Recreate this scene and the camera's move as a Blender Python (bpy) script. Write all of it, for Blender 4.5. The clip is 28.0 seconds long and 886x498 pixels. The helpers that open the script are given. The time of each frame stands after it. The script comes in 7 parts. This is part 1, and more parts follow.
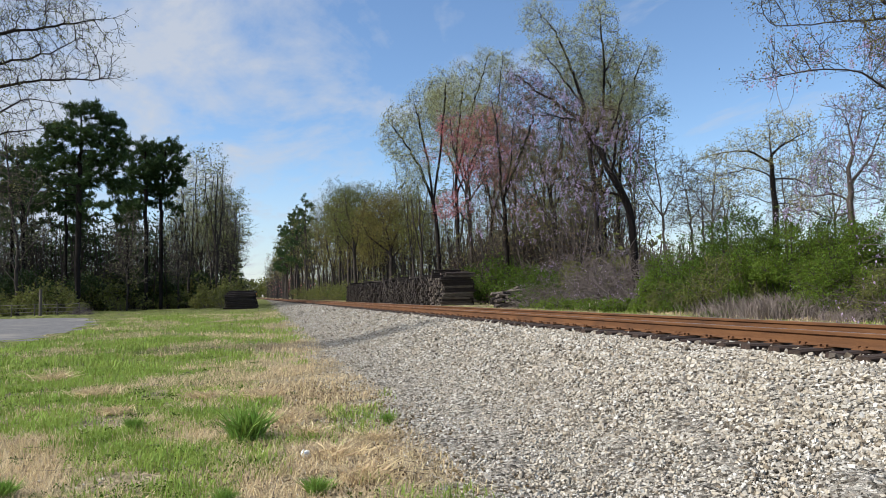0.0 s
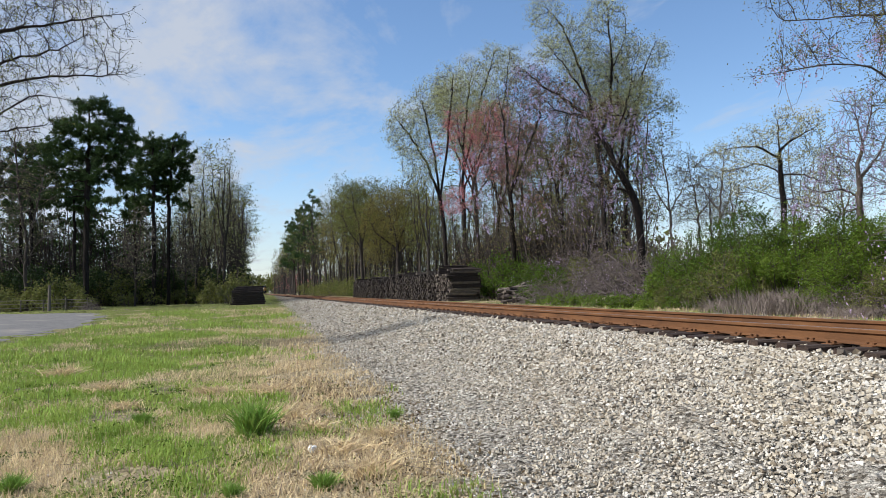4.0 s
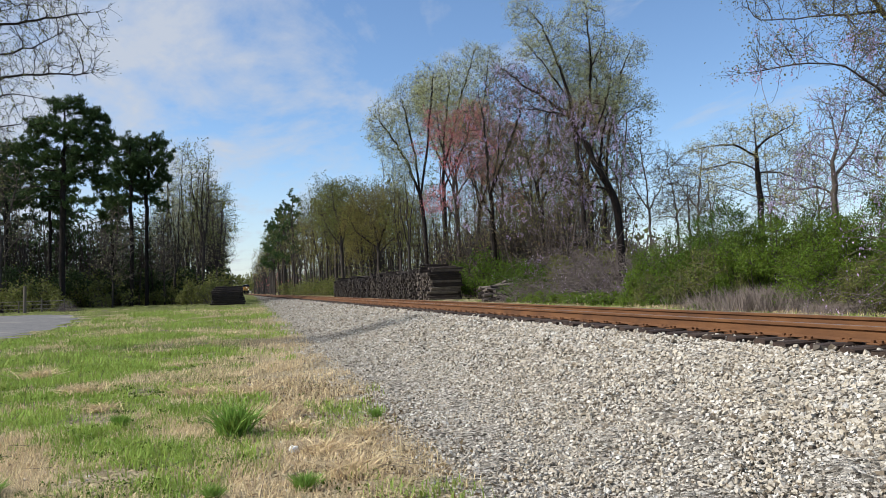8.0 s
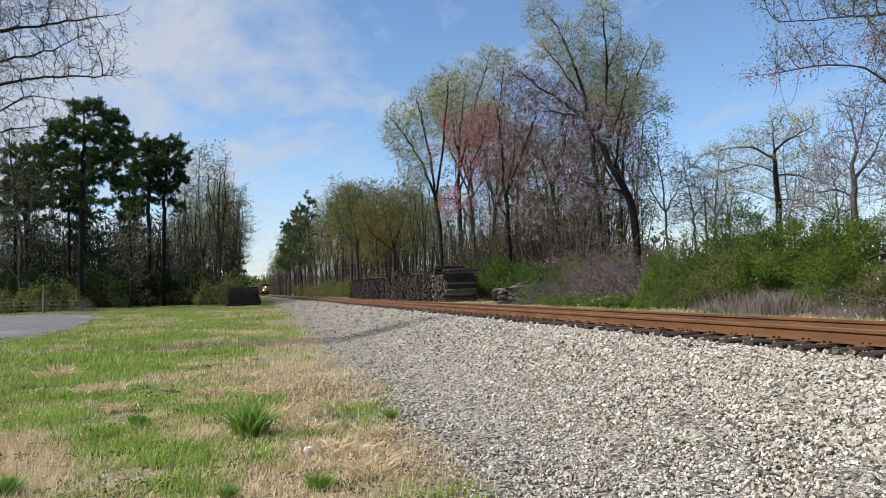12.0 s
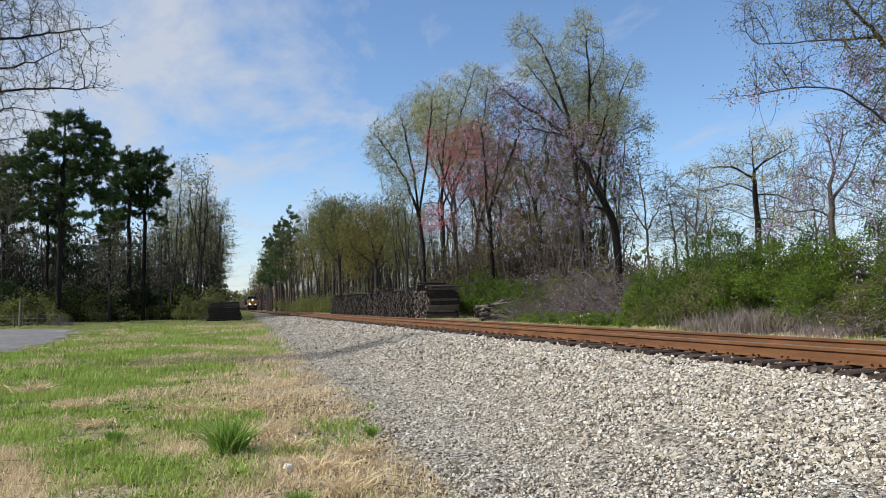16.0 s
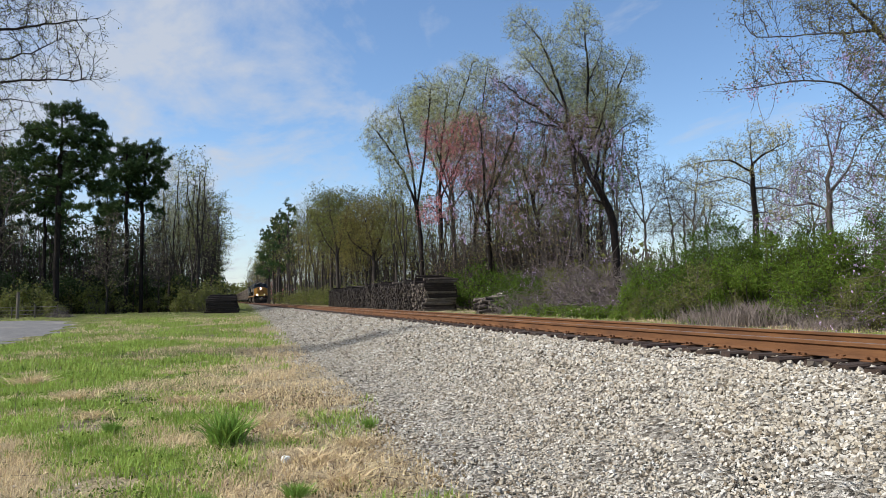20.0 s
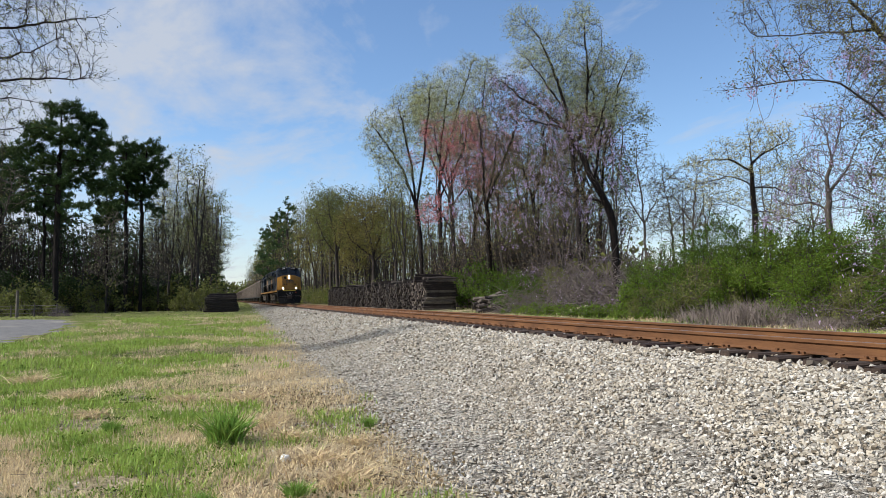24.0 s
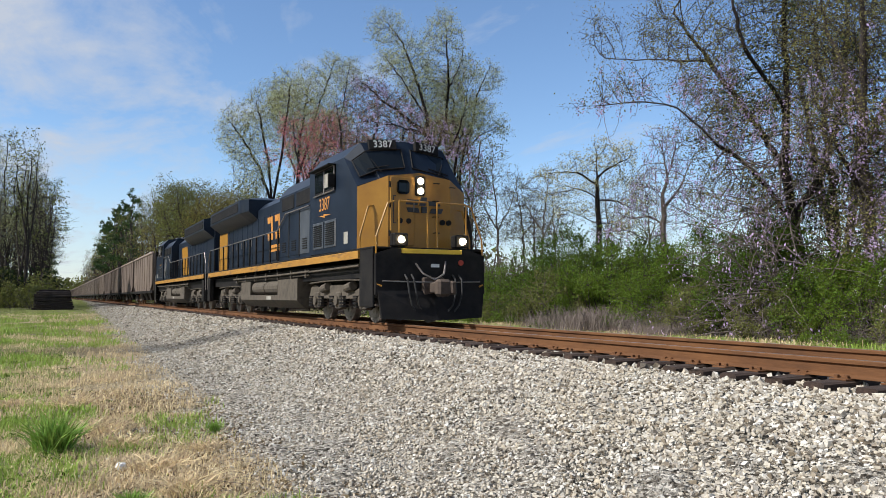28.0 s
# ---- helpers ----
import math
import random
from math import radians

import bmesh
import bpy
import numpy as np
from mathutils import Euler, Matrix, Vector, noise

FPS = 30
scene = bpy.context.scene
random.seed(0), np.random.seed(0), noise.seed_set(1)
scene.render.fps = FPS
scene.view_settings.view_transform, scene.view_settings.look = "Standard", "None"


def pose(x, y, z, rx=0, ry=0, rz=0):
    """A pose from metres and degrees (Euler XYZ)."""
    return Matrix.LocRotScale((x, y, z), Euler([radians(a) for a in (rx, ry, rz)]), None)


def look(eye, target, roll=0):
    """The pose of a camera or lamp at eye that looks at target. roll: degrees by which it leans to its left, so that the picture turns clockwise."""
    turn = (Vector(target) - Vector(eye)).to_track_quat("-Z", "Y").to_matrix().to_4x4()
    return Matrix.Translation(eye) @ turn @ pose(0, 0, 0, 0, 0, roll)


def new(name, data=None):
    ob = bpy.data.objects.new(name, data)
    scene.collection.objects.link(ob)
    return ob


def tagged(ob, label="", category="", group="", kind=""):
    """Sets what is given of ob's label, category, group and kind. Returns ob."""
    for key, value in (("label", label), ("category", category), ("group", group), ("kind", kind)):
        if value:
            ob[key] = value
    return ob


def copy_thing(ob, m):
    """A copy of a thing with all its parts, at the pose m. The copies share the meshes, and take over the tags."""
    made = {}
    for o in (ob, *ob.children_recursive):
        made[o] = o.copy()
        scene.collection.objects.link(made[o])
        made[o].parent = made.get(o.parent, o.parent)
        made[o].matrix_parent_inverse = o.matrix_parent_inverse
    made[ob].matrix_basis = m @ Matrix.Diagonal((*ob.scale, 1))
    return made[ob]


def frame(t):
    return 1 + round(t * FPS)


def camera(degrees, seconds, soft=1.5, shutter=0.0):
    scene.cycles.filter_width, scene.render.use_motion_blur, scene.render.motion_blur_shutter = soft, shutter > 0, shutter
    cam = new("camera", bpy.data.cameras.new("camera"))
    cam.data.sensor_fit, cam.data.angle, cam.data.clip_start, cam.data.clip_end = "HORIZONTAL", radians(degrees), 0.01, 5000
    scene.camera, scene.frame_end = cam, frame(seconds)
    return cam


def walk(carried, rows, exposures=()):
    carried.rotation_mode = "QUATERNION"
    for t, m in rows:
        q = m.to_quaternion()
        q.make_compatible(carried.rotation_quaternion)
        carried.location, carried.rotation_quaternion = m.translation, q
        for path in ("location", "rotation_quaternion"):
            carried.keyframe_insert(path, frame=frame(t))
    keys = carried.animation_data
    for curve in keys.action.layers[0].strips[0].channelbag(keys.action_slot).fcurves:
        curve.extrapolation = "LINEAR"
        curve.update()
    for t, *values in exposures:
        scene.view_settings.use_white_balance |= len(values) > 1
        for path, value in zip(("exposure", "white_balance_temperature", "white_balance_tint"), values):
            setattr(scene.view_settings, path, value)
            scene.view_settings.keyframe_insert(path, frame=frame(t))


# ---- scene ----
# camera, hand-held at one spot beside the line
EYE = (0.0, 0.0, 1.6)
cam = camera(61.138, 28.0, soft=0.9)
walk(cam, [
    (0, pose(*EYE, 93.258, 1.600, -14.907)),
    (0.5, pose(*EYE, 93.204, 1.844, -14.733)),
    (1, pose(*EYE, 93.161, 2.070, -14.473)),
    (1.5, pose(*EYE, 93.184, 2.156, -14.260)),
    (2, pose(*EYE, 93.199, 2.100, -14.181)),
    (2.5, pose(*EYE, 93.166, 1.918, -14.204)),
    (3, pose(*EYE, 93.063, 1.703, -14.310)),
    (3.5, pose(*EYE, 92.954, 1.531, -14.379)),
    (5.5, pose(*EYE, 93.112, 1.766, -14.582)),
    (6, pose(*EYE, 93.297, 1.859, -14.767)),
    (6.5, pose(*EYE, 93.454, 1.934, -15.115)),
    (7, pose(*EYE, 93.411, 1.948, -15.490)),
    (7.5, pose(*EYE, 93.156, 1.955, -15.781)),
    (8, pose(*EYE, 92.814, 1.925, -15.844)),
    (8.5, pose(*EYE, 92.602, 1.909, -15.685)),
    (9, pose(*EYE, 92.601, 1.928, -15.360)),
    (9.5, pose(*EYE, 92.688, 1.997, -15.062)),
    (10, pose(*EYE, 92.790, 1.997, -14.871)),
    (10.5, pose(*EYE, 92.864, 1.984, -14.731)),
    (11, pose(*EYE, 92.915, 1.858, -14.646)),
    (11.5, pose(*EYE, 92.937, 1.720, -14.616)),
    (12, pose(*EYE, 92.997, 1.634, -14.706)),
    (12.5, pose(*EYE, 93.123, 1.445, -14.958)),
    (13, pose(*EYE, 93.279, 1.284, -15.285)),
    (13.5, pose(*EYE, 93.509, 1.228, -15.575)),
    (15.5, pose(*EYE, 94.182, 1.213, -16.011)),
    (16, pose(*EYE, 94.205, 1.263, -16.050)),
    (16.5, pose(*EYE, 94.201, 1.276, -16.094)),
    (17, pose(*EYE, 94.127, 1.324, -16.162)),
    (17.5, pose(*EYE, 94.054, 1.288, -16.239)),
    (18, pose(*EYE, 93.969, 1.271, -16.275)),
    (18.5, pose(*EYE, 93.876, 1.252, -16.272)),
    (19, pose(*EYE, 93.786, 1.208, -16.219)),
    (19.5, pose(*EYE, 93.705, 1.191, -16.194)),
    (20, pose(*EYE, 93.652, 1.143, -16.221)),
    (20.5, pose(*EYE, 93.649, 1.088, -16.273)),
    (21, pose(*EYE, 93.683, 1.009, -16.321)),
    (21.5, pose(*EYE, 93.724, 1.038, -16.346)),
    (23.5, pose(*EYE, 93.622, 1.107, -16.247)),
    (24, pose(*EYE, 93.577, 1.121, -16.261)),
    (24.5, pose(*EYE, 93.578, 1.106, -16.294)),
    (25, pose(*EYE, 93.561, 1.058, -16.430)),
    (25.5, pose(*EYE, 93.487, 0.944, -16.651)),
    (26, pose(*EYE, 93.393, 0.752, -17.031)),
    (26.5, pose(*EYE, 93.260, 0.575, -17.586)),
    (27, pose(*EYE, 93.222, 0.445, -18.965)),
    (27.5, pose(*EYE, 93.301, 0.288, -21.848)),
    (28, pose(*EYE, 93.645, 0.047, -27.248)),
])

# ---- sky and sun: the sun stands to the left, thin cloud over the left half of the sky ----
SUN_AZ, SUN_EL = radians(274.0), radians(43.0)      # compass from +y, clockwise


def sky_world():
    w = bpy.data.worlds.new("spring_sky")
    scene.world = w
    w.use_nodes = True
    nt = w.node_tree
    nt.nodes.clear()
    N, L = nt.nodes.new, nt.links.new
    sky = N("ShaderNodeTexSky")
    sky.sky_type, sky.sun_disc = "NISHITA", False
    sky.sun_elevation, sky.sun_rotation = SUN_EL, SUN_AZ
    sky.air_density, sky.dust_density, sky.ozone_density = 1.0, 0.0, 4.0
    tc, sep = N("ShaderNodeTexCoord"), N("ShaderNodeSeparateXYZ")
    L(tc.outputs["Generated"], sep.inputs[0])

    def m(op, a, b=None, clamp=False):
        n = N("ShaderNodeMath")
        n.operation, n.use_clamp = op, clamp
        for i, v in enumerate((a, b)):
            if v is None:
                continue
            if isinstance(v, (int, float)):
                n.inputs[i].default_value = v
            else:
                L(v, n.inputs[i])
        return n.outputs[0]
    # the cloud sheet, seen as a flat layer overhead
    up = m("ADD", m("MAXIMUM", sep.outputs[2], 0.0), 0.12)
    comb = N("ShaderNodeCombineXYZ")
    L(m("DIVIDE", sep.outputs[0], up), comb.inputs[0])
    L(m("DIVIDE", sep.outputs[1], up), comb.inputs[1])
    mp = N("ShaderNodeMapping")
    mp.inputs["Scale"].default_value = (1.35, 0.75, 1.0)
    mp.inputs["Rotation"].default_value = (0, 0, radians(25))
    mp.inputs["Location"].default_value = (3.1, 1.7, 0)
    L(comb.outputs[0], mp.inputs["Vector"])
    n1 = N("ShaderNodeTexNoise")
    n1.inputs["Scale"].default_value, n1.inputs["Detail"].default_value = 1.5, 10
    n1.inputs["Roughness"].default_value, n1.inputs["Distortion"].default_value = 0.58, 0.7
    L(mp.outputs[0], n1.inputs["Vector"])
    # more cloud towards the left of the line, clear to the right
    side = m("SUBTRACT", 0.5, m("MULTIPLY", sep.outputs[0], 1.15), True)
    n2 = N("ShaderNodeTexNoise")                     # torn, streaky edges
    n2.inputs["Scale"].default_value, n2.inputs["Detail"].default_value, n2.inputs["Roughness"].default_value = 5.0, 8, 0.62
    L(mp.outputs[0], n2.inputs["Vector"])
    tear = m("ADD", m("MULTIPLY", m("SUBTRACT", n1.outputs["Fac"], 0.5), 1.9), m("MULTIPLY", m("SUBTRACT", n2.outputs["Fac"], 0.5), 0.75))
    cover = m("ADD", m("ADD", tear, 0.5), m("MULTIPLY", m("SUBTRACT", side, 0.40), 0.92))
    ramp = N("ShaderNodeValToRGB")
    ramp.color_ramp.elements[0].position, ramp.color_ramp.elements[0].color = 0.36, (0, 0, 0, 1)
    ramp.color_ramp.elements[1].position, ramp.color_ramp.elements[1].color = 0.95, (1, 1, 1, 1)
    L(cover, ramp.inputs[0])
    low = m("MULTIPLY", m("SUBTRACT", 1.0, m("MULTIPLY", m("MAXIMUM", sep.outputs[2], 0.0), 6.0), True), 0.6)
    fac = m("MAXIMUM", m("MULTIPLY", ramp.outputs[0], 0.86), low)
    mix = N("ShaderNodeMix")
    mix.data_type = "RGBA"
    L(fac, mix.inputs["Factor"])
    L(sky.outputs[0], mix.inputs["A"])
    mix.inputs["B"].default_value = CLOUD
    bg = N("ShaderNodeBackground")
    bg.inputs["Strength"].default_value = SKY_STRENGTH
    L(mix.outputs["Result"], bg.inputs["Color"])
    out = N("ShaderNodeOutputWorld")
    L(bg.outputs[0], out.inputs["Surface"])


SKY_STRENGTH = 0.132
CLOUD = (3.75, 3.95, 4.3, 1)
sky_world()
sun_data = bpy.data.lights.new("sun", "SUN")
sun_data.energy, sun_data.angle, sun_data.color = 5.0, radians(0.6), (1.0, 0.95, 0.87)
sun = new("sun", sun_data)
sun_way = Vector((math.sin(SUN_AZ) * math.cos(SUN_EL), math.cos(SUN_AZ) * math.cos(SUN_EL), math.sin(SUN_EL)))
sun.matrix_world = look(sun_way * 60, (0, 0, 0))
scene.view_settings.exposure = 0.28
scene.view_settings.use_white_balance = True
scene.view_settings.white_balance_temperature, scene.view_settings.white_balance_tint = 6300, 10

# ---- materials ----


def nodes(name):
    mt = bpy.data.materials.new(name)
    mt.use_nodes = True
    nt = mt.node_tree
    nt.nodes.clear()
    out = nt.nodes.new("ShaderNodeOutputMaterial")
    return mt, nt, nt.nodes.new, nt.links.new, out


def ramp_node(N, stops):
    r = N("ShaderNodeValToRGB")
    el = r.color_ramp.elements
    while len(el) < len(stops):
        el.new(0.5)
    for e, (p, c) in zip(el, stops):
        e.position, e.color = p, (*c, 1)
    return r


def surface(name, stops, scale=3.0, rough=0.8, metal=0.0, bump=0.3, fine=40.0, vary=0.0, by="island", stretch=(1, 1, 1),
            leaf=0.0, spots=None, coords="Object", spec=0.5):
    """Noise-coloured paint, wood, stone or leaf. vary: how far each piece differs in brightness and hue."""
    mt, nt, N, L, out = nodes(name)
    tc = N("ShaderNodeTexCoord")
    mp = N("ShaderNodeMapping")
    mp.inputs["Scale"].default_value = stretch
    L(tc.outputs[coords], mp.inputs["Vector"])
    n1 = N("ShaderNodeTexNoise")
    n1.inputs["Scale"].default_value, n1.inputs["Detail"].default_value = scale, 5
    n1.inputs["Roughness"].default_value = 0.62
    L(mp.outputs[0], n1.inputs["Vector"])
    r = ramp_node(N, stops)
    L(n1.outputs["Fac"], r.inputs[0])
    col = r.outputs[0]
    if spots:                                   # larger stains: colour, scale, threshold
        c, sc, th = spots
        n3 = N("ShaderNodeTexNoise")
        n3.inputs["Scale"].default_value, n3.inputs["Detail"].default_value = sc, 7
        L(mp.outputs[0], n3.inputs["Vector"])
        rr = ramp_node(N, [(th, (0, 0, 0)), (min(th + 0.16, 1), (1, 1, 1))])
        L(n3.outputs["Fac"], rr.inputs[0])
        mx = N("ShaderNodeMix")
        mx.data_type = "RGBA"
        L(rr.outputs[0], mx.inputs["Factor"])
        L(col, mx.inputs["A"])
        mx.inputs["B"].default_value = (*c, 1)
        col = mx.outputs["Result"]
    if vary:
        hs = N("ShaderNodeHueSaturation")
        if by == "island":
            g = N("ShaderNodeNewGeometry").outputs["Random Per Island"]
        else:
            g = N("ShaderNodeObjectInfo").outputs["Random"]
        mr = N("ShaderNodeMapRange")
        mr.inputs["To Min"].default_value, mr.inputs["To Max"].default_value = 1 - vary, 1 + vary
        L(g, mr.inputs["Value"])
        L(mr.outputs[0], hs.inputs["Value"])
        mr2 = N("ShaderNodeMapRange")
        mr2.inputs["To Min"].default_value, mr2.inputs["To Max"].default_value = 0.5 - vary * 0.05, 0.5 + vary * 0.05
        L(g, mr2.inputs["Value"])
        L(mr2.outputs[0], hs.inputs["Hue"])
        L(col, hs.inputs["Color"])
        col = hs.outputs[0]
    bs = N("ShaderNodeBsdfPrincipled")
    bs.inputs["Roughness"].default_value, bs.inputs["Metallic"].default_value = rough, metal
    bs.inputs["Specular IOR Level"].default_value = spec
    L(col, bs.inputs["Base Color"])
    if bump:
        n2 = N("ShaderNodeTexNoise")
        n2.inputs["Scale"].default_value, n2.inputs["Detail"].default_value = fine, 4
        L(mp.outputs[0], n2.inputs["Vector"])
        b = N("ShaderNodeBump")
        b.inputs["Strength"].default_value, b.inputs["Distance"].default_value = bump, 0.02
        L(n2.outputs["Fac"], b.inputs["Height"])
        L(b.outputs[0], bs.inputs["Normal"])
    if leaf:
        tr = N("ShaderNodeBsdfTranslucent")
        L(col, tr.inputs["Color"])
        ms = N("ShaderNodeMixShader")
        ms.inputs[0].default_value = leaf
        L(bs.outputs[0], ms.inputs[1])
        L(tr.outputs[0], ms.inputs[2])
        L(ms.outputs[0], out.inputs["Surface"])
    else:
        L(bs.outputs[0], out.inputs["Surface"])
    return mt


def two(a, b):
    return [(0.3, a), (0.7, b)]


def glow(name, colour, strength):
    mt, nt, N, L, out = nodes(name)
    e = N("ShaderNodeEmission")
    e.inputs["Color"].default_value, e.inputs["Strength"].default_value = (*colour, 1), strength
    L(e.outputs[0], out.inputs["Surface"])
    return mt


def glass(name, tint, spec=0.5):
    mt, nt, N, L, out = nodes(name)
    b = N("ShaderNodeBsdfPrincipled")
    b.inputs["Base Color"].default_value = (*tint, 1)
    b.inputs["Roughness"].default_value, b.inputs["IOR"].default_value = 0.06, 1.5
    b.inputs["Specular IOR Level"].default_value = spec
    L(b.outputs[0], out.inputs["Surface"])
    return mt


def stone_surface():
    """Crushed stone: each piece its own grey or tan, with fine grain and dust."""
    mt, nt, N, L, out = nodes("ballast_stone")
    geo = N("ShaderNodeNewGeometry")
    r = ramp_node(N, [(0.0, (0.06, 0.052, 0.045)), (0.14, (0.22, 0.18, 0.13)), (0.32, (0.40, 0.37, 0.325)), (0.58, (0.49, 0.435, 0.345)), (0.84, (0.56, 0.535, 0.485)), (1.0, (0.70, 0.68, 0.63))])
    L(geo.outputs["Random Per Island"], r.inputs[0])
    n1 = N("ShaderNodeTexNoise")
    n1.inputs["Scale"].default_value, n1.inputs["Detail"].default_value = 60, 5
    L(geo.outputs["Position"], n1.inputs["Vector"])
    n2 = N("ShaderNodeTexNoise")
    n2.inputs["Scale"].default_value, n2.inputs["Detail"].default_value = 0.7, 4
    L(geo.outputs["Position"], n2.inputs["Vector"])
    rr = ramp_node(N, [(0.25, (0.72, 0.70, 0.66)), (0.75, (1.12, 1.12, 1.12))])
    L(n1.outputs["Fac"], rr.inputs[0])
    mx = N("ShaderNodeMix")
    mx.data_type, mx.blend_type = "RGBA", "MULTIPLY"
    mx.inputs["Factor"].default_value = 1.0
    L(r.outputs[0], mx.inputs["A"])
    L(rr.outputs[0], mx.inputs["B"])
    dust = ramp_node(N, [(0.45, (0, 0, 0)), (0.68, (0.32, 0.32, 0.32))])
    L(n2.outputs["Fac"], dust.inputs[0])
    md = N("ShaderNodeMix")
    md.data_type = "RGBA"
    L(dust.outputs[0], md.inputs["Factor"])
    L(mx.outputs["Result"], md.inputs["A"])
    md.inputs["B"].default_value = (0.42, 0.36, 0.27, 1)
    bs = N("ShaderNodeBsdfPrincipled")
    bs.inputs["Roughness"].default_value, bs.inputs["Specular IOR Level"].default_value = 0.88, 0.3
    L(md.outputs["Result"], bs.inputs["Base Color"])
    L(bs.outputs[0], out.inputs["Surface"])
    return mt


RUST = surface("rusted_rail_steel", [(0.25, (0.065, 0.026, 0.009)), (0.5, (0.125, 0.052, 0.017)), (0.78, (0.18, 0.08, 0.027))], 5, 0.85,
               0.1, 0.25, 60, stretch=(1, 0.25, 1))
SHINY = surface("worn_rail_top", two((0.30, 0.24, 0.20), (0.42, 0.36, 0.32)), 4, 0.38, 0.8, 0.05, stretch=(4, 0.1, 1))
TIE_OLD = surface("creosoted_wood", [(0.2, (0.010, 0.008, 0.007)), (0.55, (0.038, 0.028, 0.024)), (0.85, (0.11, 0.088, 0.076))], 5, 0.9, 0,
                  0.6, 50, 0.7, "island", (0.35, 3, 3))
TIE_TRACK = surface("track_tie_wood", [(0.25, (0.018, 0.011, 0.009)), (0.6, (0.05, 0.03, 0.022)), (0.85, (0.13, 0.085, 0.06))], 6, 0.9, 0,
                    0.6, 50, 0.3, "object", (0.35, 3, 3))
TIE_GREY = surface("weathered_tie_wood", [(0.2, (0.03, 0.023, 0.02)), (0.5, (0.11, 0.088, 0.074)), (0.85, (0.24, 0.20, 0.175))], 5, 0.9, 0,
                   0.6, 50, 0.4, "object", (0.35, 3, 3))
STONE = stone_surface()
BARK_DARK = surface("pine_bark", [(0.25, (0.016, 0.012, 0.010)), (0.7, (0.06, 0.045, 0.036))], 6, 0.95, 0, 0.9, 22, stretch=(1, 1, 0.25))
# near-black copy of the bark: the shade on backlit trunks is in its colour
BARK_BLACK = surface("shade_dark_bark", [(0.25, (0.008, 0.006, 0.006)), (0.7, (0.03, 0.024, 0.021))], 6, 0.95, 0, 0.9, 22, stretch=(1, 1, 0.25), spec=0.2)
BARK_GREY = surface("grey_bark", [(0.25, (0.05, 0.04, 0.034)), (0.7, (0.15, 0.125, 0.105))], 5, 0.92, 0, 0.7, 30, stretch=(1, 1, 0.3))
BARK_BROWN = surface("brown_bark", [(0.25, (0.018, 0.014, 0.012)), (0.7, (0.062, 0.048, 0.04))], 5, 0.92, 0, 0.7, 30, stretch=(1, 1, 0.3))
VINE = surface("vine_wood", [(0.25, (0.055, 0.043, 0.04)), (0.7, (0.17, 0.138, 0.127))], 6, 0.9, 0, 0.4, 40)
LEAF_PALE = surface("pale_spring_leaf", two((0.33, 0.35, 0.16), (0.52, 0.53, 0.28)), 0.6, 0.6, 0, 0, leaf=0.5, vary=0.35, spec=0.15)
LEAF_GOLD = surface("olive_gold_leaf", two((0.15, 0.13, 0.035), (0.25, 0.22, 0.075)), 0.6, 0.6, 0, 0, leaf=0.5, vary=0.35, spec=0.15)
LEAF_GREEN = surface("fresh_green_leaf", two((0.045, 0.085, 0.012), (0.122, 0.18, 0.030)), 0.7, 0.7, 0, 0, leaf=0.35, vary=0.45, spec=0.08)
LEAF_CREAM = surface("cream_gold_new_leaf", two((0.38, 0.34, 0.13), (0.58, 0.53, 0.26)), 0.6, 0.6, 0, 0, leaf=0.5, vary=0.3, spec=0.15)
LEAF_KHAKI = surface("khaki_new_leaf", two((0.15, 0.14, 0.045), (0.29, 0.265, 0.10)), 0.6, 0.65, 0, 0, leaf=0.45, vary=0.4, spec=0.1)
LEAF_FRESH = surface("yellow_green_leaf", two((0.07, 0.12, 0.012), (0.165, 0.235, 0.03)), 0.7, 0.55, 0, 0, leaf=0.35, vary=0.4, spec=0.15)
LEAF_OLIVE = surface("olive_leaf", two((0.11, 0.125, 0.03), (0.21, 0.215, 0.065)), 0.7, 0.6, 0, 0, leaf=0.3, vary=0.35, spec=0.15)
LEAF_RED = surface("red_maple_bud", two((0.50, 0.13, 0.15), (0.66, 0.27, 0.28)), 0.7, 0.6, 0, 0, leaf=0.5, vary=0.3, spec=0.15)
# evergreen leaf, also the dark filling for the shaded depth of the left wood
LEAF_DARK = surface("evergreen_and_wood_shade_leaf", two((0.02, 0.035, 0.012), (0.05, 0.075, 0.022)), 0.7, 0.5, 0, 0, leaf=0.2, vary=0.35, spec=0.15)
NEEDLE = surface("pine_needle", two((0.022, 0.048, 0.018), (0.07, 0.11, 0.03)), 0.5, 0.6, 0, 0, leaf=0.2, vary=0.4, spec=0.15)
BLOOM = surface("wisteria_bloom", two((0.36, 0.26, 0.46), (0.56, 0.44, 0.62)), 0.9, 0.7, 0, 0, leaf=0.3, vary=0.3, spec=0.15)
LEAF_TAN = surface("tan_new_leaf", two((0.15, 0.105, 0.06), (0.27, 0.20, 0.12)), 0.6, 0.65, 0, 0, leaf=0.4, vary=0.35, spec=0.15)
TWIG = surface("dead_vine_twig", two((0.15, 0.12, 0.105), (0.28, 0.235, 0.215)), 0.9, 0.8, 0, 0, leaf=0.1, vary=0.3, spec=0.15)
STRAW = surface("dry_grass", two((0.52, 0.40, 0.23), (0.74, 0.60, 0.39)), 0.8, 0.8, 0, 0, leaf=0.25, vary=0.3, spec=0.15)
BLADE = surface("green_grass_blade", two((0.19, 0.285, 0.045), (0.38, 0.475, 0.11)), 0.5, 0.6, 0, 0, leaf=0.3, vary=0.3, spec=0.15)
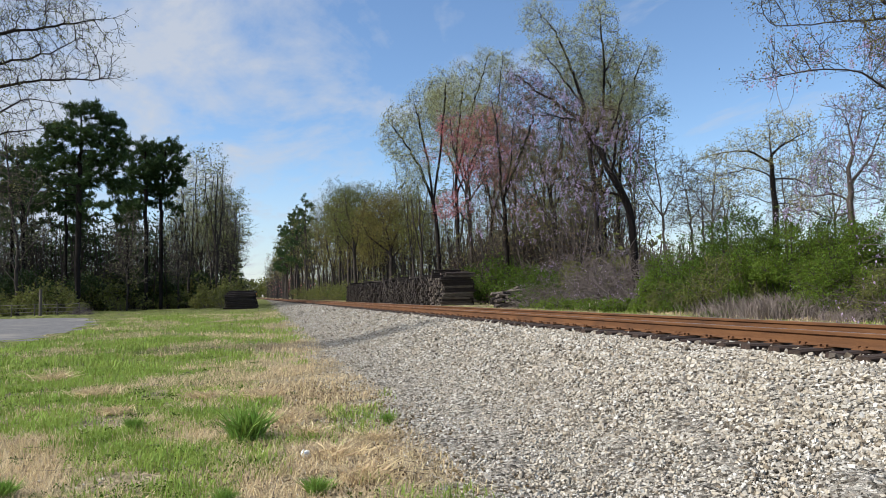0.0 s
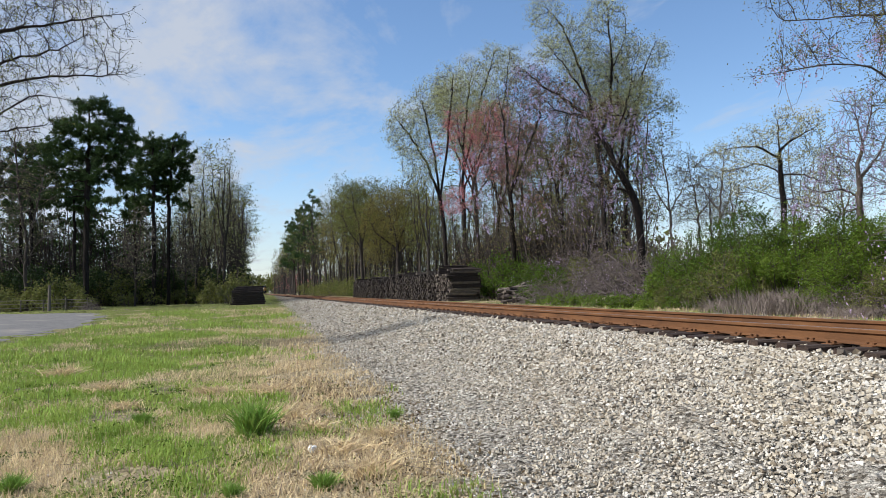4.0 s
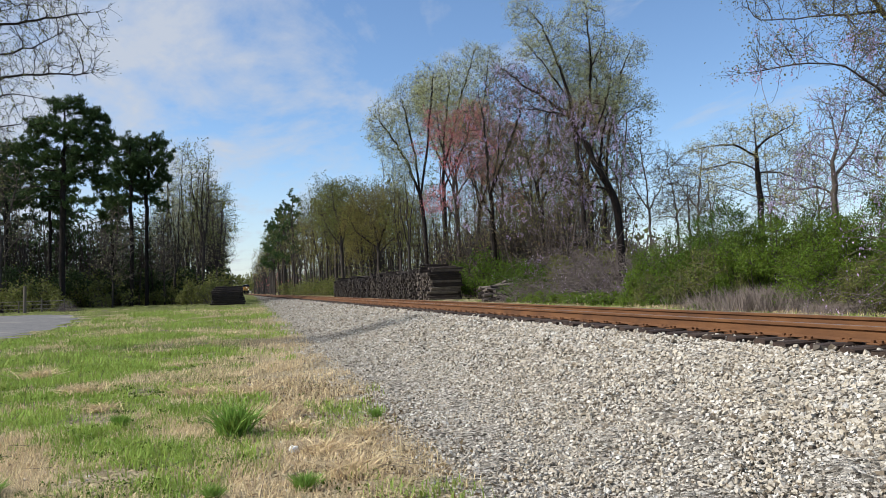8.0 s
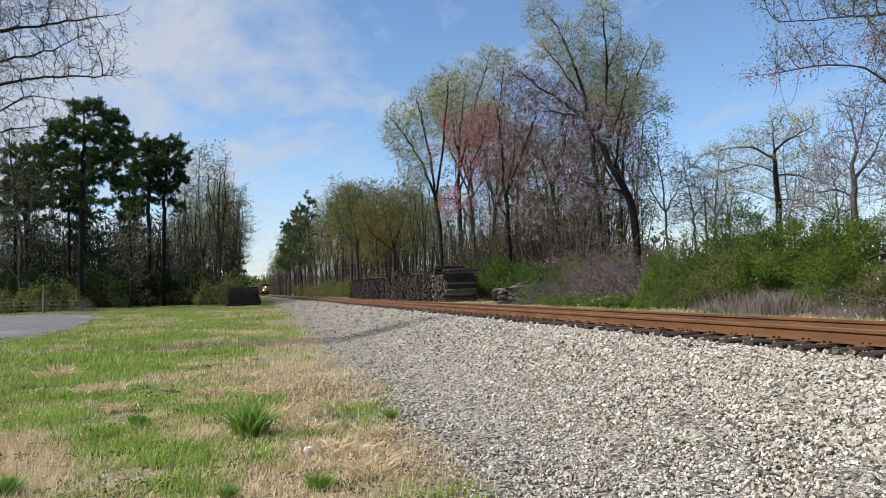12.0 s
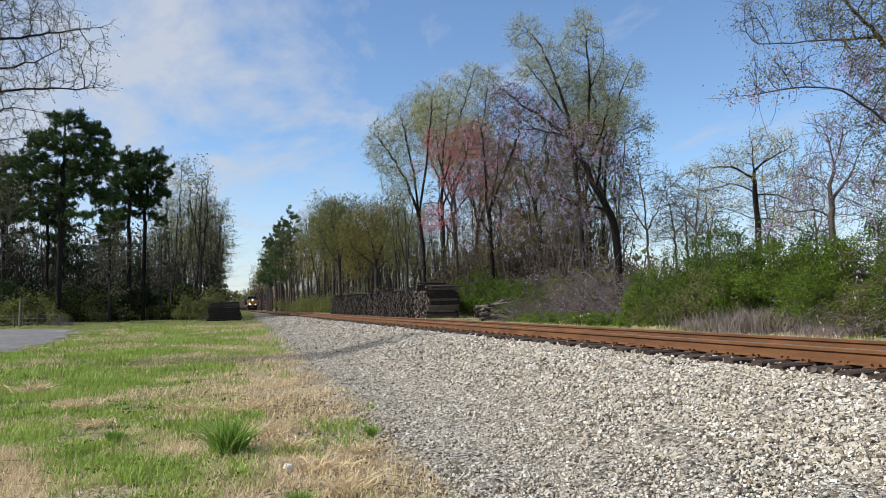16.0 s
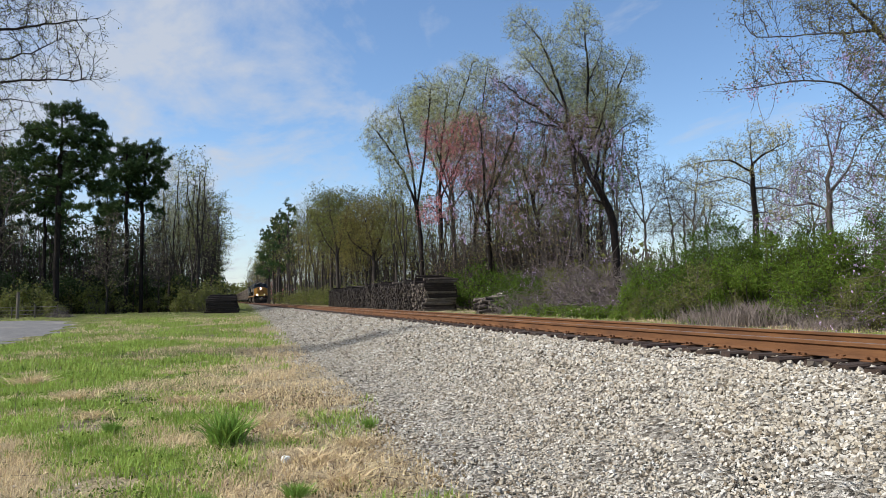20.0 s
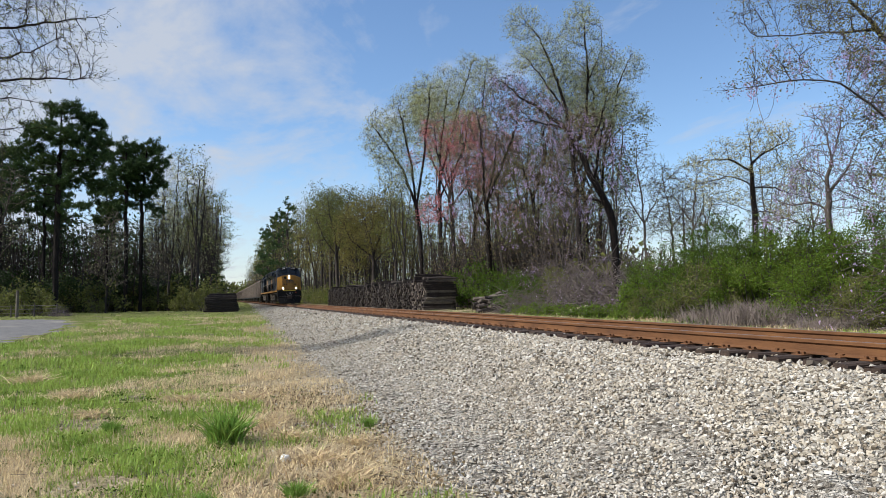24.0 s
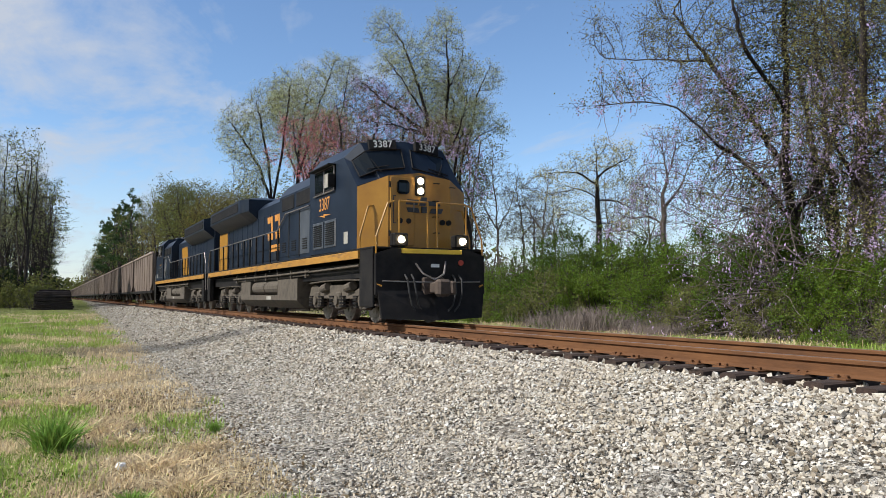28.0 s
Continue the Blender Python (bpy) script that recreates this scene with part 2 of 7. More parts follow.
TUFT = surface("tall_grass_blade", two((0.14, 0.25, 0.045), (0.29, 0.42, 0.09)), 0.9, 0.5, 0, 0, leaf=0.25, vary=0.3, spec=0.15)

# ---- building tools ----


def part(name, bm, material, parent, label=""):
    me = bpy.data.meshes.new(name)
    bm.to_mesh(me)
    bm.free()
    me.materials.append(material)
    ob = new(name, me)
    if parent:
        ob.parent = parent
    if label:
        ob["label"] = label
    return ob


def raw(name, verts, faces, material, parent=None, smooth=False):
    """A mesh from numpy arrays of points and of equal-sided faces (or a list of such arrays)."""
    groups = faces if isinstance(faces, list) else [faces]
    me = bpy.data.meshes.new(name)
    verts = np.asarray(verts, np.float32)
    counts = np.concatenate([np.full(len(g), g.shape[1], np.int32) for g in groups])
    loops = np.concatenate([g.ravel() for g in groups]).astype(np.int32)
    me.vertices.add(len(verts))
    me.vertices.foreach_set("co", verts.ravel())
    me.loops.add(len(loops))
    me.loops.foreach_set("vertex_index", loops)
    me.polygons.add(len(counts))
    me.polygons.foreach_set("loop_start", np.concatenate([[0], np.cumsum(counts)[:-1]]).astype(np.int32))
    me.update(calc_edges=True)
    me.polygons.foreach_set("use_smooth", np.full(len(counts), smooth, bool))
    me.validate()
    me.materials.append(material)
    ob = new(name, me)
    if parent:
        ob.parent = parent
    return ob


def box(bm, x0, x1, y0, y1, z0, z1, bev=0.0, m=None):
    g = bmesh.ops.create_cube(bm, size=1.0)
    vs = g["verts"]
    for v in vs:
        v.co = Vector(((x0 + x1) / 2 + v.co.x * (x1 - x0), (y0 + y1) / 2 + v.co.y * (y1 - y0), (z0 + z1) / 2 + v.co.z * (z1 - z0)))
    if m is not None:
        bmesh.ops.transform(bm, matrix=m, verts=vs)
    if bev:
        es = {e for v in vs for e in v.link_edges}
        bmesh.ops.bevel(bm, geom=list(es), offset=bev, segments=1, affect="EDGES")


def rod(bm, p, q, r, r2=None, seg=8):
    p, q = Vector(p), Vector(q)
    d = q - p
    m = Matrix.Translation((p + q) / 2) @ d.to_track_quat("Z", "Y").to_matrix().to_4x4()
    bmesh.ops.create_cone(bm, cap_ends=True, segments=seg, radius1=r, radius2=r if r2 is None else r2, depth=d.length, matrix=m)


def pipe(bm, pts, r, seg=6):
    for a, b in zip(pts, pts[1:]):
        rod(bm, a, b, r, seg=seg)


def prism(bm, outline, a, b, axis="y"):
    """A plate of the given outline, from a to b along the axis; the outline is in the other two axes in order."""
    def at(u, v, w):
        return {"x": (w, u, v), "y": (u, w, v), "z": (u, v, w)}[axis]
    lo = [bm.verts.new(at(u, v, a)) for u, v in outline]
    hi = [bm.verts.new(at(u, v, b)) for u, v in outline]
    n = len(outline)
    bm.faces.new(lo)
    bm.faces.new(hi[::-1])
    for i in range(n):
        bm.faces.new((lo[i], hi[i], hi[(i + 1) % n], lo[(i + 1) % n]))
    bmesh.ops.recalc_face_normals(bm, faces=bm.faces)


def empty(name, x=0, y=0, z=0, rz=0):
    ob = new(name)
    ob.empty_display_size = 0.2
    ob.matrix_world = pose(x, y, z, 0, 0, rz)
    return ob

# ---- ground ----
TRACK_X, RAIL_Z = 8.0, 0.946
TIE_TOP = RAIL_Z - 0.19


def ease(v, a, b):
    t = np.clip((v - a) / (b - a), 0, 1)
    return t * t * (3 - 2 * t)


def ground_z(x, y):
    """Height of the ground: level by the camera, rising to the ballast shoulder and, further on, to the line's own level."""
    x, y = np.asarray(x, float), np.asarray(y, float)
    left = 0.46 * ease(y, 18, 75)
    top = TIE_TOP - 0.085
    near = left + (top - left) * ease(x, 2.3, 6.35)
    far = top - 0.27 * ease(x, 9.7, 12.2)
    return np.where(x < TRACK_X, near, far) + 0.03 * np.sin(x * 0.9 + y * 0.31) * ease(-x, -1.5, 2) + 0.05 * np.sin(y * 0.23 + x * 0.4) * ease(x, 13, 16)


def gz(x, y):
    return float(ground_z(x, y))


def edge_x(y):
    """Where the turf ends and the stone begins."""
    return 1.35 + 0.022 * y + 0.35 * np.sin(y * 0.55) + 0.2 * np.sin(y * 1.7 + 1)


def ground_material():
    mt, nt, N, L, out = nodes("ground")
    geo, sep = N("ShaderNodeNewGeometry"), N("ShaderNodeSeparateXYZ")
    L(geo.outputs["Position"], sep.inputs[0])
    X, Y = sep.outputs[0], sep.outputs[1]

    def m(op, a, b=None, clamp=False):
        n = N("ShaderNodeMath")
        n.operation, n.use_clamp = op, clamp
        for i, v in enumerate((a, b)):
            if isinstance(v, (int, float)):
                n.inputs[i].default_value = v
            elif v is not None:
                L(v, n.inputs[i])
        return n.outputs[0]

    def noise_at(scale, detail=5, rough=0.6):
        n = N("ShaderNodeTexNoise")
        n.inputs["Scale"].default_value, n.inputs["Detail"].default_value, n.inputs["Roughness"].default_value = scale, detail, rough
        L(geo.outputs["Position"], n.inputs["Vector"])
        return n.outputs["Fac"]

    def mix(f, a, b):
        n = N("ShaderNodeMix")
        n.data_type = "RGBA"
        L(f, n.inputs["Factor"])
        L(a, n.inputs["A"])
        L(b, n.inputs["B"])
        return n.outputs["Result"]

    def step(v, a, b):
        n = N("ShaderNodeMapRange")
        n.interpolation_type = "SMOOTHSTEP"
        n.inputs["From Min"].default_value, n.inputs["From Max"].default_value = a, b
        L(v, n.inputs["Value"])
        return n.outputs[0]
    # crushed stone: cells of differing grey
    vor = N("ShaderNodeTexVoronoi")
    vor.inputs["Scale"].default_value = 22
    L(geo.outputs["Position"], vor.inputs["Vector"])
    vs = N("ShaderNodeSeparateColor")
    L(vor.outputs["Color"], vs.inputs[0])
    rk = ramp_node(N, [(0.0, (0.10, 0.085, 0.066)), (0.35, (0.34, 0.305, 0.25)), (0.7, (0.54, 0.495, 0.425)), (1.0, (0.70, 0.655, 0.58))])
    L(vs.outputs[0], rk.inputs[0])
    n_big = noise_at(0.35)
    sand = ramp_node(N, two((0.36, 0.305, 0.235), (0.50, 0.44, 0.36)))
    L(noise_at(14), sand.inputs[0])
    rock = mix(m("MULTIPLY", step(n_big, 0.5, 0.75), 0.55), rk.outputs[0], sand.outputs[0])
    # turf: straw and green in patches
    gr = ramp_node(N, [(0.3, (0.19, 0.225, 0.06)), (0.7, (0.34, 0.385, 0.115))])
    L(noise_at(3.0), gr.inputs[0])
    st = ramp_node(N, [(0.25, (0.37, 0.295, 0.18)), (0.75, (0.64, 0.53, 0.35))])
    L(noise_at(7.0), st.inputs[0])
    patch = m("ADD", noise_at(0.42, 6), m("MULTIPLY", step(Y, 8, 20), 0.16))
    turf = mix(step(patch, 0.49, 0.57), st.outputs[0], gr.outputs[0])
    soil = ramp_node(N, two((0.18, 0.145, 0.105), (0.34, 0.29, 0.225)))
    L(noise_at(9), soil.inputs[0])
    turf = mix(step(noise_at(0.9, 6), 0.57, 0.66), turf, soil.outputs[0])
    # borders, frayed by noise
    fray = m("MULTIPLY", m("SUBTRACT", noise_at(1.1, 7, 0.7), 0.5), 3.2)
    edge = m("ADD", m("SUBTRACT", m("SUBTRACT", X, 1.35), m("MULTIPLY", Y, 0.022)), fray)
    stone_f = step(edge, -0.1, 0.5)
    dry_f = m("MULTIPLY", step(edge, -2.1, -0.9), step(Y, 60, 22))
    c = mix(dry_f, turf, st.outputs[0])
    c = mix(stone_f, c, rock)
    right = step(m("ADD", X, m("MULTIPLY", fray, 0.35)), 11.0, 12.2)
    weeds = mix(step(noise_at(0.5, 6), 0.42, 0.62), st.outputs[0], gr.outputs[0])
    c = mix(right, c, weeds)
    bs = N("ShaderNodeBsdfPrincipled")
    bs.inputs["Roughness"].default_value = 0.95
    bs.inputs["Specular IOR Level"].default_value = 0.15
    L(c, bs.inputs["Base Color"])
    b1 = N("ShaderNodeBump")
    b1.inputs["Strength"].default_value, b1.inputs["Distance"].default_value = 1.0, 0.05
    L(m("SUBTRACT", 1.0, m("MULTIPLY", vor.outputs["Distance"], 18.0)), b1.inputs["Height"])
    b2 = N("ShaderNodeBump")
    b2.inputs["Strength"].default_value, b2.inputs["Distance"].default_value = 0.8, 0.05
    L(noise_at(18, 6), b2.inputs["Height"])
    L(b1.outputs[0], b2.inputs["Normal"])
    L(b2.outputs[0], bs.inputs["Normal"])
    L(bs.outputs[0], out.inputs["Surface"])
    return mt


def build_ground():
    xs = np.unique(np.concatenate([-np.geomspace(22, 3000, 26), np.arange(-22, 2, 0.6), np.arange(2, 13, 0.28), np.arange(13, 30, 0.8),
                                   np.geomspace(30, 3000, 24)]))
    ys = np.unique(np.concatenate([-np.geomspace(3, 600, 14), np.arange(-3, 30, 0.45), np.arange(30, 90, 1.0), np.geomspace(90, 3500, 40)]))
    gx, gy = np.meshgrid(xs, ys)
    z = ground_z(gx, gy)
    rs = np.random.RandomState(4)
    z = z + rs.normal(0, 0.012, z.shape) * (np.abs(gx) < 30) * (gy < 90)
    n, k = z.shape
    idx = np.arange(n * k).reshape(n, k)
    f = np.stack([idx[:-1, :-1], idx[:-1, 1:], idx[1:, 1:], idx[1:, :-1]], -1).reshape(-1, 4)
    ob = raw("ground", np.stack([gx, gy, z], -1).reshape(-1, 3), f, ground_material(), smooth=True)
    tagged(ob, "patchy spring turf and crushed stone beside a railway line", "ground", kind="structure")


build_ground()

# ---- the drive across the turf on the left, edge by edge ----
ROAD = surface("dusty_tarmac", [(0.3, (0.085, 0.083, 0.083)), (0.7, (0.155, 0.15, 0.147))], 2.0, 0.9, 0, 0.3, 60, spots=((0.22, 0.20, 0.175), 0.35, 0.55), coords="Object")


def build_drive():
    mid = [(-14.6, 6, 6.2), (-14.5, 30, 6.2), (-14.2, 42, 6.2), (-14.0, 51, 6.0), (-15.5, 58.5, 5.4), (-20, 63, 4.6), (-28, 65.5, 4.0), (-60, 67, 4.0)]
    pts = []
    for (x0, y0, w0), (x1, y1, w1) in zip(mid, mid[1:]):
        for i in range(8):
            t = i / 8
            pts.append((x0 + (x1 - x0) * t, y0 + (y1 - y0) * t, w0 + (w1 - w0) * t))
    rs = random.Random(5)
    v, f = [], []
    for i, (x, y, w) in enumerate(pts):
        x1, y1, _ = pts[min(i + 1, len(pts) - 1)]
        x0, y0, _ = pts[max(i - 1, 0)]
        d = Vector((x1 - x0, y1 - y0)).normalized()
        for s in range(-3, 4):
            o = w * s / 3 * (1 + (0.07 * rs.uniform(-1, 1) if abs(s) == 3 else 0))
            px, py = x - d.y * o, y + d.x * o
            v.append((px, py, gz(px, py) + 0.035 - (0.05 if abs(s) == 3 else 0)))
    for i in range(len(pts) - 1):
        for s in range(6):
            a = i * 7 + s
            f.append((a, a + 1, a + 8, a + 7))
    ob = raw("road", np.array(v), np.array(f), ROAD, smooth=True)
    tagged(ob, "dusty grey tarmac drive curving through the turf", "road", kind="structure")


build_drive()

# ---- the track ----


def rail_profile():
    return [(-0.076, 0.0), (0.076, 0.0), (0.076, 0.012), (0.012, 0.032), (0.009, 0.125), (0.036, 0.142), (0.037, 0.176), (0.030, 0.186),
            (-0.030, 0.186), (-0.037, 0.176), (-0.036, 0.142), (-0.009, 0.125), (-0.012, 0.032), (-0.076, 0.012)]


track = empty("railway_track", TRACK_X, 0, TIE_TOP)
tagged(track, "single railway track with rusty rails on timber ties", "railway track", kind="structure")
Y_NEAR, Y_FAR, TIE_STEP = -40.0, 1500.0, 0.50
for side in (-1, 1):
    bm = bmesh.new()
    prism(bm, [(u + side * 0.7525, w + 0.014) for u, w in rail_profile()], Y_NEAR, Y_FAR, "y")
    rail = part("rail", bm, RUST, track, "rust-brown steel rail")
    bm = bmesh.new()
    prism(bm, [(side * 0.7525 - 0.024, 0.199), (side * 0.7525 + 0.024, 0.199), (side * 0.7525 + 0.02, 0.2016), (side * 0.7525 - 0.02, 0.2016)], Y_NEAR, Y_FAR, "y")
    part("running_surface", bm, SHINY, rail, "dull worn top of the rail")


def tie_mesh(name, length=2.6, w=0.23, h=0.18, seed=0):
    """A squared timber, a little bowed and chipped, along x."""
    rs = random.Random(seed)
    bm = bmesh.new()
    rows = []
    for i in range(5):
        x = (i / 4 - 0.5) * length
        dy, dz = rs.uniform(-0.008, 0.008), rs.uniform(-0.008, 0.008)
        k = 1 if 0 < i < 4 else 0.95
        c = 0.022
        a, b = w / 2 * k, h / 2 * k
        loop = [(-a + c, -b), (a - c, -b), (a, -b + c), (a, b - c), (a - c, b), (-a + c, b), (-a, b - c), (-a, -b + c)]
        rows.append([bm.verts.new((x + rs.uniform(-0.012, 0.012), p + dy + rs.uniform(-0.006, 0.006), q + dz + rs.uniform(-0.006, 0.006))) for p, q in loop])
    for r0, r1 in zip(rows, rows[1:]):
        for j in range(8):
            bm.faces.new((r0[j], r1[j], r1[(j + 1) % 8], r0[(j + 1) % 8]))
    bm.faces.new(rows[0])
    bm.faces.new(rows[-1][::-1])
    bmesh.ops.recalc_face_normals(bm, faces=bm.faces)
    me = bpy.data.meshes.new(name)
    bm.to_mesh(me)
    bm.free()
    return me


def plate_mesh():
    bm = bmesh.new()
    box(bm, -0.18, 0.18, -0.095, 0.095, 0, 0.018, 0.004)
    for sx in (-0.105, 0.105):
        for sy in (-0.055, 0.055):
            box(bm, sx - 0.018, sx + 0.018, sy - 0.018, sy + 0.018, 0.018, 0.05)
    me = bpy.data.meshes.new("tie_plate")
    bm.to_mesh(me)
    bm.free()
    me.materials.append(RUST)
    return me


def build_ties():
    rs = random.Random(11)
    meshes = [tie_mesh("tie", seed=i) for i in range(6)]
    for me in meshes:
        me.materials.append(TIE_TRACK)
    plate = plate_mesh()
    n = 0
    y = -14.0
    while n < 300:
        ob = new("tie", rs.choice(meshes))
        ob.parent = track
        ob.location = (rs.uniform(-0.07, 0.07), y + rs.uniform(-0.03, 0.03), -0.09 + rs.uniform(-0.006, 0.004))
        ob.rotation_euler = (0, 0, rs.uniform(-0.02, 0.02) + (math.pi if rs.random() < 0.5 else 0))
        if y < 46:
            for side in (-1, 1):
                p = new("tie_plate", plate)
                p.parent = ob
                p.matrix_basis = pose(side * 0.7525, 0, 0.088)
        y += TIE_STEP
        n += 1
    # the ties further off, in one piece
    base = np.array([(x, y, z) for z in (-0.09, 0.09) for y in (-0.11, 0.11) for x in (-1.3, 1.3)])
    quads = np.array([(4, 5, 7, 6), (0, 1, 5, 4), (0, 4, 6, 2), (1, 3, 7, 5)])
    ys = np.arange(y, 420, TIE_STEP)
    allv = (base[None] + np.stack([np.random.RandomState(2).uniform(-0.06, 0.06, len(ys)), ys, np.full(len(ys), -0.09)], 1)[:, None]).reshape(-1, 3)
    allf = (quads[None] + (np.arange(len(ys)) * len(base))[:, None, None]).reshape(-1, 4)
    ob = raw("far_ties", allv, allf, TIE_TRACK, track)
    tagged(ob, kind="stuff")

# ---- trees and bushes ----


class Wood:
    """Gathers tapered limbs into one mesh."""

    def __init__(self):
        self.v, self.f, self.n = [], [], 0

    def limb(self, pts, r0, r1, sides=5):
        pts = np.asarray(pts, float)
        k = len(pts)
        d = np.gradient(pts, axis=0)
        d /= np.linalg.norm(d, axis=1)[:, None] + 1e-9
        ref = np.array([0.31, 0.27, 0.91]) if abs(d[0, 2]) < 0.8 else np.array([0.9, 0.4, 0.1])
        a = np.cross(d, ref)
        a /= np.linalg.norm(a, axis=1)[:, None] + 1e-9
        b = np.cross(d, a)
        ang = np.arange(sides) * 2 * np.pi / sides
        r = (r0 + (r1 - r0) * np.linspace(0, 1, k))[:, None, None]
        ring = pts[:, None] + r * (np.cos(ang)[None, :, None] * a[:, None] + np.sin(ang)[None, :, None] * b[:, None])
        self.v.append(ring.reshape(-1, 3))
        i = np.arange(k - 1)[:, None] * sides
        j = np.arange(sides)[None]
        j2 = (j + 1) % sides
        self.f.append(np.stack([i + j, i + j2, i + sides + j2, i + sides + j], -1).reshape(-1, 4) + self.n)
        self.n += k * sides

    def mesh(self, name, mt, parent):
        return raw(name, np.concatenate(self.v), np.concatenate(self.f), mt, parent, True)


def sway(rs, p, d, length, k, bend, rise):
    """A wandering line of k points from p along d; rise bends it upward."""
    pts = [np.array(p, float)]
    d = np.array(d, float)
    for _ in range(k - 1):
        d = d + rs.normal(0, bend, 3) + np.array([0, 0, rise])
        d /= np.linalg.norm(d)
        pts.append(pts[-1] + d * length / (k - 1))
    return np.array(pts), d


def heading(az, el):
    return np.array([math.cos(az) * math.cos(el), math.sin(az) * math.cos(el), math.sin(el)])


def leaves(name, rs, tips, per, size, spread, mt, parent, flat=1.0, long=1.0, droop=0.0):
    """Small pointed leaves, each a folded pair of facets, scattered about the twig ends."""
    tips = np.asarray(tips)
    n = len(tips) * per
    c = np.repeat(tips, per, axis=0) + rs.normal(0, spread, (n, 3)) * np.array([1, 1, flat])
    if droop:
        c[:, 2] -= rs.exponential(droop, n)
    u = rs.normal(0, 1, (n, 3))
    if droop:
        u = u * 0.35 + np.array([0, 0, -1.0])
    u /= np.linalg.norm(u, axis=1)[:, None]
    w = np.cross(u, rs.normal(0, 1, (n, 3)))
    w /= np.linalg.norm(w, axis=1)[:, None] + 1e-9
    up = np.cross(u, w)
    s = size * rs.uniform(0.6, 1.35, n)[:, None]
    fold = up * s * 0.16
    v = np.stack([c - u * s * 0.7 * long, c + w * s * 0.5 + fold, c + u * s * 0.9 * long, c - w * s * 0.5 + fold], 1)
    k = np.arange(n)[:, None] * 4
    return raw(name, v.reshape(-1, 3), np.concatenate([np.concatenate([k, k + 1, k + 2], 1), np.concatenate([k, k + 2, k + 3], 1)]), mt, parent)


def needles(name, rs, tips, per, length, width, mt, parent):
    """Bursts of long needles round the twig ends, turned upward."""
    tips = np.asarray(tips)
    n = len(tips) * per
    c = np.repeat(tips, per, axis=0) + rs.normal(0, 0.07, (n, 3))
    d = rs.normal(0, 1, (n, 3)) + np.array([0, 0, 0.55])
    d /= np.linalg.norm(d, axis=1)[:, None]
    w = np.cross(d, rs.normal(0, 1, (n, 3)))
    w *= width / (np.linalg.norm(w, axis=1)[:, None] + 1e-9)
    ln = length * rs.uniform(0.6, 1.25, n)[:, None]
    v = np.stack([c - w * 0.6, c + w * 0.6, c + d * ln * 0.6 + w, c + d * ln, c + d * ln * 0.6 - w], 1)
    k = np.arange(n)[:, None] * 5
    return raw(name, v.reshape(-1, 3), [np.concatenate([k, k + 1, k + 2, k + 4], 1), np.concatenate([k + 4, k + 2, k + 3], 1)], mt, parent)


def grow(rs, stems, masses, step, rise=0.12):
    """Branches grown from the stems into the leafy masses. Returns node places, parents and how many ends each carries."""
    P, par = [], []
    for s, line in enumerate(stems):
        line = np.array(line, float)
        if s == 0:
            line[0, 2] = -0.4
        seg = np.linalg.norm(np.diff(line, axis=0), axis=1)
        at = np.concatenate([[0], np.cumsum(seg)])
        q = np.linspace(0, at[-1], max(2, int(at[-1] / step)))
        pts = np.stack([np.interp(q, at, line[:, k]) for k in range(3)], 1)
        last = -1
        if s:
            last = int(np.argmin(np.linalg.norm(np.array(P) - pts[0], axis=1)))
            pts = pts[1:]
        for p in pts:
            P.append(p + rs.normal(0, 0.07 * step, 3))
            par.append(last)
            last = len(P) - 1
    A = []
    for u, v, z, ru, rv, rz, n in masses:
        g = rs.normal(0, 1, (n, 3))
        g /= np.linalg.norm(g, axis=1)[:, None]
        A.append(g * rs.uniform(0, 1, n)[:, None] ** 0.42 * [ru, rv, rz] + [u, v, z])
    A = np.concatenate(A)
    Q = np.array(P)
    D = np.linalg.norm(A[:, None] - Q[None], axis=2)
    near, dist = D.argmin(1), D.min(1)
    for _ in range(120):
        live = dist > step * 1.05
        A, near, dist = A[live], near[live], dist[live]
        if not len(A):
            break
        way = A - Q[near]
        way /= np.linalg.norm(way, axis=1)[:, None]
        ids, inv = np.unique(near, return_inverse=True)
        d = np.zeros((len(ids), 3))
        np.add.at(d, inv, way)
        d /= np.linalg.norm(d, axis=1)[:, None] + 1e-9
        d += rs.normal(0, 0.22, d.shape) + [0, 0, rise]
        d /= np.linalg.norm(d, axis=1)[:, None]
        fresh = Q[ids] + d * step
        base = len(Q)
        Q = np.concatenate([Q, fresh])
        par += list(ids)
        E = np.linalg.norm(A[:, None] - fresh[None], axis=2)
        e, k = E.min(1), E.argmin(1)
        better = e < dist
        stuck = ~np.isin(near, near[better])
        near, dist = np.where(better, base + k, near), np.where(better, e, dist)
        dist[stuck] = 0
    par = np.array(par)
    kids = np.bincount(par[par >= 0], minlength=len(Q))
    ends = (kids == 0).astype(float)
    for i in range(len(Q) - 1, 0, -1):
        if par[i] >= 0:
            ends[par[i]] += ends[i]
    has = par >= 0
    for _ in range(2):                            # ease the kinks
        tot, cnt = np.zeros_like(Q), np.zeros(len(Q))
        np.add.at(tot, par[has], Q[has])
        np.add.at(cnt, par[has], 1)
        mid = has & (cnt > 0)
        Q[mid] = 0.5 * Q[mid] + 0.25 * Q[par[mid]] + 0.25 * tot[mid] / cnt[mid][:, None]
    return Q, par, ends


